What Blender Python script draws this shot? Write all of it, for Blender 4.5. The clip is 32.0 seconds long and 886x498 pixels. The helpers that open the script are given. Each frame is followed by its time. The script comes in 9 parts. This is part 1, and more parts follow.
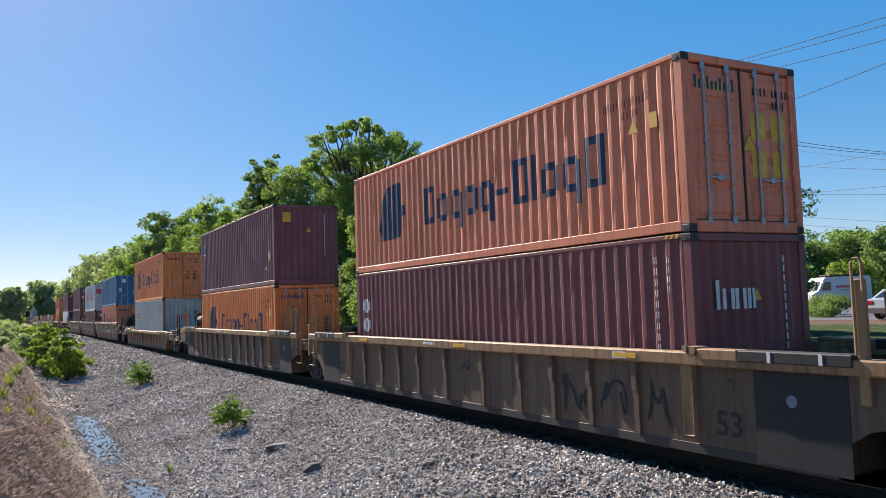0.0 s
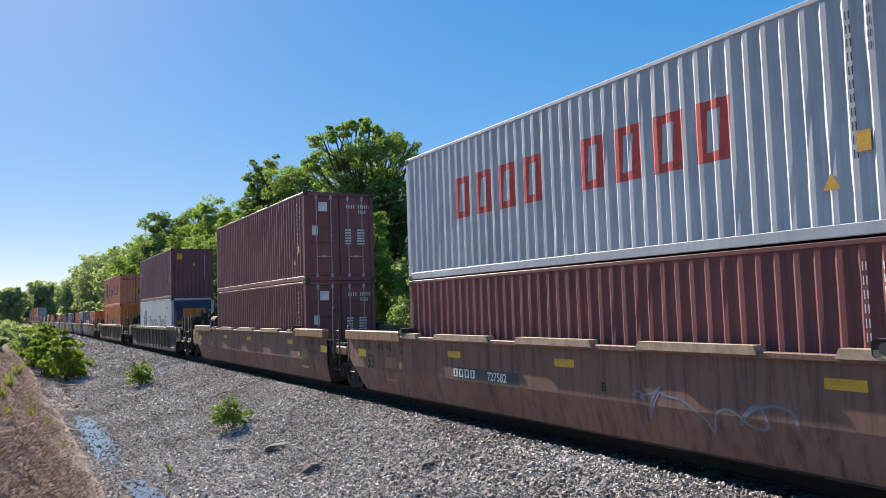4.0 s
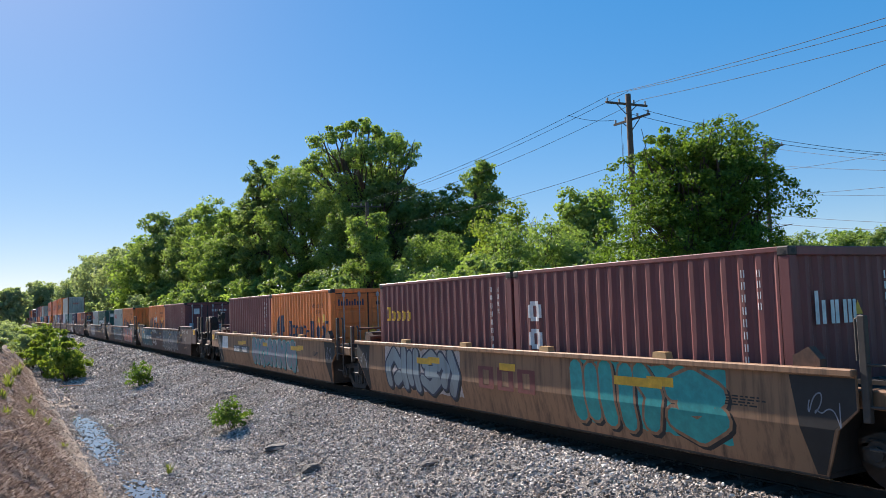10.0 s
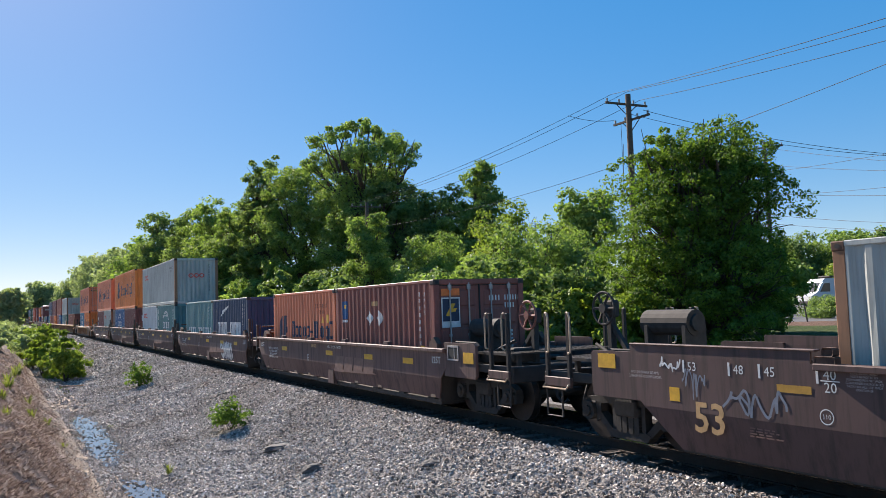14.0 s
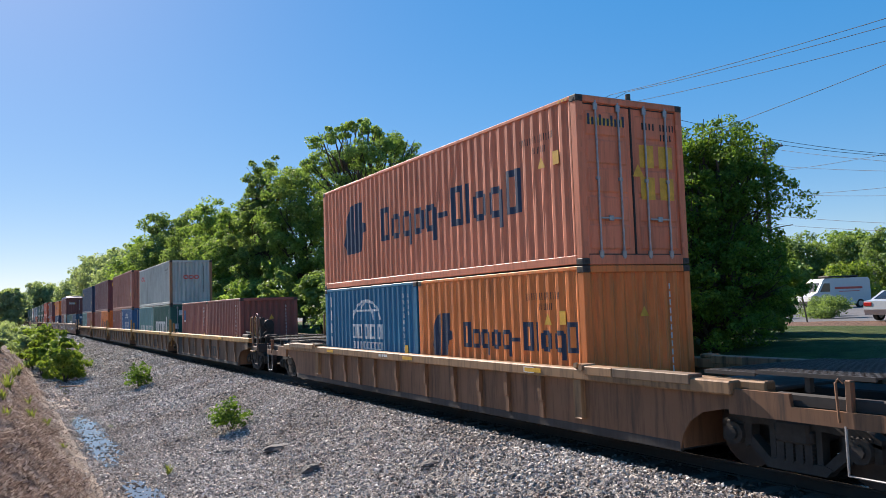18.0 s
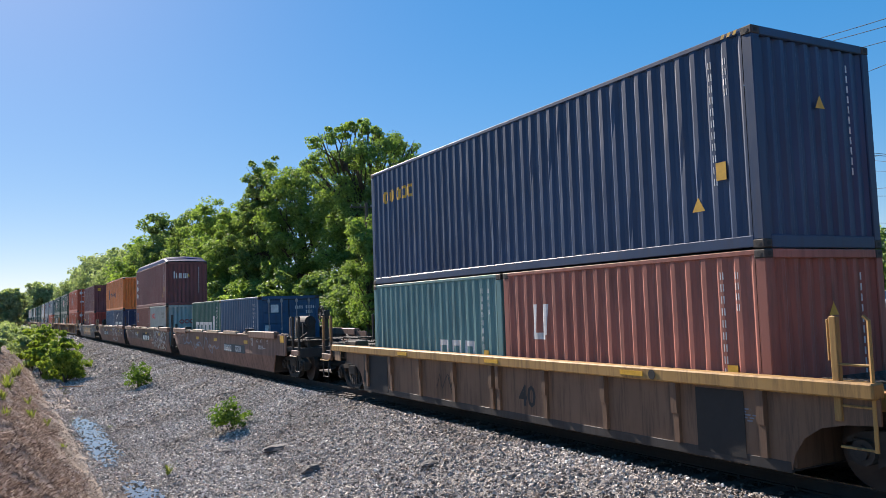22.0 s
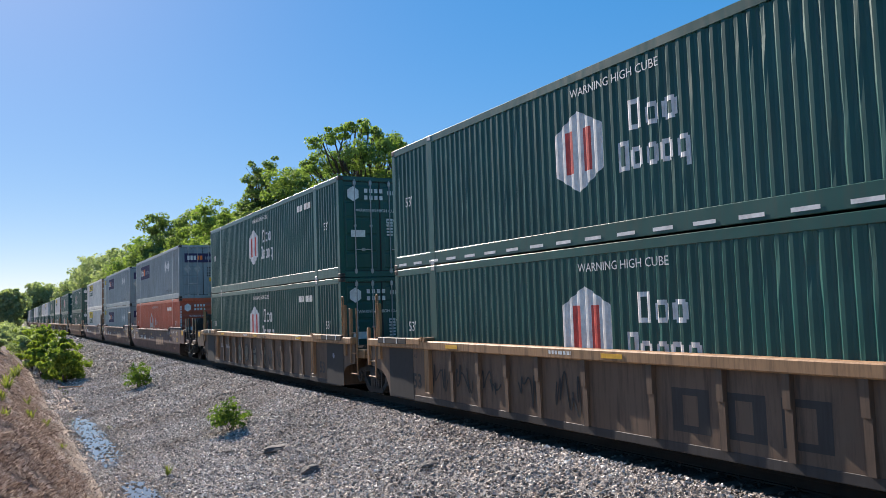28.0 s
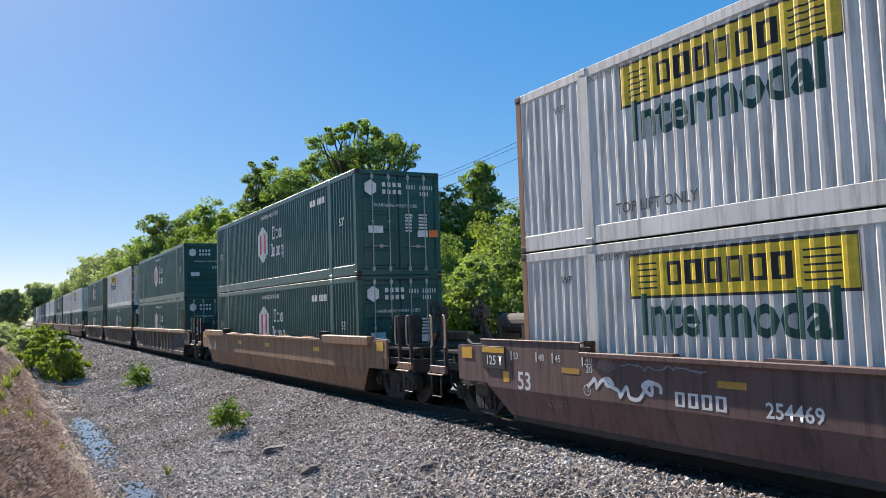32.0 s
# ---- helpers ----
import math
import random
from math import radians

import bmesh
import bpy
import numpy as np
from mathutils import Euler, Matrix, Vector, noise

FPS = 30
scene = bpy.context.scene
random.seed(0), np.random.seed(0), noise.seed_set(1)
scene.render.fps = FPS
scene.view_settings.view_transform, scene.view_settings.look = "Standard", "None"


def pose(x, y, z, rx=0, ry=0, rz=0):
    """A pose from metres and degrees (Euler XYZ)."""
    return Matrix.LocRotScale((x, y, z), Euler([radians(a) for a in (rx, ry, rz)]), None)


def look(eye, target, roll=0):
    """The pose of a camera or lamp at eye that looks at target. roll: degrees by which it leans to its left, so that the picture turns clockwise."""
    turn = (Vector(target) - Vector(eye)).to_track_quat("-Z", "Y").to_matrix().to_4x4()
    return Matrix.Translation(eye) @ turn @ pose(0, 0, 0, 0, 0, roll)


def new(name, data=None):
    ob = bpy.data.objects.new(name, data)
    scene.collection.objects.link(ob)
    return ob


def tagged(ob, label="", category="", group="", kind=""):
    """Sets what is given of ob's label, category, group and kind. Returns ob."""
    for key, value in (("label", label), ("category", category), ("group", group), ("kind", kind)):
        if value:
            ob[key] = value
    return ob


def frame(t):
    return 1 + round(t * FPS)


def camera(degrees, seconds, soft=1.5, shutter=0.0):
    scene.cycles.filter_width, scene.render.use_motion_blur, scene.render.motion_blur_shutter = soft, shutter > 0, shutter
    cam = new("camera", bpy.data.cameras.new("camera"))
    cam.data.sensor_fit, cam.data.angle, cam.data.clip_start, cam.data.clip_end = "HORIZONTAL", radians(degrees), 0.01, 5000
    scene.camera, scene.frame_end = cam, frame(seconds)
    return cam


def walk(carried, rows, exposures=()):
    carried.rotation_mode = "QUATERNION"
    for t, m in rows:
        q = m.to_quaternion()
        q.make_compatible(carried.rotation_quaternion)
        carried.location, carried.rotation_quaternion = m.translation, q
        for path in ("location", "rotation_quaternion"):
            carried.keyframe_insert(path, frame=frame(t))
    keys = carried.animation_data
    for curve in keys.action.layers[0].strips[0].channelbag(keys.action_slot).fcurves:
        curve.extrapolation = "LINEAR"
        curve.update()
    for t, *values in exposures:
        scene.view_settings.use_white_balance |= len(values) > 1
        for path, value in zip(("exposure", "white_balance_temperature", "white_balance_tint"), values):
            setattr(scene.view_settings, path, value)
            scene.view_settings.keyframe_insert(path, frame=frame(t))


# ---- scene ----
# World: z = 0 on the rail head, +X the way the train runs, +Y away from the camera.
TRACK = 9.61        # y of the track's centre line
EYE = 2.28          # camera over the rail head
FLOOR = 0.28        # well floor over the rail head


def aim(yaw, pitch, roll):
    a, b = radians(yaw), radians(pitch)
    way = Vector((-math.sin(a) * math.cos(b), math.cos(a) * math.cos(b), math.sin(b)))
    eye = Vector((0, 0, EYE))
    return look(eye, eye + way * 10, roll)


cam = camera(58.30, 32.0, soft=0.35)
walk(cam, [(0.0, aim(61.168, 4.000, -1.92)), (16.0, aim(61.108, 4.085, -1.92)), (32.0, aim(61.048, 4.150, -1.92))],
     exposures=[(0.0, 1.27, 6500, 16), (32.0, 1.27, 6500, 16)])

# ---- light ----
SUN_WAY = Vector((1.0, 0.090, -0.65)).normalized()     # the way the light travels
world = bpy.data.worlds.new("sky_world")
scene.world = world
world.use_nodes = True
wn = world.node_tree.nodes
sky = wn.new("ShaderNodeTexSky")
sky.sky_type = "NISHITA"
sky.sun_disc = False
sky.sun_elevation = math.asin(-SUN_WAY.z)
sky.sun_rotation = math.atan2(-SUN_WAY.x, -SUN_WAY.y)
sky.altitude = 0
sky.air_density = 0.8
sky.dust_density = 0.16
sky.ozone_density = 4.0
tone = wn.new("ShaderNodeHueSaturation")
tone.inputs["Saturation"].default_value = 2.5
tone.inputs["Hue"].default_value = 0.504
even = wn.new("ShaderNodeGamma")
even.inputs["Gamma"].default_value = 0.36
world.node_tree.links.new(sky.outputs[0], even.inputs["Color"])
world.node_tree.links.new(even.outputs[0], tone.inputs["Color"])
world.node_tree.links.new(tone.outputs[0], wn["Background"].inputs[0])
wn["Background"].inputs[1].default_value = 0.171
sun = new("sun", bpy.data.lights.new("sun", "SUN"))
sun.data.energy = 5.0
sun.data.angle = radians(0.53)
sun.data.color = (1.0, 0.91, 0.78)
sun.matrix_world = look((-60, -8, 40), Vector((-60, -8, 40)) + SUN_WAY)
scene.view_settings.exposure = 1.27


# ---- materials ----
def nodes_of(name):
    m = bpy.data.materials.new(name)
    m.use_nodes = True
    t = m.node_tree
    return m, t.nodes, t.links, t.nodes["Principled BSDF"]


def ramp(n, stops):
    r = n.new("ShaderNodeValToRGB")
    e = r.color_ramp.elements
    while len(e) < len(stops):
        e.new(0.5)
    for q, (p, c) in zip(e, stops):
        q.position, q.color = p, (*c, 1)
    return r


def noise_tex(n, l, scale, detail=4, rough=0.6, stretch=(1, 1, 1), coord="Object"):
    tc, mp, nz = n.new("ShaderNodeTexCoord"), n.new("ShaderNodeMapping"), n.new("ShaderNodeTexNoise")
    mp.inputs["Scale"].default_value = stretch
    nz.inputs["Scale"].default_value, nz.inputs["Detail"].default_value, nz.inputs["Roughness"].default_value = scale, detail, rough
    l.new(tc.outputs[coord], mp.inputs[0])
    l.new(mp.outputs[0], nz.inputs["Vector"])
    return nz


def mix(n, l, fac, a, b, mode="MIX"):
    m = n.new("ShaderNodeMix")
    m.data_type, m.blend_type = "RGBA", mode
    for sock, v in ((m.inputs[0], fac), (m.inputs[6], a), (m.inputs[7], b)):
        if isinstance(v, bpy.types.NodeSocket):
            l.new(v, sock)
        elif isinstance(v, (int, float)):
            sock.default_value = v
        else:
            sock.default_value = (*v, 1)
    return m.outputs[2]


def bump(n, l, p, height, strength, distance=0.01):
    b = n.new("ShaderNodeBump")
    b.inputs["Strength"].default_value, b.inputs["Distance"].default_value = strength, distance
    l.new(height, b.inputs["Height"])
    l.new(b.outputs[0], p.inputs["Normal"])


def paint(name, col, rough=0.5, dirt=0.5, rust=0.5, grime=(0.06, 0.045, 0.035)):
    """Weathered paint on steel: faded patches, rain streaks, rust spots."""
    m, n, l, p = nodes_of(name)
    c = Vector(col)
    big = noise_tex(n, l, 0.55, 3)
    fade = ramp(n, [(0.3, c * 0.84), (0.7, c * 1.12 + Vector((0.01,) * 3))])
    l.new(big.outputs[0], fade.inputs[0])
    inf = n.new("ShaderNodeObjectInfo")
    tone = n.new("ShaderNodeMapRange")
    tone.inputs[3].default_value, tone.inputs[4].default_value = 0.9, 1.08
    l.new(inf.outputs["Random"], tone.inputs[0])
    toned = mix(n, l, 1.0, fade.outputs[0], tone.outputs[0], "MULTIPLY")
    streak = noise_tex(n, l, 3.0, 6, 0.7, (2.6, 2.6, 0.22))
    sr = ramp(n, [(0.47, (0, 0, 0)), (0.76, (min(dirt * 1.25, .9),) * 3)])
    l.new(streak.outputs[0], sr.inputs[0])
    dirty = mix(n, l, sr.outputs[0], toned, grime)
    spots = noise_tex(n, l, 9.0, 8, 0.75)
    rr = ramp(n, [(0.66, (0, 0, 0)), (0.74, (rust,) * 3)])
    l.new(spots.outputs[0], rr.inputs[0])
    rusty = mix(n, l, rr.outputs[0], dirty, (0.14, 0.05, 0.022))
    l.new(rusty, p.inputs["Base Color"])
    rg = n.new("ShaderNodeMapRange")
    rg.inputs[3].default_value, rg.inputs[4].default_value = max(rough - 0.12, 0.1), min(rough + 0.25, 1)
    l.new(streak.outputs[0], rg.inputs[0])
    l.new(rg.outputs[0], p.inputs["Roughness"])
    dents = noise_tex(n, l, 1.7, 2, 0.5)
    both = n.new("ShaderNodeMath")
    both.operation = "MULTIPLY_ADD"
    both.inputs[1].default_value = 9.0
    l.new(dents.outputs[0], both.inputs[0])
    l.new(spots.outputs[0], both.inputs[2])
    p.inputs["Specular IOR Level"].default_value = 0.35
    bump(n, l, p, both.outputs[0], 0.16, 0.004)
    return m


def plain(name, col, rough=0.6, metal=0.0, vary=0.25, scale=6.0):
    m, n, l, p = nodes_of(name)
    c = Vector(col)
    nz = noise_tex(n, l, scale, 5, 0.65)
    r = ramp(n, [(0.3, c * (1 - vary)), (0.72, c * (1 + vary))])
    l.new(nz.outputs[0], r.inputs[0])
    l.new(r.outputs[0], p.inputs["Base Color"])
    p.inputs["Roughness"].default_value, p.inputs["Metallic"].default_value = rough, metal
    return m


def leaf_mat(name, a, b, trans=0.4):
    m, n, l, p = nodes_of(name)
    geo = n.new("ShaderNodeNewGeometry")
    big = noise_tex(n, l, 0.6, 2)
    add = n.new("ShaderNodeMath")
    add.operation = "MULTIPLY_ADD"
    add.inputs[1].default_value = 0.55
    l.new(geo.outputs["Random Per Island"], add.inputs[0])
    half = n.new("ShaderNodeMath")
    half.operation = "MULTIPLY"
    half.inputs[1].default_value = 0.5
    l.new(big.outputs[0], half.inputs[0])
    l.new(half.outputs[0], add.inputs[2])
    r = ramp(n, [(0.1, a), (0.85, b)])
    l.new(add.outputs[0], r.inputs[0])
    l.new(r.outputs[0], p.inputs["Base Color"])
    p.inputs["Roughness"].default_value = 0.6
    p.inputs["Specular IOR Level"].default_value = 0.2
    tr, mx = n.new("ShaderNodeBsdfTranslucent"), n.new("ShaderNodeMixShader")
    warm = mix(n, l, 1.0, r.outputs[0], (1.65, 1.6, 0.75), "MULTIPLY")
    l.new(warm, tr.inputs[0])
    mx.inputs[0].default_value = trans
    l.new(p.outputs[0], mx.inputs[1])
    l.new(tr.outputs[0], mx.inputs[2])
    l.new(mx.outputs[0], n["Material Output"].inputs[0])
    return m


M = {}
for key, col, ro, di, ru in (
        ("orange", (0.72, 0.200, 0.042), .45, .45, .5), ("salmon", (0.65, 0.200, 0.098), .5, .4, .5),
        ("maroon", (0.178, 0.052, 0.050), .45, .35, .5), ("purple", (0.155, 0.052, 0.060), .45, .35, .4),
        ("brick", (0.33, 0.114, 0.082), .5, .45, .5), ("redbrown", (0.255, 0.080, 0.060), .5, .4, .5),
        ("red", (0.36, 0.055, 0.04), .45, .35, .4), ("gray", (0.385, 0.41, 0.38), .5, .35, .8),
        ("ltgray", (0.46, 0.49, 0.51), .45, .25, .3), ("blue", (0.004, 0.145, 0.275), .4, .25, .4),
        ("blue2", (0.012, 0.095, 0.25), .4, .35, .4), ("royal", (0.013, 0.070, 0.165), .4, .35, .4), ("navy", (0.017, 0.046, 0.105), .4, .3, .4),
        ("steelblue", (0.020, 0.076, 0.150), .45, .35, .4), ("teal", (0.120, 0.265, 0.27), .5, .45, .5),
        ("seagreen", (0.10, 0.22, 0.22), .5, .45, .5), ("green", (0.012, 0.090, 0.074), .4, .3, .3),
        ("hubgreen", (0.007, 0.072, 0.060), .3, .25, .1), ("hubred", (0.48, 0.095, 0.045), .4, .3, .3),
        ("white", (0.66, 0.66, 0.63), .4, .3, .3), ("fedex", (0.215, 0.268, 0.288), .4, .35, .3),
        ("jb", (0.66, 0.64, 0.59), .4, .55, .9)):
    M[key] = paint("paint_" + key, col, ro, di, ru)
for key, col in (("car_tan", (0.265, 0.145, 0.078)), ("car_brown", (0.205, 0.110, 0.078)), ("car_bnsf", (0.130, 0.074, 0.064)),
                 ("car_umber", (0.092, 0.052, 0.046)), ("car_olive", (0.118, 0.074, 0.047)), ("car_dark", (0.042, 0.036, 0.033)), ("car_gold", (0.168, 0.094, 0.055)), ("car_rust", (0.200, 0.097, 0.048)), ("rib_tan", (0.17, 0.110, 0.066)), ("rib_dull", (0.085, 0.056, 0.042)), ("chord_dull", (0.16, 0.098, 0.070)),
                 ("car_grey", (0.14, 0.125, 0.115)), ("chord_tan", (0.29, 0.165, 0.08)), ("chord_gold", (0.38, 0.215, 0.065)),
                 ("chord_dark", (0.27, 0.165, 0.09))):
    M[key] = paint(key, col, 0.6, 0.75, 0.6, (0.035, 0.028, 0.024))
M["black"] = plain("black_steel", (0.016, 0.015, 0.015), 0.7)
M["steel"] = plain("dirty_steel", (0.05, 0.043, 0.038), 0.65, 0.2)
M["truck"] = plain("truck_iron", (0.024, 0.021, 0.019), 0.85)
M["cast"] = plain("dusty_cast_iron", (0.036, 0.031, 0.027), 0.85, vary=0.4)
M["galv"] = plain("galvanised", (0.33, 0.33, 0.33), 0.45, 0.7)
M["wheel"] = plain("wheel_steel", (0.05, 0.04, 0.035), 0.5, 0.6)
M["railhead"] = plain("rail_steel", (0.32, 0.29, 0.26), 0.25, 1.0)
M["railweb"] = plain("rail_rust", (0.035, 0.024, 0.018), 0.9)
M["tie"] = plain("tie_wood", (0.075, 0.06, 0.05), 0.9)
M["navy_mark"] = plain("navy_marking", (0.010, 0.024, 0.060), 0.5)
M["black_mark"] = plain("black_marking", (0.012, 0.012, 0.013), 0.6)
M["white_mark"] = plain("white_marking", (0.62, 0.62, 0.60), 0.55)
M["red_mark"] = plain("red_marking", (0.55, 0.07, 0.05), 0.5)
M["yellow_mark"] = plain("yellow_marking", (0.64, 0.35, 0.025), 0.5)
M["jbyellow"] = plain("panel_yellow", (0.75, 0.52, 0.03), 0.45)
M["orange_mark"] = plain("orange_marking", (0.75, 0.17, 0.03), 0.5)
M["green_mark"] = plain("green_marking", (0.006, 0.065, 0.048), 0.5)
M["gray_mark"] = plain("gray_marking", (0.17, 0.19, 0.23), 0.5)
M["slate_mark"] = plain("slate_marking", (0.075, 0.08, 0.095), 0.55)
M["fedex_mark"] = plain("violet_marking", (0.014, 0.012, 0.066), 0.6)
M["teal_mark"] = plain("teal_spray", (0.012, 0.27, 0.26), 0.55)
M["pink_mark"] = plain("pink_spray", (0.58, 0.22, 0.18), 0.55)
M["rust_mark"] = plain("rust_marking", (0.15, 0.035, 0.03), 0.6)
M["faint_mark"] = plain("faded_marking", (0.17, 0.095, 0.075), 0.6)
M["petrol_mark"] = plain("petrol_spray", (0.022, 0.090, 0.120), 0.6, vary=0.35)
M["ochre_mark"] = plain("ochre_sticker", (0.42, 0.225, 0.030), 0.55)
M["tan_mark"] = plain("tan_marking", (0.5, 0.30, 0.13), 0.6)
M["tarp"] = plain("blue_tarpaulin", (0.006, 0.024, 0.100), 0.5, vary=0.5)
M["darktarp"] = plain("dark_tarpaulin", (0.012, 0.013, 0.017), 0.75)
M["post_rust"] = paint("rusted_post", (0.30, 0.155, 0.085), 0.75, 0.7, 0.9)
M["rusty"] = plain("rusty_iron", (0.085, 0.045, 0.03), 0.85, vary=0.5)
for key in ("tarp", "darktarp"):
    M[key].node_tree.nodes["Principled BSDF"].inputs["Specular IOR Level"].default_value = 0.06
M["red_iron"] = plain("red_oxide_iron", (0.23, 0.085, 0.06), 0.7, vary=0.45)
M["guard"] = plain("worn_tan_steel", (0.43, 0.31, 0.205), 0.6, vary=0.35)
M["chalk_mark"] = plain("faded_white_spray", (0.40, 0.36, 0.345), 0.7, vary=0.4)
M["dull_spray"] = plain("dull_grey_spray", (0.17, 0.15, 0.11), 0.75, vary=0.3)
M["faded_tan"] = plain("faded_tan_marking", (0.34, 0.215, 0.135), 0.65, vary=0.3)
M["slate"] = plain("slate_panel", (0.045, 0.052, 0.058), 0.6)
M["leaf_a"] = leaf_mat("leaf_green", (0.070, 0.125, 0.045), (0.235, 0.345, 0.095))
M["leaf_b"] = leaf_mat("leaf_dark", (0.066, 0.115, 0.052), (0.200, 0.290, 0.100))
M["leaf_c"] = leaf_mat("leaf_bright", (0.065, 0.115, 0.022), (0.235, 0.32, 0.062))
M["leaf_y"] = leaf_mat("leaf_weed", (0.085, 0.12, 0.028), (0.21, 0.245, 0.075))
# Distance haze is mixed into this pale leaf colour: lighter and greyer.
M["leaf_d"] = leaf_mat("leaf_haze_tinted", (0.17, 0.225, 0.145), (0.29, 0.37, 0.21))
M["leaf_m"] = leaf_mat("leaf_maple", (0.026, 0.060, 0.016), (0.150, 0.250, 0.040), 0.4)
# The farthest leaves carry haze as a grey-green tint.
M["leaf_e"] = leaf_mat("leaf_far_haze_tinted", (0.085, 0.115, 0.075), (0.15, 0.19, 0.11))
M["bark"] = plain("bark", (0.075, 0.058, 0.042), 0.9, vary=0.45, scale=9)
M["pole"] = plain("pole_wood", (0.10, 0.075, 0.055), 0.85, vary=0.35, scale=12)
M["wire"] = plain("wire", (0.035, 0.035, 0.038), 0.8)


# ---- mesh helpers ----
class MB:
    """Vertices and faces of one mesh."""

    def __init__(self):
        self.v, self.f = [], []

    def poly(self, pts):
        k = len(self.v)
        self.v += [tuple(p) for p in pts]
        self.f.append(tuple(range(k, k + len(pts))))
        return self

    def box(self, x0, x1, y0, y1, z0, z1, c=0.0):
        """A box; c rounds its edges with a chamfer."""
        k = len(self.v)
        if c <= 0:
            self.v += [(x, y, z) for z in (z0, z1) for y in (y0, y1) for x in (x0, x1)]
            self.f += [tuple(k + i for i in q) for q in ((0, 2, 3, 1), (4, 5, 7, 6), (0, 1, 5, 4), (2, 6, 7, 3), (0, 4, 6, 2), (1, 3, 7, 5))]
            return self
        for sz in (0, 1):
            for sy in (0, 1):
                for sx in (0, 1):
                    X, Y, Z = (x0, x1)[sx], (y0, y1)[sy], (z0, z1)[sz]
                    a, b, d = (c, -c)[sx], (c, -c)[sy], (c, -c)[sz]
                    self.v += [(X, Y + b, Z + d), (X + a, Y, Z + d), (X + a, Y + b, Z)]
        i = lambda sx, sy, sz, ax: k + 3 * (sx + 2 * sy + 4 * sz) + ax
        F = self.f
        F.append((i(0, 0, 0, 0), i(0, 0, 1, 0), i(0, 1, 1, 0), i(0, 1, 0, 0)))
        F.append((i(1, 0, 0, 0), i(1, 1, 0, 0), i(1, 1, 1, 0), i(1, 0, 1, 0)))
        F.append((i(0, 0, 0, 1), i(1, 0, 0, 1), i(1, 0, 1, 1), i(0, 0, 1, 1)))
        F.append((i(0, 1, 0, 1), i(0, 1, 1, 1), i(1, 1, 1, 1), i(1, 1, 0, 1)))
        F.append((i(0, 0, 0, 2), i(0, 1, 0, 2), i(1, 1, 0, 2), i(1, 0, 0, 2)))
        F.append((i(0, 0, 1, 2), i(1, 0, 1, 2), i(1, 1, 1, 2), i(0, 1, 1, 2)))
        for s in (0, 1):
            for t in (0, 1):
                F.append((i(s, t, 0, 0), i(s, t, 0, 1), i(s, t, 1, 1), i(s, t, 1, 0)))
                F.append((i(s, 0, t, 0), i(s, 0, t, 2), i(s, 1, t, 2), i(s, 1, t, 0)))
                F.append((i(0, s, t, 1), i(0, s, t, 2), i(1, s, t, 2), i(1, s, t, 1)))
                for u in (0, 1):
                    F.append((i(s, t, u, 0), i(s, t, u, 1), i(s, t, u, 2)))
        return self

    def prism(self, outline, y0, y1):
        """An outline in (x, z), from y0 to y1."""
        k, n = len(self.v), len(outline)
        self.v += [(x, y0, z) for x, z in outline] + [(x, y1, z) for x, z in outline]
        self.f.append(tuple(range(k, k + n)))
        self.f.append(tuple(range(k + 2 * n - 1, k + n - 1, -1)))
        for i in range(n):
            j = (i + 1) % n
            self.f.append((k + j, k + i, k + n + i, k + n + j))
        return self

    def tube(self, pts, r, n=6, r1=None, caps=True):
        k = len(self.v)
        pts = [Vector(p) for p in pts]
        for i, p in enumerate(pts):
            d = (pts[min(i + 1, len(pts) - 1)] - pts[max(i - 1, 0)]).normalized()
            a = d.orthogonal().normalized() if i == 0 else (a - d * a.dot(d)).normalized()
            b = d.cross(a)
            q = r if r1 is None else r + (r1 - r) * i / (len(pts) - 1)
            self.v += [tuple(p + (a * math.cos(2 * math.pi * j / n) + b * math.sin(2 * math.pi * j / n)) * q) for j in range(n)]
        for i in range(len(pts) - 1):
            for j in range(n):
                self.f.append((k + i * n + j, k + i * n + (j + 1) % n, k + (i + 1) * n + (j + 1) % n, k + (i + 1) * n + j))
        if caps:
            self.f.append(tuple(range(k + n - 1, k - 1, -1)))
            e = k + (len(pts) - 1) * n
            self.f.append(tuple(range(e, e + n)))
        return self

    def disc(self, cx, cy, cz, r, y1, n=20):
        """A wheel or button lying in the XZ plane, from y = cy to y1."""
        return self.tube([(cx, cy, cz), (cx, y1, cz)], r, n)

    def mesh(self, name, *mats):
        me = bpy.data.meshes.new(name)
        me.from_pydata(self.v, [], self.f)
        for m in mats:
            me.materials.append(m)
        return me


CACHE = {}


def cached(key, name, mat, make):
    """The mesh that make(MB) builds, kept for alike parts."""
    k = (key, mat.name)
    if k not in CACHE:
        b = MB()
        make(b)
        CACHE[k] = b.mesh(name, mat)
    return CACHE[k]


OPEN = []           # ends of the car in hand that carry a coupler
FAR = [False]      # true while the cars that never come near are built
FINE = {"reflector", "ladder", "side_bracket", "edge_guard", "pipe_clamp", "step", "air_hose", "walkway_post", "guide", "floor_frame", "white_stripe", "hazard_stripe",
        "warning_triangle", "size_label", "corner_casting", "axle", "chord_cap", "side_post", "stencil", "brake_wheel", "air_tank"}


def part(name, data, parent, label="", at=(0, 0, 0), turn=0.0, kind=""):
    """ONE mesh object under a thing or under a part."""
    if FAR[0] and name in FINE:
        return None
    ob = new(name, data)
    ob.parent = parent
    ob.location = at
    if turn:
        ob.rotation_euler = (0, 0, turn)
    if name in ("stencil", "graffiti", "painted_mark", "lettering"):
        kind = "stuff"
    if label or kind:
        tagged(ob, label=label, kind=kind)
    return ob


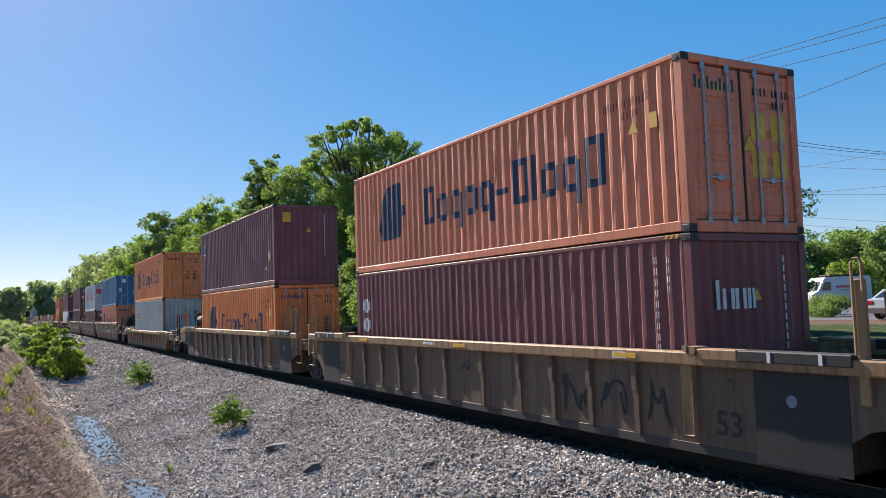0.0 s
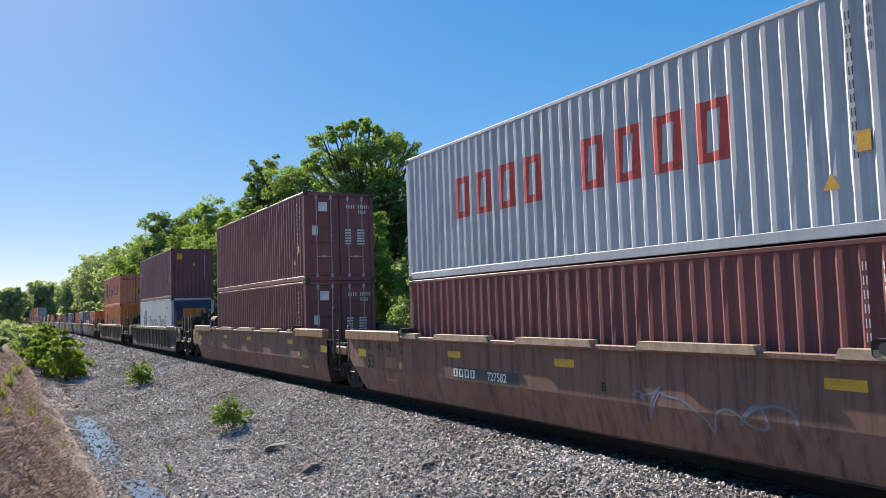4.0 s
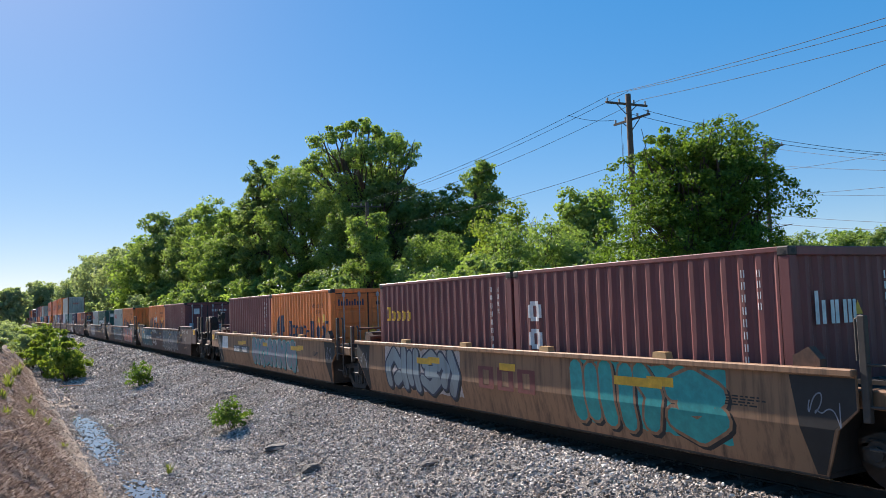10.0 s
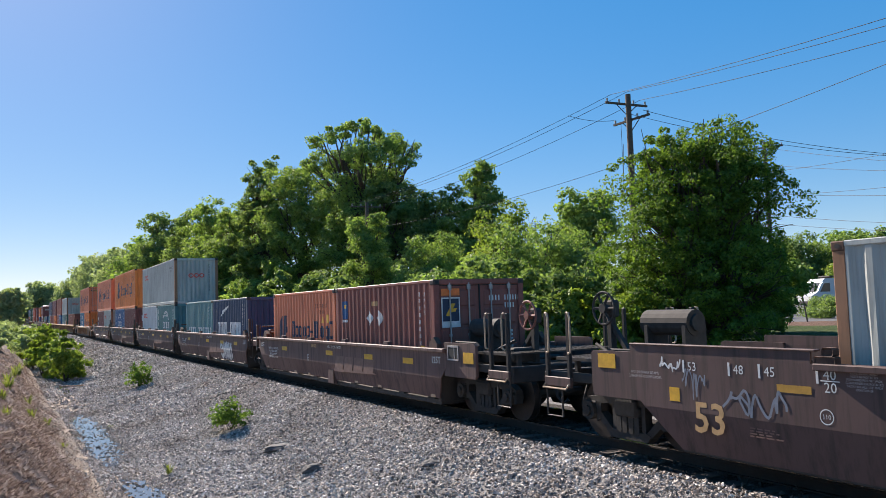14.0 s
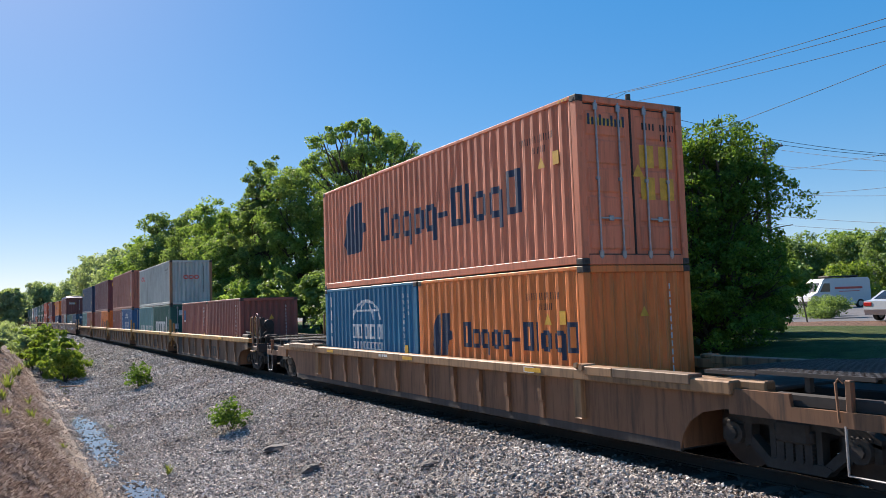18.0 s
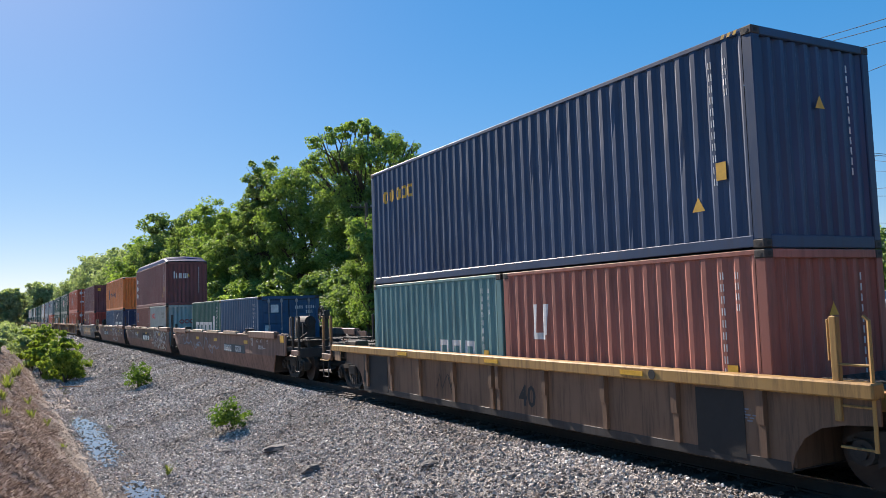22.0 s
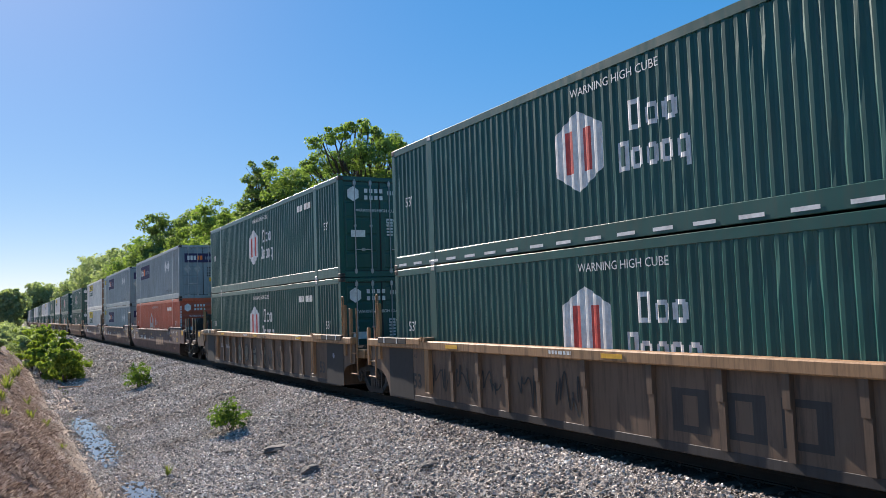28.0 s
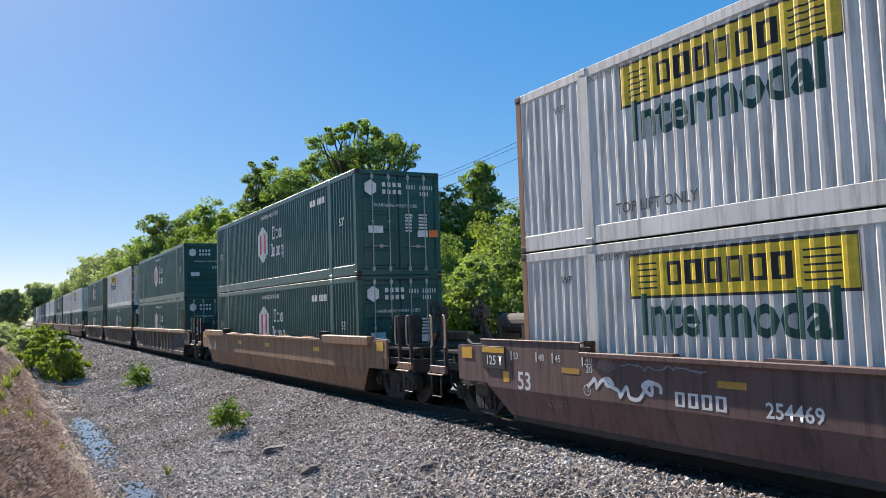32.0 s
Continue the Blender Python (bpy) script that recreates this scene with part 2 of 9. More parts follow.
def thing(name, label, category, group="", kind="", at=(0, 0, 0)):
    ob = new(name)
    ob.empty_display_size = 0.3
    ob.location = at
    return tagged(ob, label, category, group, kind)


def glyphs(text, size, mat, facing="side", bold=0):
    """Flat lettering in the built-in font, centred, facing the camera's side or the car's leading end."""
    k = ("text", text, round(size, 3), facing, mat.name, bold)
    if k not in CACHE:
        cu = bpy.data.curves.new("lettering", "FONT")
        cu.body, cu.size, cu.align_x, cu.resolution_u = text, size, "CENTER", 2
        if bold:
            cu.offset = size * 0.018 * bold
        ob = bpy.data.objects.new("lettering", cu)
        me = bpy.data.meshes.new_from_object(ob)
        bpy.data.objects.remove(ob)
        bpy.data.curves.remove(cu)
        for v in me.vertices:
            x, y, _ = v.co
            v.co = (x, 0, y) if facing == "side" else (0, x, y)
        me.name = "lettering"
        me.materials.clear()
        me.materials.append(mat)
        CACHE[k] = me
    return CACHE[k]


# ---- ground ----
PROFILE = [(-3000, 1.3), (-60, 1.3), (-6, 1.1), (-2.0, 0.75), (-0.6, 0.42), (0.4, -0.15), (1.1, -0.88), (1.6, -1.22), (2.1, -1.31), (2.8, -1.31), (3.3, -1.18), (4.9, -0.93), (6.7, -0.42), (7.3, -0.22), (8.0, -0.20),
           (11.7, -0.20), (12.8, -0.55), (14.5, -0.35), (18, 0.10), (24, 0.60), (33, 0.80), (37, 0.80), (70, 1.10), (3000, 1.6)]


def ground_z(x, y):
    for (a, za), (b, zb) in zip(PROFILE, PROFILE[1:]):
        if a <= y <= b:
            z = za + (zb - za) * (y - a) / (b - a)
            break
    if y < 3.2 and y > -30:
        k = max(0.0, min(1.0, (2.0 - y) / 2.0)) if y < 2.0 else 0.0
        z += k * 0.22 * noise.noise((x * 0.35, y * 0.5, 3)) + (0.05 if y < 1.4 else 0.03) * noise.noise((x * 1.3, y * 1.3, 7))
        # hummocks and slumped hollows of the bank
        z += k * (0.24 * noise.noise((x * 0.9, y * 1.4, 11)) + 0.12 * noise.noise((x * 2.3, y * 2.6, 13)))
    elif y > 13:
        z += 0.10 * noise.noise((x * 0.2, y * 0.2, 1))
    return z


def bank_edge(x):
    """Where the grass of the bank gives way to the silt of the ditch."""
    return 1.35 + .45 * noise.noise((x * .3, 2, 9)) + .2 * noise.noise((x * 1.3, 5, 9))


def earth_mat(name, cols, scale, bumps, rough=0.9, fine=28):
    m, n, l, p = nodes_of(name)
    a = noise_tex(n, l, scale, 6, 0.65)
    r = ramp(n, cols)
    l.new(a.outputs[0], r.inputs[0])
    f = noise_tex(n, l, fine, 6, 0.75)
    g = ramp(n, [(0.3, (0.55,) * 3), (0.7, (1.3,) * 3)])
    l.new(f.outputs[0], g.inputs[0])
    l.new(mix(n, l, 1.0, r.outputs[0], g.outputs[0], "MULTIPLY"), p.inputs["Base Color"])
    p.inputs["Roughness"].default_value = rough
    p.inputs["Specular IOR Level"].default_value = 0.12
    bump(n, l, p, f.outputs[0], bumps, 0.05)
    return m


M["dry"] = earth_mat("dry_grass_bank", [(0.32, (0.085, 0.060, 0.052)), (0.5, (0.215, 0.165, 0.145)), (0.68, (0.39, 0.315, 0.275))], 2.6, 1.0, fine=19)
M["silt"] = earth_mat("damp_silt", [(0.3, (0.115, 0.086, 0.068)), (0.5, (0.22, 0.172, 0.138)), (0.7, (0.36, 0.285, 0.225))], 2.1, 1.0, 0.8)
M["ballast"] = earth_mat("ballast_bed", [(0.35, (0.17, 0.16, 0.15)), (0.65, (0.33, 0.315, 0.30))], 14, 1.0, 0.9, 30)
# Track bed with the shade under the train put into its colour.
M["bed"] = earth_mat("ballast_bed_shaded", [(0.35, (0.045, 0.038, 0.033)), (0.65, (0.095, 0.082, 0.072))], 14, 1.0, 0.9, 30)
M["lawn"] = earth_mat("lawn", [(0.3, (0.030, 0.050, 0.014)), (0.55, (0.060, 0.088, 0.024)), (0.75, (0.110, 0.110, 0.045))], 1.2, 1.0, 0.9)
M["mulch"] = earth_mat("bark_mulch", [(0.3, (0.10, 0.055, 0.04)), (0.7, (0.22, 0.14, 0.10))], 9, 1.0)
M["asphalt"] = earth_mat("asphalt", [(0.3, (0.11, 0.11, 0.115)), (0.7, (0.17, 0.17, 0.175))], 1.5, 0.25, 0.85)


def build_ground():
    xs = sorted(set([-3000, -1500, -800, -500, -350] + [-250 + 5 * i for i in range(34)] + [-80 + 0.5 * i for i in range(145)] + [-8 + 2 * i for i in range(20)] + [40, 60, 90, 130, 200, 300, 500, 800, 1500, 3000]))
    ys = sorted(set([p[0] for p in PROFILE] + [-20, -12, -8, -4, -3] + [-2 + .25 * i for i in range(28)] + [5.4, 5.9, 6.4, 7.1, 13.5, 16, 20, 22, 28, 30, 45, 55, 100, 200, 500, 1200]))
    v = [(x, y, ground_z(x, y)) for y in ys for x in xs]
    nx = len(xs)
    f, mi = [], []
    for j in range(len(ys) - 1):
        y = (ys[j] + ys[j + 1]) / 2
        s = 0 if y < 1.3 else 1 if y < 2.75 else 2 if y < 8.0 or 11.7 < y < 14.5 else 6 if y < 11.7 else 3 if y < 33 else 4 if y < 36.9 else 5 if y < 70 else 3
        for i in range(nx - 1):
            k = j * nx + i
            f.append((k, k + 1, k + nx + 1, k + nx))
            mi.append((0 if y < bank_edge((xs[i] + xs[i + 1]) / 2) else 1) if .7 < y < 2.75 else s)
    me = bpy.data.meshes.new("ground")
    me.from_pydata(v, [], f)
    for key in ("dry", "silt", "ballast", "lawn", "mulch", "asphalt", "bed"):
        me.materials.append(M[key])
    me.polygons.foreach_set("material_index", mi)
    me.polygons.foreach_set("use_smooth", [True] * len(f))
    tagged(new("ground", me), "railway cutting with dry grass bank, ditch and ballast", "ground", kind="structure")


build_ground()


# ---- track ----
def build_track():
    t = thing("railway_track", "steel rails on wooden ties in grey ballast", "railway track", kind="structure")
    for s in (-1, 1):
        y = TRACK + s * 0.7535

        def web(b):
            b.box(-900, 900, -.075, .075, -.185, -.165)
            b.box(-900, 900, -.012, .012, -.165, -.045)
            b.box(-900, 900, -.036, .036, -.045, -.003, .008)
        part("rail", cached(("rail",), "rail", M["railweb"], web), t, "rusty steel rail", at=(0, y, 0))
        part("rail_head", cached(("head",), "rail_head", M["railhead"], lambda b: b.box(-900, 900, -.03, .03, -.004, .001)), t, "polished rail head", at=(0, y, 0))
    tie = cached(("tie",), "tie", M["tie"], lambda b: b.box(-.115, .115, -1.3, 1.3, -.35, -.185, .012))
    r = random.Random(5)
    for i in range(24):
        part("tie", tie, t, at=(-21.38 + .53 * i + r.uniform(-.02, .02), TRACK + r.uniform(-.03, .03), r.uniform(0, .012)))
    far = MB()
    for i in range(500):
        for x in (-21.91 - .53 * i, -8.1 + .53 * i):
            far.box(x - .115, x + .115, TRACK - 1.3, TRACK + 1.3, -.3, -.185)
    part("ties", far.mesh("ties", M["tie"]), t, "far run of wooden ties", kind="stuff")


build_track()


def stone_mat(name="ballast_stone", stops=((0.0, (0.115, 0.104, 0.095)), (0.35, (0.31, 0.285, 0.26)), (0.6, (0.48, 0.447, 0.412)), (0.8, (0.44, 0.37, 0.31)), (1.0, (0.82, 0.785, 0.735)))):
    """Crushed stone: every piece its own tone, under wide patches of dust and damp."""
    m, n, l, p = nodes_of(name)
    geo, inf = n.new("ShaderNodeNewGeometry"), n.new("ShaderNodeObjectInfo")
    add = n.new("ShaderNodeMath")
    l.new(geo.outputs["Random Per Island"], add.inputs[0])
    l.new(inf.outputs["Random"], add.inputs[1])
    fr = n.new("ShaderNodeMath")
    fr.operation = "FRACT"
    l.new(add.outputs[0], fr.inputs[0])
    r = ramp(n, stops)
    l.new(fr.outputs[0], r.inputs[0])
    f = noise_tex(n, l, 45, 4, 0.7)
    g = ramp(n, [(0.3, (0.7,) * 3), (0.7, (1.2,) * 3)])
    l.new(f.outputs[0], g.inputs[0])
    w = noise_tex(n, l, 0.42, 4, 0.6)
    wide = ramp(n, [(0.36, (0.82, 0.76, 0.70)), (0.5, (1.10, 1.07, 1.04)), (0.64, (1.28, 1.28, 1.28))])
    l.new(w.outputs[0], wide.inputs[0])
    own = mix(n, l, 1.0, r.outputs[0], g.outputs[0], "MULTIPLY")
    l.new(mix(n, l, 1.0, own, wide.outputs[0], "MULTIPLY"), p.inputs["Base Color"])
    p.inputs["Roughness"].default_value = 0.75
    p.inputs["Specular IOR Level"].default_value = 0.15
    return m


M["stone"] = stone_mat()
# Darker copy of the ballast stone: shade beneath the cars, as colour.
M["stone_shaded"] = stone_mat("ballast_stone_shaded", ((0.0, (0.03, 0.026, 0.023)), (0.5, (0.075, 0.063, 0.054)), (1.0, (0.15, 0.13, 0.115))))
CHIP = np.array([(1, .25, 0), (-.3, 1, .1), (-1, -.2, 0), (.25, -1, -.1), (.15, .1, .8), (-.15, 0, -.8)], float) * 1.3
CHIP_F = np.array([(0, 1, 4), (1, 2, 4), (2, 3, 4), (3, 0, 4), (1, 0, 5), (2, 1, 5), (3, 2, 5), (0, 3, 5)])


def turns(rng, n):
    q = rng.normal(size=(n, 4))
    q /= np.linalg.norm(q, axis=1)[:, None]
    w, x, y, z = q.T
    return np.stack([np.stack([1 - 2 * (y * y + z * z), 2 * (x * y - z * w), 2 * (x * z + y * w)], 1),
                     np.stack([2 * (x * y + z * w), 1 - 2 * (x * x + z * z), 2 * (y * z - x * w)], 1),
                     np.stack([2 * (x * z - y * w), 2 * (y * z + x * w), 1 - 2 * (x * x + y * y)], 1)], 1)


def stones(rng, pos, size):
    n = len(pos)
    s = size[:, None] * rng.uniform(.5, 1.15, (n, 3)) * .5
    v = CHIP[None] * s[:, None] * rng.uniform(.7, 1.1, (n, 6, 1)) + rng.normal(size=(n, 6, 3)) * s[:, None] * .22
    v = np.einsum("nij,nkj->nki", turns(rng, n), v) * (1, 1, .86) + pos[:, None]
    f = (CHIP_F[None] + 6 * np.arange(n)[:, None, None]).reshape(-1, 3)
    return v.reshape(-1, 3), f


def np_mesh(name, v, f, *mats):
    me = bpy.data.meshes.new(name)
    k = f.shape[1]
    me.vertices.add(len(v))
    me.vertices.foreach_set("co", np.asarray(v, np.float32).ravel())
    me.loops.add(f.size)
    me.loops.foreach_set("vertex_index", f.astype(np.int32).ravel())
    me.polygons.add(len(f))
    me.polygons.foreach_set("loop_start", np.arange(0, f.size, k, dtype=np.int32))
    me.polygons.foreach_set("use_smooth", np.zeros(len(f), bool))
    me.update(calc_edges=True)
    for m in mats:
        me.materials.append(m)
    return me


PUDDLES = ((-26.8, 2.26, 5.0, .46, 1), (-16.9, 2.45, 1.5, .32, 4), (-44, 2.6, 2.4, .16, 5), (-57, 2.5, 3, .16, 6))


def build_ballast():
    rng = np.random.default_rng(3)
    bed = tagged(new("ballast"), "crushed grey stone ballast beside the track", "ballast", kind="structure")
    vs, fs, k = [], [], 0
    for x0, x1, y0, y1, dens, size in ((-27, -6.5, 2.75, 8.3, 590, .050), (-50, -27, 2.8, 8.3, 215, .070), (-95, -50, 3.2, 8.3, 55, .11), (-34, -8, 1.75, 2.8, 500, .050), (-34, -8, 1.1, 1.8, 110, .038), (-70, -34, 1.5, 3.0, 70, .08), (-170, -95, 2.6, 8.3, 13, .20)):
        n = int((x1 - x0) * (y1 - y0) * dens)
        p = np.stack([rng.uniform(x0, x1, n), rng.uniform(y0, y1, n), np.zeros(n)], 1)
        s = size * rng.uniform(.5, 1.4, n)
        if y1 <= 3.0 and x1 > -30:
            dry = np.ones(n, bool)
            for px, py, rx, ry, _ in PUDDLES:
                dry &= (((p[:, 0] - px) / rx) ** 2 + ((p[:, 1] - py) / ry) ** 2 > 1.25) | (rng.random(n) < .4)
            p, s = p[dry], s[dry]
            n = len(p)
        prof = np.array(PROFILE)
        p[:, 2] = np.interp(p[:, 1], prof[:, 0], prof[:, 1]) + rng.uniform(-.1, .55, n) * s
        # stones that stand out of the shallow water
        p[:, 2] = np.where(p[:, 2] < -1.27, p[:, 2] + rng.uniform(-.01, .034, n), p[:, 2])
        # tucked between the rails
        inner = (np.abs(p[:, 1] - TRACK) < 1.35)
        p[inner, 2] -= .04
        v, f = stones(rng, p, s)
        vs.append(v)
        fs.append(f + k)
        k += len(v)
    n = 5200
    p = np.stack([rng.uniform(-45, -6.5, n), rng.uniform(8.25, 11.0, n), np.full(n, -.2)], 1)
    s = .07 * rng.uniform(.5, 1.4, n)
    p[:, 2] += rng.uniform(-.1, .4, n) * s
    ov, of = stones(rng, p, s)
    part("stones", np_mesh("stones", ov, of, M["stone_shaded"]), bed, "stones between the rails, darkened as the train's shade", kind="stuff")
    part("stones", np_mesh("stones", np.concatenate(vs), np.concatenate(fs), M["stone"]), bed, "loose crushed grey stones", kind="stuff")
    shapes = []
    for i in range(8):
        v, f = stones(rng, np.zeros((1, 3)), np.array([.062]))
        shapes.append(np_mesh("stone", v, f, M["stone"]))
    r = random.Random(8)
    for i in range(24):
        x, y = r.uniform(-12.5, -9.2), r.uniform(5.6, 8.0)
        ob = part("stone", shapes[i % 8], bed, at=(x, y, ground_z(x, y) + .028))
        ob.rotation_euler = (r.uniform(0, 6), r.uniform(0, 6), r.uniform(0, 6))


build_ballast()


# ---- ditch water ----
def water_mat():
    m, n, l, p = nodes_of("puddle_water")
    p.inputs["Base Color"].default_value = (0.10, 0.095, 0.085, 1)
    p.inputs["Roughness"].default_value = 0.03
    p.inputs["IOR"].default_value = 1.7
    f = noise_tex(n, l, 2.5, 2)
    bump(n, l, p, f.outputs[0], 0.015, 0.02)
    return m


M["water"] = water_mat()


def puddle_form(x, y, px, py, rx, ry, seed):
    """Above zero where the water stands: an oval with a ragged, islanded rim."""
    q = ((x - px) / rx) ** 2 + ((y - py) / ry) ** 2
    return 1.0 - q + 1.5 * noise.noise((x * 1.6, y * 5.5, seed)) + 2.0 * noise.noise((x * 5.0, y * 13.0, seed + 3)) - .1


def puddle(px, py, z, rx, ry, seed):
    nx, ny = int(2.8 * rx / .05), int(2.8 * ry / .02)
    at = lambda i, j: (px + 1.4 * rx * (2 * i / nx - 1), py + 1.4 * ry * (2 * j / ny - 1))
    wet = {(i, j) for i in range(nx) for j in range(ny) if puddle_form(*at(i + .5, j + .5), px, py, rx, ry, seed) > 0}
    # every sheet that hangs together, but for the smallest drops
    best = set()
    while wet:
        todo, body = [wet.pop()], set()
        while todo:
            c = todo.pop()
            body.add(c)
            for d in ((1, 0), (-1, 0), (0, 1), (0, -1)):
                q = (c[0] + d[0], c[1] + d[1])
                if q in wet:
                    wet.remove(q)
                    todo.append(q)
        if len(body) > 9:
            best |= body
    ids, v, f = {}, [], []
    for i, j in sorted(best):
        face = []
        for c in ((i, j), (i + 1, j), (i + 1, j + 1), (i, j + 1)):
            if c not in ids:
                ids[c] = len(v)
                x, y = at(*c)
                v.append((x - px + .014 * noise.noise((c[0] * 1.7, c[1] * 1.3, 2)), y - py + .008 * noise.noise((c[0] * 1.1, c[1] * 1.9, 4)), 0))
            face.append(ids[c])
        f.append(face)
    me = np_mesh("puddle", np.array(v), np.array(f), M["water"])
    ob = new("puddle", me)
    ob.location = (px, py, z)
    tagged(ob, "shallow puddle in the ditch mirroring the sky", "puddle", "puddles in the ditch")
    return ob


for px, py, rx, ry, sd in PUDDLES:
    puddle(px, py, -1.262, rx, ry, sd)


# ---- containers ----
def corrugation(x0, x1, pitch, depth):
    """Break points (x, recess) of a pressed steel wall that starts and ends on the outer plane."""
    n = max(1, round((x1 - x0) / pitch))
    p = (x1 - x0) / n
    pts = [(x0, 0.0)]
    for i in range(n):
        a = x0 + i * p
        pts += [(a + 0.13 * p, 0.0), (a + 0.38 * p, depth), (a + 0.62 * p, depth), (a + 0.87 * p, 0.0)]
    pts.append((x1, 0.0))
    return pts


def recess(pts, x):
    for (a, da), (b, db) in zip(pts, pts[1:]):
        if a <= x <= b:
            return da + (db - da) * (x - a) / max(b - a, 1e-6)
    return 0.0


def clip_x(poly, lo, hi):
    for s, lim in ((1, lo), (-1, -hi)):
        out = []
        for i, p in enumerate(poly):
            q = poly[i - 1]
            a, b = s * q[0] - lim, s * p[0] - lim
            if (a >= 0) != (b >= 0):
                t = a / (a - b)
                out.append((q[0] + (p[0] - q[0]) * t, q[1] + (p[1] - q[1]) * t))
            if b >= 0:
                out.append(p)
        poly = out
        if len(poly) < 3:
            return []
    return poly


def laid(polys, pts, y, lift=0.0008):
    """Painted shapes in (x, z), laid on a corrugated wall whose outer plane is at y (facing -Y)."""
    b = MB()
    xs = [p[0] for p in pts]
    for j, poly in enumerate(polys):
        up = lift + .000008 * j
        lo, hi = min(p[0] for p in poly), max(p[0] for p in poly)
        for a, c in zip(xs, xs[1:]):
            if c <= lo or a >= hi or c - a < 1e-5:
                continue
            q = clip_x(poly, a, c)
            if q:
                m = (a + c) / 2
                b.poly([(x, y + recess(pts, x + (m - x) * 1e-4) - up, z) for x, z in q])
    return b


def rect(x, z, w, h, lean=0.0):
    return [(x, z), (x + w, z), (x + w + lean * h, z + h), (x + lean * h, z + h)]


def ellipse(x, z, rx, rz, n=18):
    return [(x + rx * math.cos(2 * math.pi * i / n), z + rz * math.sin(2 * math.pi * i / n)) for i in range(n)]


def ring(x, z, rx, rz, w, a0=0.0, a1=360.0, n=18):
    out = []
    for i in range(n):
        a, b = radians(a0 + (a1 - a0) * i / n), radians(a0 + (a1 - a0) * (i + 1) / n)
        f, g = (rx - w) / rx, (rz - w) / rz
        out.append([(x + rx * math.cos(a), z + rz * math.sin(a)), (x + rx * math.cos(b), z + rz * math.sin(b)),
                    (x + rx * f * math.cos(b), z + rz * g * math.sin(b)), (x + rx * f * math.cos(a), z + rz * g * math.sin(a))])
    return out


def band(pattern, x, z, h, w, gap=0.22, lean=0.0, weight=0.27):
    """A company's lettered band as plain shapes.
    T tall closed box, s small closed box, d small box with a hanging bar, - a dash, i a single bar."""
    out = []
    for ch in pattern:
        lw = w * (1 - gap)
        z0, z1 = {"T": (0, 1), "s": (0, .72), "d": (-.26, .72), "i": (0, 1), "-": (.3, .44), " ": (0, 0)}[ch]
        k = lw * max(weight, .3)
        t = min(k, h * .16)
        at = lambda u, v, a, b: rect(x + u + lean * h * v, z + v * h, a, b * h, lean)
        if ch == "-":
            out.append(rect(x, z + z0 * h, lw * 0.8, (z1 - z0) * h))
        elif ch == "i":
            out.append(rect(x, z, k, h, lean))
            x -= w * 0.52
        elif ch == "T":
            out += [at(0, 0, k, 1), at(lw - k, 0, k, 1), at(k, 0, lw - 2 * k, t / h), at(k, 1 - t / h, lw - 2 * k, t / h)]
        elif ch != " ":
            c = lw * .16
            out += [at(0, c / h, k, .72 - 2 * c / h), at(lw - k, c / h if ch == "s" else z0, k, .72 - c / h - (c / h if ch == "s" else z0)), at(c, 0, lw - 2 * c, t / h), at(c, .72 - t / h, lw - 2 * c, t / h)]
        x += w
    return out


def codes(x, z, cells, cw=0.07, ch=0.13, gap=0.05, down=True):
    """Unreadable stencilled code as plain bars."""
    out = []
    for i in range(cells):
        u, v = (x, z - i * (ch + gap)) if down else (x + i * (cw + gap * 0.6), z)
        out += [rect(u, v, cw * .2, ch), rect(u + cw * .55, v, cw * .2, ch)]
    return out


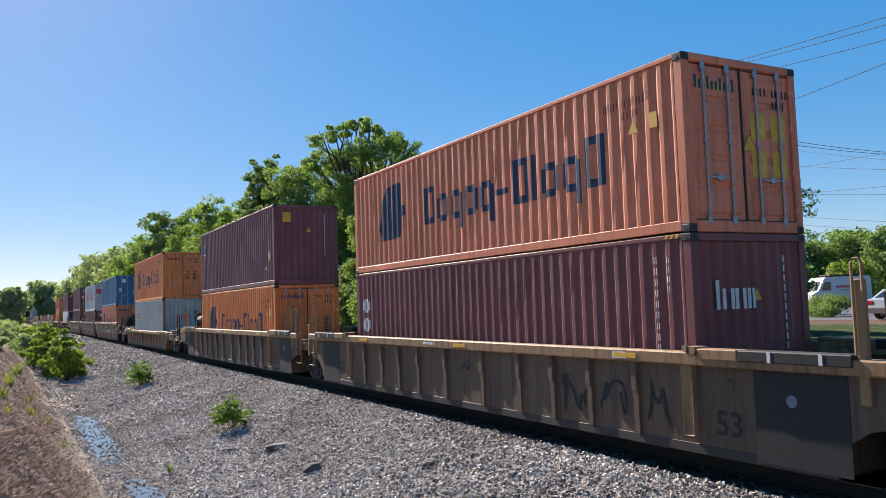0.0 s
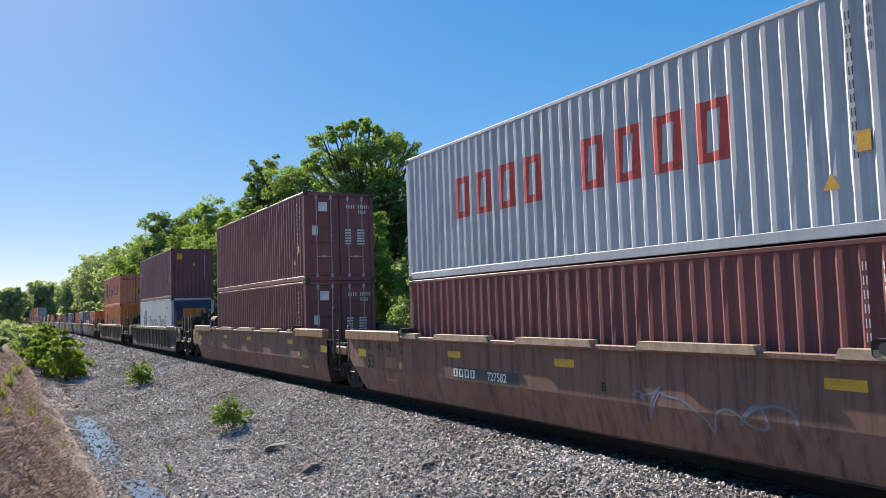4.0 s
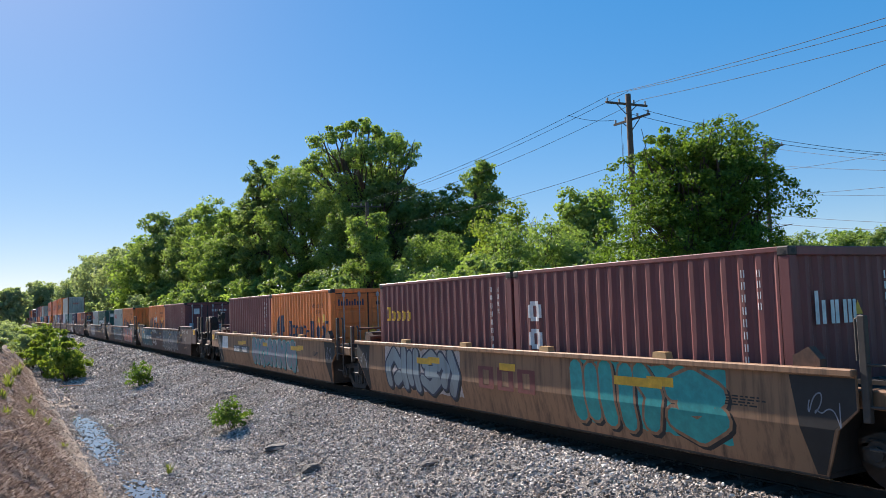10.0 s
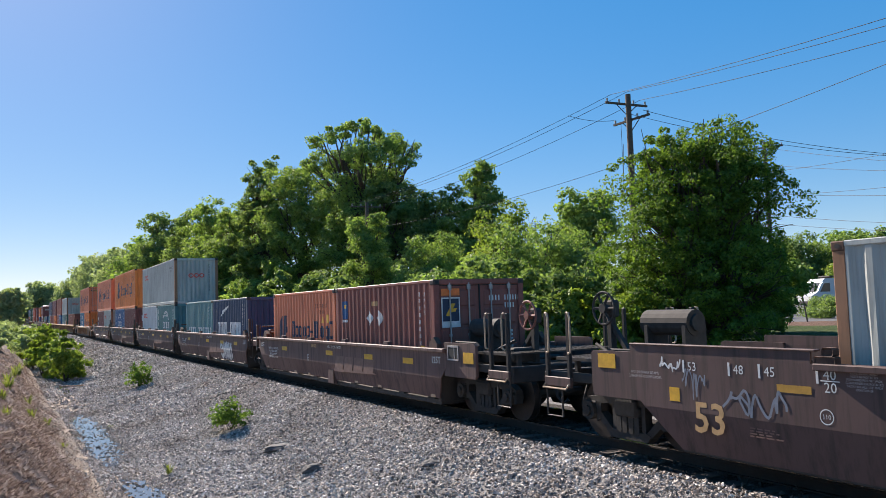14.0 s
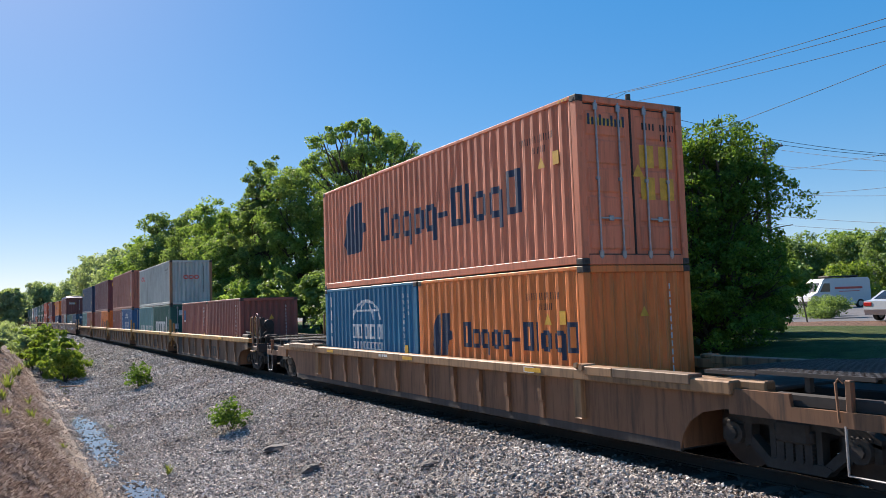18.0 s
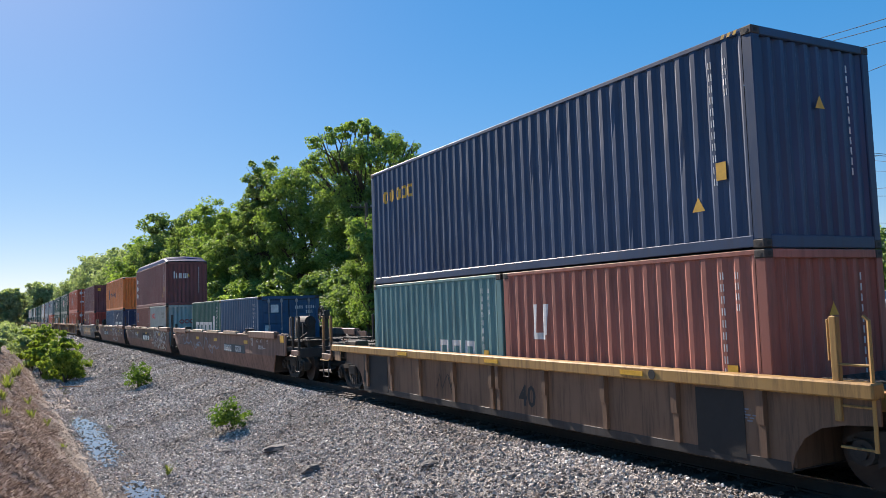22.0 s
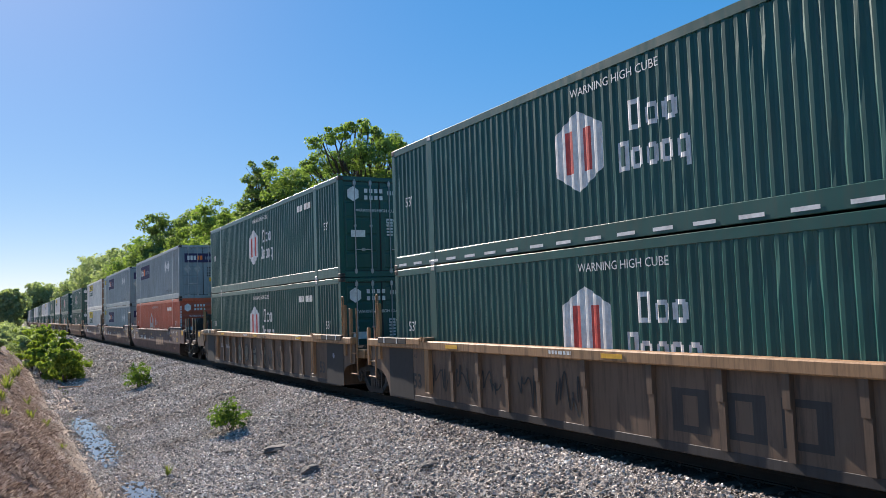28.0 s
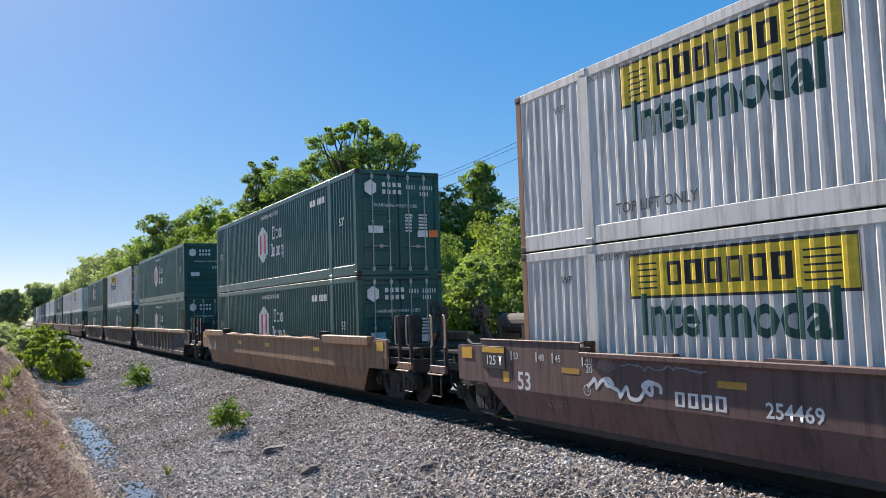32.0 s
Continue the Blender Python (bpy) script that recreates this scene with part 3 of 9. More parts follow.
# marks by name: H height, L length of the container -> rows of (material, polygons, label)
def marks_for(logo, L, H):
    half, o = L / 2, []
    if logo.endswith("_d"):                     # two white diamond placards
        logo = logo[:-2]
        for x in (-.62, .0):
            o.append(("white_mark", [[(x - .2, H * .67), (x, H * .67 - .21), (x + .2, H * .67), (x, H * .67 + .21)]], "white diamond placard"))
        o.append(("tan_mark", [rect(-.5, H * .79, .36, .12)], "small tan plate"))
    if logo in ("wing", "wing_small", "wing_gray"):          # dark wing and a long band
        ink, shade = ("slate_mark", "dark grey") if logo == "wing_gray" else ("navy_mark", "dark blue")
        if L < 8:
            x, xt, z, zt2, s, w, cap = -half + .63, -1.05, .92, 1.13, .62, .374, .52
        elif logo == "wing_small":
            x, xt, z, zt2, s, w, cap = -3.9, -2.5, .99, 1.19, .62, .374, .41
        else:
            up = .16 if H > 2.7 else 0
            x, xt, z, zt2, s, w, cap = -4.42, -1.95, .75 + up, .93 + up, 1.0, .61, .84
        h = 1.36 * s if L > 8 else .92
        if logo == "wing_small":
            h = .88
        wing = [[(x - .06 * s, z + .22 * h), (x + .1 * s, z), (x + .62 * s, z), (x + .68 * s, z + h), (x + .34 * s, z + .95 * h), (x + .08 * s, z + .6 * h)], [(x + .70 * s, z), (x + 1.12 * s, z + .02 * h), (x + 1.2 * s, z + .36 * h), (x + 1.42 * s, z + .4 * h), (x + 1.42 * s, z + .56 * h), (x + 1.24 * s, z + .6 * h), (x + 1.26 * s, z + h), (x + .76 * s, z + h)]]
        o.append((ink, wing, shade + " wing emblem"))
        o.append((ink, band("Tsdsd-TisdT", xt, zt2, cap, w, .17, 0, .28), shade + " band of bars"))
    elif logo == "oocl":
        x, z = (-2.13, 1.98) if L < 8 else (-4.8, 1.93)
        k = 1.0 if L < 8 else 1.2
        o.append(("red_mark", ring(x, z, .2 * k, .17, .085) + ring(x + .36 * k, z, .2 * k, .17, .085) + ring(x + .7 * k, z, .19 * k, .17, .085, 50, 310) +
                  [rect(x + .88 * k, z - .17, .09, .34), rect(x + .88 * k, z - .17, .26, .08)], "red row of rings"))
    elif logo == "cosco":
        z = 1.62
        o.append(("white_mark", ring(0, z, .95, .62, .07, 8, 172) + ring(0, z, .45, .6, .06, 8, 172) + [rect(-.85, z + .3, 1.7, .05)] +
                  band("TTTTT", -1.02, z - .42, .38, .42) + band("TTTTTTTT", -.98, z - .70, .2, .25), "white arched emblem with bars"))
        o.append(("white_mark", codes(-half + .45, H * .8, 5, .3, .28, .1), "white column of marks"))
    elif logo == "uasc":
        o.append(("white_mark", band("TTTT", -2.07, .80, .82, .88, .2, 0, .3), "large white bars"))
        o.append(("white_mark", [rect(half - 1.5, .95, .4, .95)], "white block"))
    elif logo == "cma":
        o.append(("white_mark", [[(-1.45, 1.84), (-1.25, 2.08), (-.5, 2.24), (-.16, 2.30), (-.2, 2.2), (-.9, 2.02)]] + band("TTT TTT", -2.09, .98, .62, .58), "white sail emblem over bars"))
    elif logo == "china":
        o.append(("white_mark", band("TTTTT TTTTTTTT", -half + .75, .72, .62, .36, .3), "faded white band of bars"))
    elif logo == "tex":
        o.append(("white_mark", [q for k in range(3) for q in band("s", -half + .45, H * .64 - .5 * k, .5, .42, .1)], "white upright marks"))
    elif logo == "seaco":
        o.append(("yellow_mark", band("sssss", -half + .75, H * .70, .42, .34), "yellow band of bars"))
        if L < 8:
            o.append(("white_mark", [rect(-half + .9, H * .64, .25, .05), rect(-half + 1.7, H * .64, .5, .05)], "white bars"))
    elif logo == "florens":
        x = -half + .5
        o.append(("blue2", [rect(x, H * .66, .34, .5)], "blue square emblem"))
        o.append(("yellow_mark", [rect(x + .06, H * .66 + .3, .22, .1, .2)], "yellow stripe"))
        o.append(("white_mark", [rect(x, H * .66 - .09, .34, .07)], "white bar"))
    elif logo == "touax":
        o.append(("yellow_mark", band("Tssss", -half + .35, H * .64, .34, .28), "yellow band of bars"))
    elif logo == "yang":
        o.append(("red_mark", band("TTTT TTTT", -half + 2.3, H * .42, .85, .85, .3, .06, .2), "thin red bars"))
    elif logo == "png":
        o.append(("white_mark", band("TTT", half - 2.6, .55, .72, .55), "white bars"))
    elif logo == "red_u":
        o.append(("white_mark", [rect(-half + .9, H * .55, .12, .55, .1), rect(-half + 1.2, H * .55, .14, .55, .1), rect(-half + .9, H * .52, .4, .12)], "white emblem"))
    elif logo == "hub":
        x, z = -1.5, .98
        o.append(("white_mark", [[(x, z + .25), (x + .62, z - .1), (x + 1.25, z + .25), (x + 1.25, z + .95), (x + .62, z + 1.28), (x, z + .95)]], "white hexagon"))
        o.append(("red_mark", [rect(x + .30, z + .24, .2, .72), rect(x + .75, z + .24, .2, .72)], "red bars"))
        o.append(("white_mark", band("Tss", x + 1.85, z + .68, .46, .36) + band("Tsssd", x + 1.58, z + .08, .46, .31), "white bars beside the hexagon"))
        o.append(("white_mark", [rect(half - .9 - 16.1 + .55 * i, .13, .3, .065) for i in range(2, 29)], "white reflective dashes"))
    elif logo == "hub_red":
        x, z = -2.08, .85
        roof = [[(x, z), (x + .38, z), (x + .38, z + 1.18), (x, z + .95)], [(x + 1.0, z), (x + 1.38, z), (x + 1.38, z + .95), (x + 1.0, z + 1.18)], [(x + .38, z + .45), (x + 1.0, z + .45), (x + 1.0, z + .72), (x + .38, z + .72)], [(x + .43, z + 1.12), (x + .95, z + 1.12), (x + .95, z + 1.2), (x + .69, z + 1.36), (x + .43, z + 1.2)]]
        o.append(("chalk_mark", roof + band("Tss", x + 1.95, z + .60, .42, .30) + band("Tssss", x + 1.6, z + .08, .42, .28) + band("Tss", x + 3.15, z + .08, .42, .24), "faded white emblem and bars"))
    elif logo == "fedex":
        x, z = -5.9, 1.6
        o.append(("fedex_mark", [rect(x, z, 3.75, .88)], "dark violet panel"))
        o.append(("white_mark", band("Tss", x + .35, z + .24, .42, .33), "white bars"))
        o.append(("orange_mark", band("Ts", x + 1.38, z + .24, .42, .33), "orange bars"))
        o.append(("gray_mark", band("TsissTssss"[:9], x + 2.2, z + .28, .3, .15), "grey bars"))
        for xx in (3.9, 4.75):
            o.append(("white_mark", [[(xx, 1.62), (xx + .36, 1.95), (xx, 2.28), (xx - .36, 1.95)]], "white diamond"))
    elif logo == "jb":
        x, z = -5.2, 2.06
        o.append(("black_mark", [rect(x - .04, z - .04, 3.78, .68)], "black border"))
        o.append(("jbyellow", [rect(x, z, 3.7, .6)], "yellow panel"))
        o.append(("black_mark", [rect(x + .15, z + .1 + .09 * i, .4, .025, -.6) for i in range(5)] + [rect(x + 3.0, z + .1 + .09 * i, .5, .025, -.6) for i in range(5)] +
                  band("TTTTTT", x + .75, z + .14, .34, .36, .2, 0, .3), "black bars"))
    return o


STD = {"20": (6.058, 2.438, 2.591), "40": (12.192, 2.438, 2.591), "40h": (12.192, 2.438, 2.896), "53": (16.154, 2.591, 2.908), "reefer": (12.192, 2.438, 2.896)}
LOGO_MESH = {}
COLOR_WORD = {"orange": "orange", "salmon": "faded orange", "maroon": "maroon", "purple": "dark purple-maroon", "brick": "brick red", "redbrown": "red-brown",
              "red": "dull red", "gray": "weathered grey", "ltgray": "light grey", "blue": "blue", "blue2": "bright blue", "royal": "royal blue", "navy": "dark navy", "steelblue": "dark steel-blue",
              "teal": "teal-grey", "seagreen": "grey-green", "green": "green", "hubgreen": "dark green", "hubred": "orange-red", "white": "white", "fedex": "grey-blue", "jb": "white"}


def corner_post(size, H, m):
    """A corner post and steel castings; flat black ovals paint their hand holes' shade."""
    key = ("cpost", H, m.name)
    if key not in CACHE:
        b = MB()
        b.box(-.08, .085, -.075, .075, .11, H - .11, .012)
        k = len(b.f)
        b.box(-.09, .09, -.083, .083, 0, .118, .015)
        b.box(-.09, .09, -.083, .083, H - .118, H, .015)
        k2 = len(b.f)
        hole_shade = [(.038 * math.cos(a), .03 * math.sin(a)) for a in [math.pi * i / 4 for i in range(8)]]
        for z in (.06, H - .06):
            for q in (-1, 1):
                b.poly([(u, q * .0855, z + v) for u, v in (hole_shade if q < 0 else hole_shade[::-1])])
            b.poly([(.0925, u, z + v) for u, v in hole_shade])
        me = b.mesh("corner_post", m, M["rusty"] if m.name == "rusted_post" else M["steel"], M["black"])
        for p in me.polygons[k:]:
            p.material_index = 1 if p.index < k2 else 2
        CACHE[key] = me
    return CACHE[key]


def container(size, colour, end, logo, level):
    """A freight container: corrugated walls, frame, roof, doors or a blank leading end. Origin: middle of its base."""
    L, W, H = STD[size]
    yellow = end == "door_y"
    end = "door" if yellow else end
    m = M[colour]
    hx, hy = L / 2, W / 2
    word = COLOR_WORD[colour]
    foot = {"20": "twenty-foot", "40": "forty-foot", "40h": "tall forty-foot", "53": "fifty-three-foot", "reefer": "refrigerated forty-foot"}[size]
    where = "in a well car" if level in (0, 2) else "stacked on another container"
    t = thing("shipping_container", "%s %s steel shipping container %s" % (word, foot, where), "shipping container", "containers on the train")
    big = size == "53"
    pitch, depth = (0.205, 0.03) if big else (0.283, 0.036)
    if size == "reefer":
        pitch, depth = 0.62, 0.006
    posts = [-6.1, 6.1] if big else []
    x0, x1 = -hx + 0.17, hx - 0.17
    zb, zt = (0.30 if big else 0.17), H - (0.16 if big else 0.07)
    # wall sections between posts
    cuts = [x0] + [q for p in posts for q in (p - 0.13, p + 0.13)] + [x1]
    pts = []
    for a, b in zip(cuts[::2], cuts[1::2]):
        if size == "reefer":
            k = round((b - a) / .457)
            p = (b - a) / k
            for j in range(k):
                pts += [(a + j * p, 0), (a + (j + 1) * p - .024, 0), (a + (j + 1) * p - .012, .014), (a + (j + 1) * p, 0)]
            continue
        pts += corrugation(a, b, pitch, depth)

    def wall(side):
        def make(b):
            y = -side * (hy - 0.006)
            s = side
            rows = 6 if side > 0 and level < 2 and size != "20" else 4 if side > 0 and level < 2 else 1
            # knocks push the steel inwards here and there between the rails
            knock = lambda i, k: s * .032 * max(0.0, noise.noise((i * .37, k * 1.3, hx)) - .25) if 0 < k < rows and size != "reefer" else 0.0
            for i, ((a, da), (c, dc)) in enumerate(zip(pts, pts[1:])):
                if c - a < 1e-6:
                    continue
                for k in range(rows):
                    z0, z1 = zb + (zt - zb) * k / rows, zb + (zt - zb) * (k + 1) / rows
                    q = [(a, y + s * da + knock(i, k), z0), (c, y + s * dc + knock(i + 1, k), z0), (c, y + s * dc + knock(i + 1, k + 1), z1), (a, y + s * da + knock(i, k + 1), z1)]
                    b.poly(q if s > 0 else q[::-1])
        return make
    for side in (1, -1):
        part("side_wall", cached(("wall", size, side, level < 2), "side_wall", m, wall(side)), t)
    # frame
    if level >= 2:
        part("frame", cached(("farframe", size), "frame", m, lambda b: [b.box(sx * (hx - .09) - .085, sx * (hx - .09) + .085, sy * (hy - .08) - .075, sy * (hy - .08) + .075, 0, H) for sx in (-1, 1) for sy in (-1, 1)]
             + [b.box(-hx + .16, hx - .16, sy * (hy - .035) - .035, sy * (hy - .035) + .035, a, c) for sy in (-1, 1) for a, c in ((.02, zb), (zt, H))]), t, "welded steel corner frame")
    for sx in (-1, 1) if level < 2 else ():
        for sy in (-1, 1):
            part("corner_post", corner_post(size, H, M["post_rust"] if colour in ("gray", "jb") else m), t, at=(sx * (hx - .087), sy * (hy - .079), 0))
    for sy in (-1, 1) if level < 2 else ():
        part("bottom_rail", cached(("brail", size), "bottom_rail", m, lambda b: b.box(-hx + .16, hx - .16, -.035, .035, .02, zb, .01)), t, at=(0, sy * (hy - .035), 0))
        part("top_rail", cached(("trail", size), "top_rail", m, lambda b: b.box(-hx + .16, hx - .16, -.03, .03, zt, H, .01)), t, at=(0, sy * (hy - .03), 0))
        for p in posts:
            part("lifting_post", cached(("lpost",), "lifting_post", m, lambda b: b.box(-.13, .13, -.04, .04, .06, H, .012)), t, at=(p, sy * (hy - .036), 0))
            if sy < 0:
                for z in (0, H - .12):
                    part("corner_casting", cached(("casting2",), "corner_casting", M["galv"], lambda b: b.box(-.09, .09, -.06, .06, 0, .12, .015)), t, at=(p, sy * (hy - .05), z + (.005 if z else 0)))

    def roof(b):
        r = corrugation(-hx + .1, hx - .1, 0.42 if not big else 0.6, 0.018)
        for (a, da), (c, dc) in zip(r, r[1:]):
            b.poly([(a, -hy + .06, H - .004 + .012 - da), (c, -hy + .06, H - .004 + .012 - dc), (c, hy - .06, H - .004 + .012 - dc), (a, hy - .06, H - .004 + .012 - da)])
    part("roof", cached(("roof", size), "roof", m, roof), t)
    part("floor_frame", cached(("floor", size), "floor_frame", M["steel"], lambda b: b.box(-hx + .12, hx - .12, -hy + .07, hy - .07, .03, .16)), t)
    # ends
    for sx in (-1, 1):
        for z, h in ((.0, .17), (H - .12, .12)):
            part("end_beam", cached(("beam", size, z > 0), "end_beam", m, lambda b: b.box(-.06, .06, -hy + .15, hy - .15, 0, h, .012)), t, at=(sx * (hx - .062), 0, z + .001))
        doors = (end == "door") == (sx > 0)
        if size == "reefer" and sx > 0:
            continue
        if not doors:
            horiz = big

            def front(b, s=sx):
                X = s * (hx - .03)
                if horiz:
                    r = corrugation(.17, H - .12, .29, .03)
                    for (a, da), (c, dc) in zip(r, r[1:]):
                        b.poly([(X - s * da, -hy + .12, a), (X - s * da, hy - .12, a), (X - s * dc, hy - .12, c), (X - s * dc, -hy + .12, c)])
                else:
                    r = corrugation(-hy + .12, hy - .12, .25, .042)
                    for (a, da), (c, dc) in zip(r, r[1:]):
                        b.poly([(X - s * da, a, .17), (X - s * dc, c, .17), (X - s * dc, c, H - .12), (X - s * da, a, H - .12)])
            part("end_wall", cached(("front", size, sx), "end_wall", m, front), t)
        else:
            for sy in ((-1, 1) if sx > 0 else (0,)):
                def leaf(b, s=sx, q=sy):
                    X = s * (hx - .045)
                    ya, yb = (.02, hy - .12) if q > 0 else (-hy + .12, -.02) if q < 0 else (-hy + .12, hy - .12)
                    st = (H - .45) / 5
                    zz = [(.17, 0.0)]
                    for i in range(5):
                        za = .26 + st * i
                        zz += [(za, 0), (za + .03, .018), (za + st - .09, .018), (za + st - .06, 0)]
                    zz.append((H - .12, 0.0))
                    cols = [(ya, 0), (ya + .09, 0), (ya + .12, 1), (yb - .12, 1), (yb - .09, 0), (yb, 0)]
                    k = len(b.v)
                    for z, d in zz:
                        for y, e in cols:
                            b.v.append((X + s * d * e, y, z))
                    for r in range(len(zz) - 1):
                        for c in range(5):
                            o = k + r * 6 + c
                            b.f.append((o, o + 1, o + 7, o + 6))
                    if q:
                        for z in (.35, .95, H - .95, H - .4):
                            b.box(s * hx - .04, s * hx, q * (hy - .1) - .06, q * (hy - .1) + .06, z - .05, z + .05, .01)
                d = part("door", cached(("door", size, sx, sy), "door", m, leaf), t)
                if sx > 0:
                    for k in (.3, .8) if level < 2 else ():
                        part("lock_rod", cached(("rod", size), "lock_rod", M["galv"],
                             lambda b: (b.tube([(0, 0, .1), (0, 0, H - .08)], .019, 8), b.box(-.03, .015, -.045, .045, H - .24, H - .12, .008), b.box(-.03, .015, -.045, .045, .12, .24, .008),
                                        b.box(-.03, .012, -.04, .04, H * .5, H * .5 + .06, .006))), d, at=(hx - .004, sy * k, 0))
                    part("door_handle", cached(("handle",), "door_handle", M["galv"], lambda b: (b.box(-.01, .012, -.22, .22, 0, .03, .006), b.box(-.012, .02, -.05, .05, -.03, .06, .006))), d,
                         at=(hx + .002, sy * .56, .78))
            if sx > 0 and level < 2:
                part("door_seal", cached(("seal", size), "door_seal", M["black"], lambda b: (b.box(-.05, 0, -.018, .018, .17, H - .12), b.box(-.05, -.01, -hy + .12, hy - .12, H - .15, H - .13), b.box(-.05, -.01, -hy + .12, hy - .12, .17, .19))), t, at=(hx - .03, 0, 0))
                pale = colour in ("gray", "ltgray", "white", "jb", "fedex")
                mk = M["black_mark"] if pale or colour in ("orange", "salmon") else M["white_mark"]
                part("stencil", cached(("dcode", size), "stencil", mk, lambda b: [b.box(0, .003, .25 + .085 * i, .285 + .085 * i, H - .5, H - .38) for i in range(4)] + [b.box(0, .003, .68 + .075 * i, .71 + .075 * i, H - .5, H - .38) for i in range(6)] +
                     [b.box(0, .003, .68 + .075 * i, .71 + .075 * i, H - .68, H - .56) for i in range(4)]), t, "row of stencilled bars", at=(hx - .024, 0, 0))
                if not yellow:
                  part("stencil", cached(("dtable", size), "stencil", mk, lambda b: [b.box(0, .003, y, y + w, H - 1.25 - .09 * i, H - 1.2 - .09 * i) for i in range(6) for y, w in ((.2, .2), (.62, .26))]), t, "small lines of stencilled bars", at=(hx - .024, 0, 0))
                if yellow:
                    for yy, zz in ((.17, H - 1.18), (.62, H - 1.18), (.17, H - 1.75), (.62, H - 1.75)):
                        part("placard", cached(("plac",), "placard", M["yellow_mark"], lambda b: b.box(0, .002, 0, .33, 0, .4)), t, "yellow data panel", at=(hx - .026, yy, zz))
                    part("placard", cached(("plac2",), "placard", M["yellow_mark"], lambda b: b.box(0, .003, 0, .8, 0, .13)), t, "yellow strip", at=(hx - .024, -.98, H - .5))
                elif colour in ("blue", "ltgray", "maroon", "green", "steelblue"):
                    part("placard", cached(("plac3",), "placard", M["white_mark"], lambda b: b.box(0, .002, 0, .3, 0, .3)), t, "white square placard", at=(hx - .024, -.72, H - .62))
                    part("placard", cached(("plac4",), "placard", M["white_mark"], lambda b: b.box(0, .002, 0, .2, 0, .3)), t, "white data panel", at=(hx - .024, -.95, H - 1.4))
    if level < 2:
        end_marks(t, size, colour, end, hx, hy, H)
    # hazard marks of tall boxes
    if size == "40h":
        for sy in (-1,):
            part("hazard_stripe", cached(("haz",), "hazard_stripe", M["yellow_mark"], lambda b: [b.poly([(x, 0, 0), (x + .05, 0, 0), (x + .08, 0, .055), (x + .03, 0, .055)]) for x in (.0, .1, .2)]), t, "yellow slanted stripes", at=(hx - .5, -hy - .004, H - .062))
    # painted marks of the near wall
    key = (size, logo)
    if key not in LOGO_MESH:
        LOGO_MESH[key] = [(laid(ps, pts, -hy + .006, .0008 + .0006 * i).mesh("painted_mark", M[mt]), lb) for i, (mt, ps, lb) in enumerate(marks_for(logo, L, H))]
    for me, lb in LOGO_MESH[key]:
        part("painted_mark", me, t, lb)
    pale = colour in ("gray", "ltgray", "white", "jb", "fedex", "orange", "salmon")
    ink = "black_mark" if pale else "white_mark"
    flat_code = colour in ("orange", "salmon", "gray") or size == "reefer"
    key = (size, "codes", ink, flat_code)
    if key not in LOGO_MESH:
        if flat_code:
            ps = codes(hx - 1.75, H * .79, 4, .075, .13, .05, False) + codes(hx - 1.28, H * .79, 6, .075, .13, .05, False) + codes(hx - 1.3, H * .72, 4, .07, .12, .05, False)
        else:
            ps = codes(hx - .75, H * .86, 11, .075, .10, .06) + codes(hx - .50, H * .86, 4, .07, .09, .05)
        LOGO_MESH[key] = laid(ps, pts, -hy + .006, .0014).mesh("stencil", M[ink])
    if logo not in ("hub", "hub_red", "jb", "fedex") and level < 2:
        part("stencil", LOGO_MESH[key], t, "stencilled bars of the container's code")
    if size in ("40h", "40", "20") and colour not in ("gray",) or size == "reefer":
        part("warning_triangle", cached(("tri",), "warning_triangle", M["yellow_mark"], lambda b: b.poly([(-.115, 0, 0), (.115, 0, 0), (0, 0, .2)])), t, "yellow warning triangle", at=(hx - 1.05, -hy + .0045, H * (.62 if flat_code else .2)))
        part("size_label", cached(("ylab",), "size_label", M["yellow_mark"], lambda b: b.box(-.085, .085, 0, .003, 0, .24)), t, "yellow size label", at=(hx - .62, -hy + .002, H * (.62 if flat_code else .33)))
    if logo == "jb":
        word = [glyphs("Intermodal", 1.0, M["green_mark"], bold=1.7)]
        key = ("jb_word", size)
        if key not in LOGO_MESH:
            me = word[0]
            k = 3.25 / (max(v.co.x for v in me.vertices) * 2)
            polys = [[(me.vertices[i].co.x * k - 3.38, me.vertices[i].co.z * k * 1.12 + 1.5) for i in p.vertices] for p in me.polygons]
            LOGO_MESH[key] = laid(polys, pts, -hy + .006, .0016).mesh("lettering", M["green_mark"])
        part("lettering", LOGO_MESH[key], t, "green painted word")
        part("lettering", glyphs("STICK LIMIT 3 HIGH", .14, M["black_mark"]), t, at=(-5.45, -hy + .004, H - .27))
        part("lettering", glyphs("TOP LIFT ONLY", .24, M["black_mark"]), t, at=(-4.6, -hy + .004, .42))
        part("lettering", glyphs("WP", .2, M["black_mark"]), t, at=(-6.75, -hy + .004, H - .6))
    if logo == "fedex":
        part("lettering", glyphs("TOP LIFT ONLY", .24, M["black_mark"]), t, at=(4.9, -hy + .004, .42))
        part("lettering", glyphs("WP", .24, M["black_mark"]), t, at=(6.6, -hy + .004, H - .55))
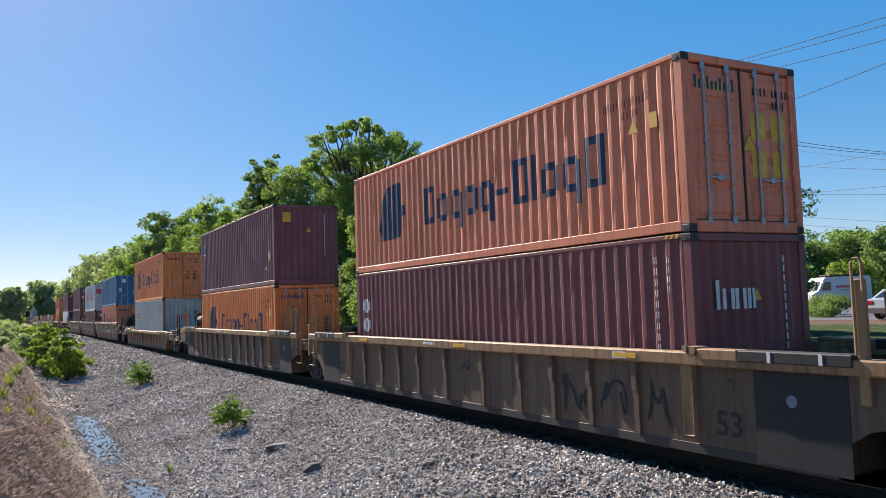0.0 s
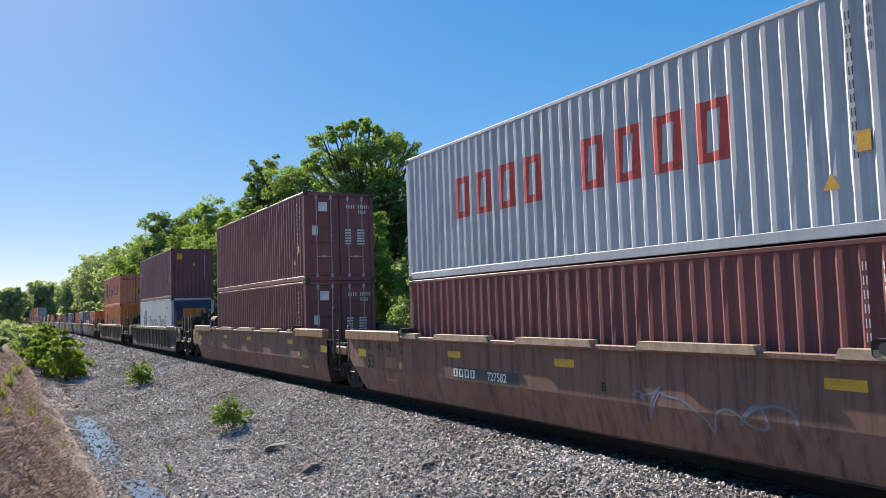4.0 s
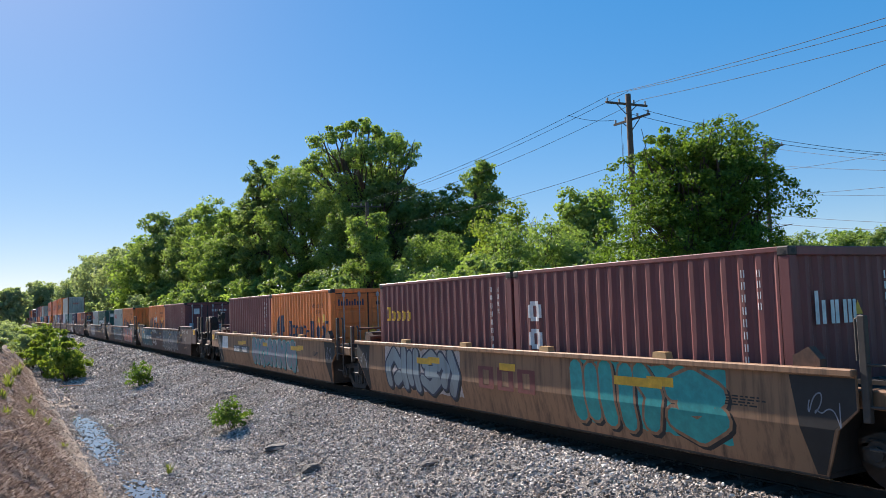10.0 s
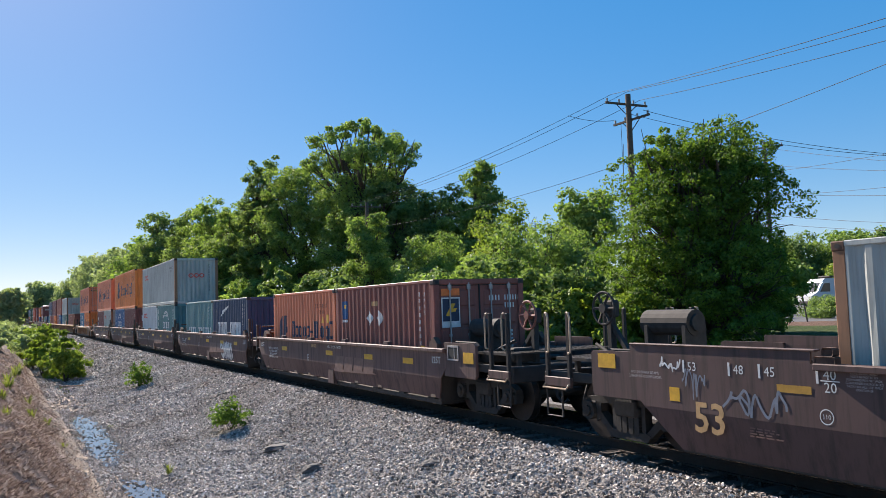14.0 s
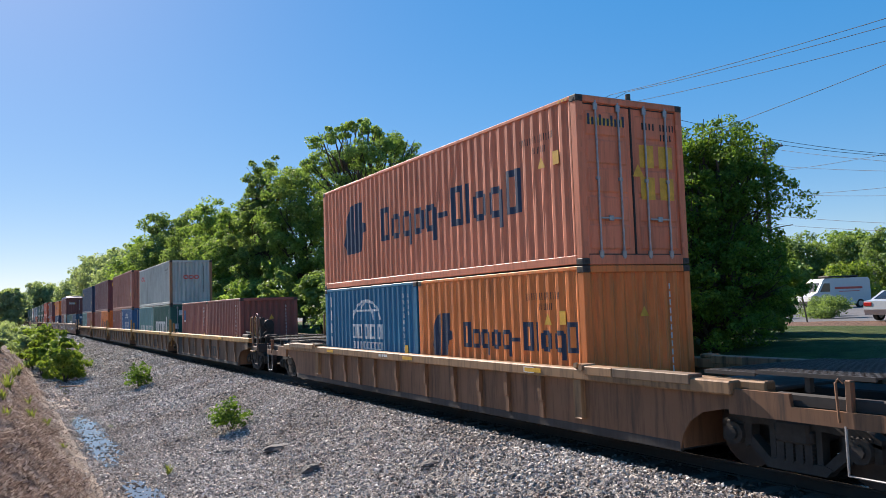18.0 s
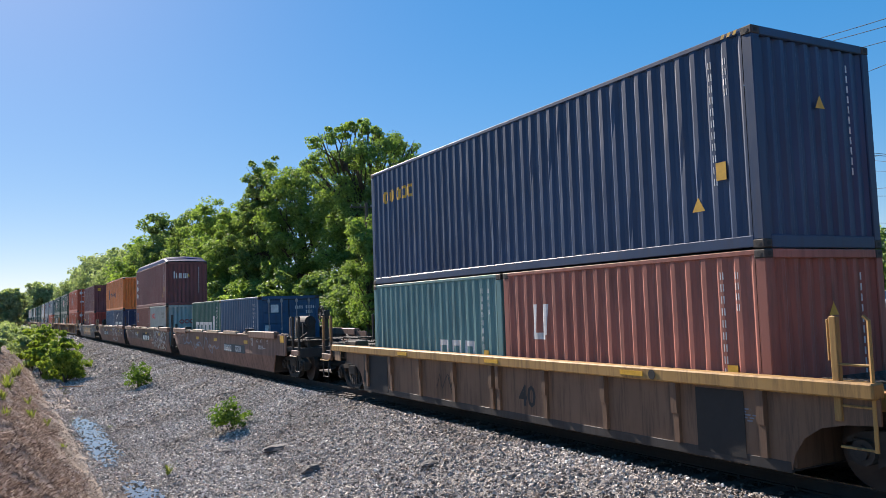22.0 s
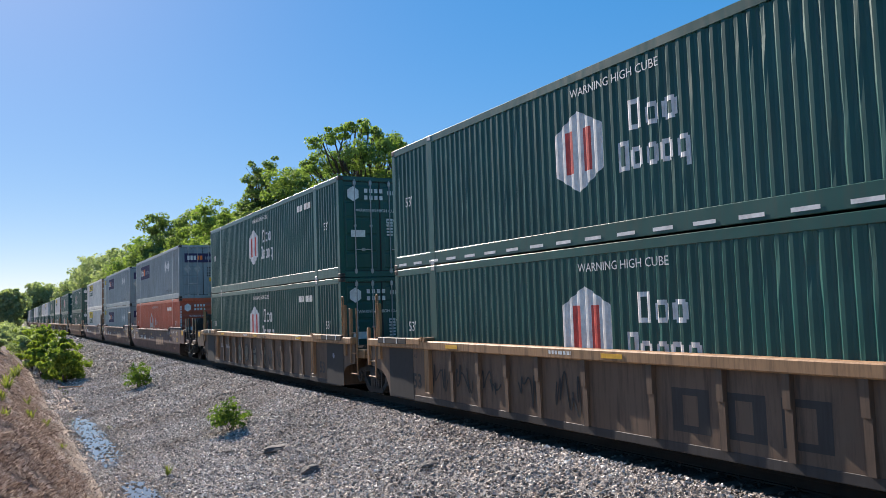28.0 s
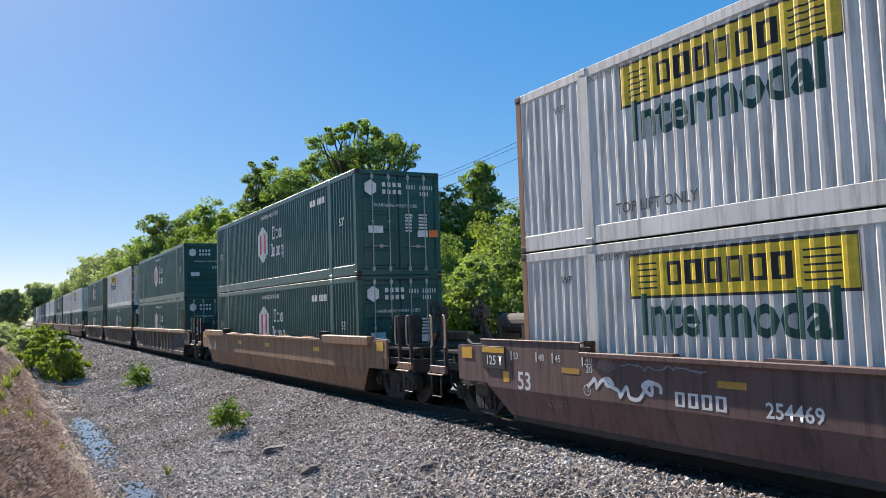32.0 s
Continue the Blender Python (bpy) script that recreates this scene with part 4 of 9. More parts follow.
    if logo in ("hub", "hub_red"):
        part("lettering", glyphs("WARNING HIGH CUBE", .2, M["chalk_mark" if logo == "hub_red" else "white_mark"]), t, at=(.02, -hy + .004, H - .42))
        part("lettering", glyphs("53'", .32, M["white_mark"]), t, at=(7.0, -hy + .004, H * .5))
        part("lettering", glyphs("53'", .32, M["white_mark"]), t, at=(-7.2, -hy + .004, H * .5))
        part("stencil", cached(("hubcode",), "stencil", M["white_mark"], lambda b: [b.box(.13 * i + (.15 if i > 3 else 0), .13 * i + .09 + (.15 if i > 3 else 0), 0, .003, 0, .19) for i in range(9)]), t, "white code bars", at=(4.4, -hy + .002, H - .62))
    if size == "reefer":
        reefer_unit(t, hx, hy, H)
    return t


def end_marks(t, size, colour, end, hx, hy, H):
    """Marks on the leading end."""
    pale = colour in ("gray", "ltgray", "white", "jb", "fedex")
    ink = M["black_mark"] if pale else M["white_mark"]
    x = hx + .006
    if end != "door" and size != "reefer" and size != "53":
        x = hx - .026
        part("stencil", cached(("ecode", size), "stencil", ink, lambda b: [b.box(0, .003, hy - .52, hy - .49, H - .42 - .145 * i, H - .32 - .145 * i) for i in range(11)]), t, "upright row of code bars", at=(x, 0, 0))
        if colour != "gray":
            part("warning_triangle", cached(("etri",), "warning_triangle", M["yellow_mark"], lambda b: b.poly([(0, -.1, 0), (0, .1, 0), (0, 0, .18)])), t, "yellow warning triangle", at=(x, .1, H * .66))
        if colour == "purple":
            part("size_label", cached(("elab",), "size_label", M["yellow_mark"], lambda b: b.box(0, .003, -.15, .15, 0, .34)), t, "yellow size label", at=(x, -.72, H - .62))
        if colour == "maroon":
            part("painted_mark", cached(("etex",), "painted_mark", M["white_mark"], lambda b: [b.box(0, .003, y, y + .07, 0, h) for y, h in ((-.75, .42), (-.62, .3), (-.45, .3), (-.36, .3), (-.2, .3), (-.1, .3))] + [b.box(0, .003, .0, .06, .0, .3)]), t, "white bars", at=(x, 0, H * .62))
        if colour == "gray":
            part("painted_mark", cached(("eoocl",), "painted_mark", M["red_mark"], lambda b: [b.poly([(0, y + q[0] * 1.0, q[1]) for q in r]) for y in (-.3,) for r in ring(0, 0, .15, .13, .06) + ring(.3, 0, .15, .13, .06) + ring(.6, 0, .15, .13, .06)]), t, "red row of rings", at=(x, 0, H * .62))
    if end == "door" and colour == "redbrown":
        x = hx - .020
        part("placard", cached(("demb",), "placard", M["white_mark"], lambda b: b.box(0, .002, -.24, .24, -.34, .34)), t, "white-bordered emblem plate", at=(x, -.78, H - .75))
        part("painted_mark", cached(("demb2",), "painted_mark", M["navy_mark"], lambda b: b.box(0, .003, -.21, .21, -.2, .31)), t, "dark blue square emblem", at=(x + .003, -.78, H - .75))
        part("painted_mark", cached(("demb3",), "painted_mark", M["yellow_mark"], lambda b: (b.poly([(0, -.14, -.08), (0, -.04, -.08), (0, .12, .2), (0, .02, .2)]), b.poly([(0, .0, .0), (0, .12, .02), (0, .16, .1), (0, .04, .08)]))), t, "yellow slanted stripes", at=(x + .008, -.78, H - .75))
        part("placard", cached(("demb4",), "placard", M["orange_mark"], lambda b: b.box(0, .002, -.24, .24, 0, .16)), t, "orange number plate", at=(x, -.78, H - .37))
        part("placard", cached(("demb5",), "placard", M["chalk_mark"], lambda b: b.box(0, .002, -.15, .15, 0, .5)), t, "pale data plate", at=(x, .02, .6))
    if end == "door" and colour == "ltgray" and size != "reefer":
        x = hx - .020
        part("painted_mark", cached(("dred",), "painted_mark", M["red_mark"], lambda b: b.box(0, .003, -.28, .28, -.28, .28)), t, "red square mark", at=(x, -.78, H - .78))
        part("painted_mark", cached(("dnavy",), "painted_mark", M["navy_mark"], lambda b: b.poly([(0, -.17, .17), (0, -.06, -.15), (0, .06, -.15), (0, .17, .17), (0, 0, .04)][::-1])), t, "dark blue shape", at=(x + .006, -.78, H - .78))
        for yy, zz in ((-.12, H - 1.0), (.52, H - 1.05)):
            part("warning_triangle", cached(("dtri",), "warning_triangle", M["yellow_mark"], lambda b: b.poly([(0, -.13, 0), (0, .13, 0), (0, 0, .23)])), t, "yellow warning triangle", at=(x, yy, zz))
        part("size_label", cached(("dlab",), "size_label", M["yellow_mark"], lambda b: b.box(0, .003, -.1, .1, 0, .16)), t, "yellow size label", at=(x, .92, H - 1.9))
    if end == "door" and colour in ("orange", "salmon"):
        x = hx - .020
        part("painted_mark", cached(("dwing",), "painted_mark", M["navy_mark"], lambda b: [b.box(0, .003, q, q + .05, 0, .13 if k % 3 else .19) for k, q in enumerate([-.42 + .085 * j for j in range(10)])]), t, "dark blue bars", at=(x, -.55, H - .5))
        part("warning_triangle", cached(("dtri",), "warning_triangle", M["yellow_mark"], lambda b: b.poly([(0, -.13, 0), (0, .13, 0), (0, 0, .23)])), t, "yellow warning triangle", at=(x, .12, H - 1.35))
    if size == "53":
        if colour in ("hubgreen", "hubred"):
            part("painted_mark", cached(("ehub",), "painted_mark", M["white_mark"], lambda b: b.poly([(0, -.85 + .2 * math.sin(a), .22 * math.cos(a)) for a in [math.pi / 3 * k for k in range(6)][::-1]])), t, "white hexagon", at=(x, 0, H - .5))
            part("painted_mark", cached(("ehub2",), "painted_mark", M["white_mark"], lambda b: [b.box(0, .003, -.5 + .16 * i, -.4 + .16 * i, z, z + .12) for i in range(4) for z in (-.16, .04)]), t, "white bars", at=(x, 0, H - .5))
            part("lettering", glyphs("WARNING HIGH CUBE", .13, M["white_mark"], "end"), t, at=(x, -.1, H - 1.02))
            part("lettering", glyphs("53'", .24, M["white_mark"], "end"), t, at=(x, .3, H - 1.4))
            part("placard", cached(("eplac",), "placard", M["white_mark"], lambda b: b.box(0, .003, -.22, .22, 0, .2)), t, "white weight placard", at=(x, -.72, H - 1.75))
            part("placard", cached(("eplac6",), "placard", M["white_mark"], lambda b: b.box(0, .003, -.16, .16, 0, .18)), t, "white square placard", at=(x, .72, H - 1.85))
            part("placard", cached(("eplac7",), "placard", M["orange_mark"], lambda b: b.box(0, .003, -.14, .14, 0, .2)), t, "orange placard", at=(x, 1.06, H - 1.85))
            if end != "door":
                part("stencil", cached(("ecode53",), "stencil", M["white_mark"], lambda b: [b.box(0, .003, -hy + .05, -hy + .12, H - .5 - .14 * i, H - .4 - .14 * i) for i in range(10)] + [b.box(0, .003, hy - .12, hy - .05, H - .5 - .14 * i, H - .4 - .14 * i) for i in range(10)]), t, "upright code bars", at=(x, 0, 0))
        if colour == "fedex":
            part("painted_mark", cached(("efed",), "painted_mark", M["fedex_mark"], lambda b: b.box(0, .003, -1.0, 1.05, 0, .5)), t, "dark violet panel", at=(x, 0, H - .95))
            part("painted_mark", cached(("efed2",), "painted_mark", M["white_mark"], lambda b: [b.box(0, .003, -.85 + .17 * i, -.73 + .17 * i, .14, .38) for i in range(3)]), t, "white bars", at=(x + .004, 0, H - .95))
            part("painted_mark", cached(("efed3",), "painted_mark", M["orange_mark"], lambda b: [b.box(0, .003, -.33 + .17 * i, -.21 + .17 * i, .14, .38) for i in range(2)]), t, "orange bars", at=(x + .004, 0, H - .95))
            part("painted_mark", cached(("efed4",), "painted_mark", M["gray_mark"], lambda b: [b.box(0, .003, .1 + .1 * i, .16 + .1 * i, .16, .33) for i in range(8)]), t, "grey bars", at=(x + .004, 0, H - .95))
            part("placard", cached(("efed5",), "placard", M["yellow_mark"], lambda b: b.box(0, .003, .3, .85, 0, .22)), t, "faded yellow placard", at=(x, 0, .9))
            for yy in (-.85, -.3):
                part("placard_holder", cached(("edia",), "placard_holder", M["galv"], lambda b: b.poly([(0, 0, -.25), (0, .2, 0), (0, 0, .25), (0, -.2, 0)])), t, "metal diamond placard holder", at=(x, yy, H - 1.3))
        if colour == "jb":
            part("painted_mark", cached(("ejb",), "painted_mark", M["jbyellow"], lambda b: b.box(0, .003, -1.0, 1.05, 0, .36)), t, "yellow panel", at=(x, 0, H - .62))
            part("painted_mark", cached(("ejb2",), "painted_mark", M["black_mark"], lambda b: [b.box(0, .003, -.6 + .22 * i, -.45 + .22 * i, .08, .28) for i in range(6)]), t, "black bars", at=(x + .004, 0, H - .62))


def reefer_unit(t, hx, hy, H):
    """The machinery end of a refrigerated container."""
    part("machinery_frame", MB().box(hx - .3, hx - .02, -hy + .16, hy - .16, 1.05, H - .13, .02).mesh("machinery_frame", M["navy"]), t, "dark blue machinery housing")
    part("machinery_panel", MB().box(hx - .03, hx + .02, -.55, .75, 1.35, 2.3, .02).mesh("machinery_panel", M["orange"]), t, "orange control panel")
    part("machinery_panel", MB().box(hx - .03, hx + .03, .25, .65, 1.6, 2.1, .02).mesh("machinery_panel", M["salmon"]), t, "small orange hatch")
    part("machinery_panel", MB().box(hx - .03, hx + .015, -.95, -.62, 1.4, 1.6, .01).mesh("machinery_panel", M["orange"]), t, "small orange hatch")
    part("fan_recess", MB().box(hx - .5, hx - .25, -.95, .95, .2, 1.0, .01).mesh("fan_recess", M["black"]), t, "dark fan recess")
    for s in (-1, 1):
        part("brace", MB().tube([(hx - .05, s * 1.02, .25), (hx - .05, s * .62, 1.02)], .05, 6).mesh("brace", M["white"]), t, "white diagonal brace")
    part("data_plate", MB().box(hx - .26, hx - .24, .3, .8, .35, .6).mesh("data_plate", M["white_mark"]), t, "white data plate")


# ---- well cars ----
def truck(parent, x):
    """A two-axle truck under a car's end."""
    def frame_outline(b):
        """A cast side frame: arched top, jaws round the bearings, struts, a spring nest."""
        b.prism([(-1.12, .52), (-.9, .58), (-.45, .63), (.45, .63), (.9, .58), (1.12, .52), (1.12, .62), (.95, .70), (.5, .75), (-.5, .75), (-.95, .70), (-1.12, .62)], -.08, .08)
        b.prism([(-.42, .10), (.42, .10), (.50, .20), (.40, .23), (-.40, .23), (-.50, .20)], -.09, .09)
        for s in (-1, 1):
            b.prism([(s * u, v) for u, v in ((.64, .62), (.76, .60), (.76, .30), (.66, .36))], -.08, .08)
            b.prism([(s * u, v) for u, v in ((1.02, .58), (1.12, .56), (1.12, .36), (1.03, .34))], -.08, .08)
            b.prism([(s * u, v) for u, v in ((.40, .12), (.50, .18), (.76, .40), (.74, .52), (.64, .46), (.40, .24))], -.075, .075)
            b.prism([(s * u, v) for u, v in ((.29, .2), (.37, .2), (.37, .64), (.29, .64))], -.07, .07)
            b.disc(s * .89, -.15, .475, .15, .15, 12)
            b.disc(s * .89, -.19, .475, .085, .19, 8)
            b.box(s * .89 - .14, s * .89 + .14, -.1, .1, .59, .63, .01)
        for q in (-.2, -.07, .07, .2):
            for k in range(5):
                b.disc(q, -.10, .25 + .045 * k, .058, .06, 8)
        b.box(-.28, .28, -.12, .12, .47, .61, .02)
    base = part("truck", cached(("bolster",), "truck_bolster", M["cast"], lambda b: (b.box(-.24, .24, -1.15, 1.15, .45, .72, .03), b.tube([(0, 0, .6), (0, 0, .95)], .3, 12))), parent, "dirty black two-axle truck", at=(x, 0, 0))
    for s in (-1, 1):
        part("side_frame", cached(("sf",), "side_frame", M["cast"], frame_outline), base, at=(0, s * 1.0, 0))
        for a in (-.89, .89):
            part("wheel", cached(("wheel",), "wheel", M["wheel"], lambda b: (b.disc(0, -.065, .475, .475, .065, 24), b.disc(0, -.09, .475, .12, .09, 10), b.disc(0, .05, .475, .50, .07, 24))), base, at=(a, s * .755, 0), turn=0 if s < 0 else math.pi)
    for a in (-.89, .89):
        part("axle", cached(("axle",), "axle", M["steel"], lambda b: b.tube([(0, -1.0, .475), (0, 1.0, .475)], .085, 8)), base, at=(a, 0, 0))


def grating(b, x0, x1, y0, y1, z):
    b.box(x0, x1, y0, y0 + .03, z - .05, z)
    b.box(x0, x1, y1 - .03, y1, z - .05, z)
    n = max(3, int((x1 - x0) / .07))
    for i in range(n + 1):
        x = x0 + (x1 - x0) * i / n
        b.poly([(x - .014, y0 + .03, z - .002), (x + .014, y0 + .03, z - .002), (x + .014, y1 - .03, z - .002), (x - .014, y1 - .03, z - .002)])
        b.poly([(x, y0 + .03, z - .03), (x, y1 - .03, z - .03), (x, y1 - .03, z - .003), (x, y0 + .03, z - .003)])
    m = max(2, int((y1 - y0) / .25))
    for i in range(1, m):
        y = y0 + (y1 - y0) * i / m
        b.poly([(x0, y - .008, z - .006), (x1, y - .008, z - .006), (x1, y + .008, z - .006), (x0, y + .008, z - .006)])


def ladder(b, x, y, z0, z1, w=.42, rungs=3):
    b.box(x - .045, x + .045, y - .03, y + .05, z0 + .3, z1, .01)
    b.tube([(x + w, y, z0), (x + w, y, z1 - .05), (x + w - .06, y, z1)], .024, 6)
    b.tube([(x - .08, y, z1 - .5), (x - .08, y, z1 - .04), (x, y, z1)], .014, 6)
    for i in range(rungs):
        z = z0 + .02 + (z1 - z0) * .62 * i / max(rungs - 1, 1)
        b.tube([(x, y, z), (x + w, y, z)], .016, 6)


def brake_wheel(b, x, y, z, r=.28):
    b.tube([(x + r * math.cos(a), y, z + r * math.sin(a)) for a in [2 * math.pi * i / 24 for i in range(25)]], .024, 6, caps=False)
    for i in range(6):
        a = math.pi * i / 3
        b.tube([(x, y, z), (x + r * math.cos(a), y, z + r * math.sin(a))], .024, 5)
    b.tube([(x, y - .04, z), (x, y + .22, z)], .085, 12)


def car_end(t, s, x_low, x_joint, zdeck, body, chord):
    """Fittings over the truck at one end; s is +1 for the leading end."""
    X = lambda a, b: (min(s * a, s * b), max(s * a, s * b))
    end = x_joint - .05
    # bulkhead, centre sill and deck
    part("bulkhead", cached(("bulk", x_low, zdeck, s), "bulkhead", body, lambda b: b.box(*X(x_low - .12, x_low + .02), -1.36, 1.36, .2, zdeck, .02)), t)
    part("centre_sill", cached(("sill", x_low, end, s), "centre_sill", M["car_dark"], lambda b: (b.box(*X(x_low, end), -.34, .34, .86, 1.06, .02), b.box(*X(end - .3, end + .12), -.22, .22, .8, 1.0, .03))), t)
    part("end_deck", cached(("deck", x_low, end, s), "end_deck", M["car_dark"], lambda b: b.box(*X(x_low, end - .15), -1.28, 1.28, 1.06, 1.12, .015)), t)
    for q in (-1, 1):
        part("side_bracket", cached(("brk", x_low, s, q), "side_bracket", chord, lambda b: b.box(*X(end - 1.5, end - .15), q * 1.2 - .1, q * 1.2 + .1, .98, 1.2, .02)), t)
    part("walkway", cached(("gr", x_low, end, s), "walkway", M["steel"], lambda b: grating(b, *X(x_low + .35, end - .35), -1.25, 1.25, 1.30)), t, "open steel grating", kind="stuff")
    # ladders and hand holds
    lx = end - .75
    for q in (-1, 1):
        if zdeck < 1.05 or s in OPEN:
            continue
        part("ladder", cached(("lad", round(lx, 2), s, q), "ladder", chord if chord.name.startswith("chord") else M["steel"], lambda b: ladder(b, *X(lx, lx + .42)[:1], q * 1.42, .55, (2.02 if x_low < 7 else 2.3) if s > 0 else 1.8)), t)


def ribbed_car(hl, hc, joint, zt, body, chord, label, trucks, small=False, far=False):
    """A well car with upright ribs on its sides and a bright top chord."""
    t = thing("well_car", label, "rail car", "well cars of the train")
    B, C = M[body], M[chord]
    yo = 1.40
    lo = .20
    outline = [(-hl, lo), (hl, lo), (hl + .06, .40), (hl + .2, .60), (hl + .42, .74), (hl + .75, .81), (hc, .84), (hc, zt - .14), (-hc, zt - .14), (-hc, .84), (-hl - .75, .81), (-hl - .42, .74), (-hl - .2, .60), (-hl - .06, .40)]
    for q in (-1, 1):
        part("side_panel", cached(("rsp", hl, hc, zt, q), "side_panel", B, lambda b: b.prism(outline, q * yo - .015, q * yo + .015)), t)
        part("top_chord", cached(("rtc", hl, hc, zt, q), "top_chord", C, lambda b: b.box(-hc, hc, q * (yo + .02) - .11, q * (yo + .02) + .11, zt - .18, zt, .02)), t, "worn %s top beam" % ("golden yellow" if "gold" in chord else "tan" if "tan" in chord else "dark"))
        part("bottom_sill", cached(("rbs", hl, q), "bottom_sill", M["car_dark"], lambda b: b.box(-hl, hl, q * (yo - .01) - .03, q * (yo - .01) + .04, lo - .04, lo + .10, .01)), t)
        R = M["rib_dull"] if chord == "chord_dull" else M["rib_tan"] if body == "car_dark" else B
        if body == "car_dark":
            part("sill_plate", cached(("rsl", hl, q), "sill_plate", M["rib_dull"], lambda b: b.box(-hl, hl, q * (yo + .02) - .02, q * (yo + .02) + .02, lo, lo + .2, .008)), t, "dull brown lower sill plate")
        rib = lambda b, x: (b.prism([(x - .055, lo + .1), (x + .055, lo + .1), (x + .055, zt - .17), (x - .055, zt - .17)], q * yo, q * (yo + .07)),
                            b.prism([(x - .055, zt - .6), (x + .055, zt - .6), (x + .055, zt - .17), (x - .055, zt - .17)], q * (yo + .068), q * (yo + .1)))
        at_x = [s * x for s in (-1, 1) for x in ((.12, 1.6, 3.15, 4.66, 6.1) if small else (.75, 2.03, 3.04, 4.03, 5.1))]
        if q < 0 and not far:
            for x in at_x:
                part("rib", cached(("rib", zt, q, small), "rib", R, lambda b: rib(b, 0)), t, at=(x, 0, 0))
        else:
            part("ribs", cached(("ribs", hl, zt, q), "ribs", R, lambda b: [rib(b, x) for x in at_x]), t, kind="stuff")
        if not small:
            for s in (-1, 1):
                # wide post and box at the forty-foot mark
                part("side_post", cached(("spost", zt, q), "side_post", C, lambda b: b.box(-.10, .10, q * yo, q * (yo + .09), lo + .2, zt - .17, .015)), t, at=(s * 6.15, 0, 0))
                part("guide", cached(("guide", zt, q), "guide", C, lambda b: (b.box(-.13, .13, q * (yo - .1), q * (yo + .1), zt, zt + .07, .02), b.disc(.08, q * (yo + .1), zt + .02, .05, q * (yo + .16), 10), b.disc(-.08, q * (yo + .1), zt + .05, .045, q * (yo + .14), 10))), t, at=(s * 6.25, 0, 0))
                part("chord_cap", cached(("ccap", zt, q, hc), "chord_cap", M["black"] if zt > 1.25 else M["rib_tan"], lambda b: b.box(-.78, .78, q * (yo + .02) - .13, q * (yo + .02) + .13, zt - .09, zt + .05, .012)), t, "anti-slip beam cover", at=(s * 7.85, 0, 0))
                part("chord_cap", cached(("ccap2", zt, q, hc), "chord_cap", C, lambda b: b.box(-.33, .33, q * (yo + .02) - .13, q * (yo + .02) + .13, zt - .09, zt + .05, .012)), t, at=(s * 6.73, 0, 0))
                if q < 0:
                    for u in (-.3, .4) if zt > 1.25 else ():
                        part("white_stripe", cached(("wstr", zt), "white_stripe", M["white_mark"], lambda b: b.box(-.025, .025, -.002, .002, 0, .13)), t, at=(s * (7.85 + u), -(yo + .153), zt - .085))
                    if zt < 1.25:
                        continue
                    part("hand_rail", cached(("arail", zt), "hand_rail", C, lambda b: (b.box(-.07, .05, -.05, .03, zt - .5, zt + .88, .012), b.tube([(-.06, -.07, zt + .05), (-.06, -.07, zt + 1.06), (-.03, -.07, zt + 1.1), (.03, -.07, zt + 1.1), (.06, -.07, zt + 1.06), (.06, -.07, zt + .75)], .018, 6))), t, "tall tan grab iron", at=(s * 8.72, -yo - .03, 0))
        if q < 0:
            for i in range(3):
                part("reflector", cached(("refl", zt), "reflector", M["yellow_mark"], lambda b: b.box(-.24, .24, -.004, .004, -.035, .035)), t, "yellow reflective strip", at=(-hl * .6 + i * hl * .6, -(yo + .135), zt - .09))
    part("well_floor", cached(("rfl", hl), "well_floor", M["car_dark"], lambda b: (b.box(-hl, hl, -1.36, 1.36, lo - .02, lo + .08), [b.box(x - .15, x + .15, -1.36, 1.36, lo + .08, FLOOR - .005) for x in [-hl + .5 + (2 * hl - 1) * i / 8 for i in range(9)]])), t)
    for s in (-1, 1):
        car_end(t, s, hl, joint, zt - .25, B, C)
    for x in trucks:
        truck(t, x)
    return t


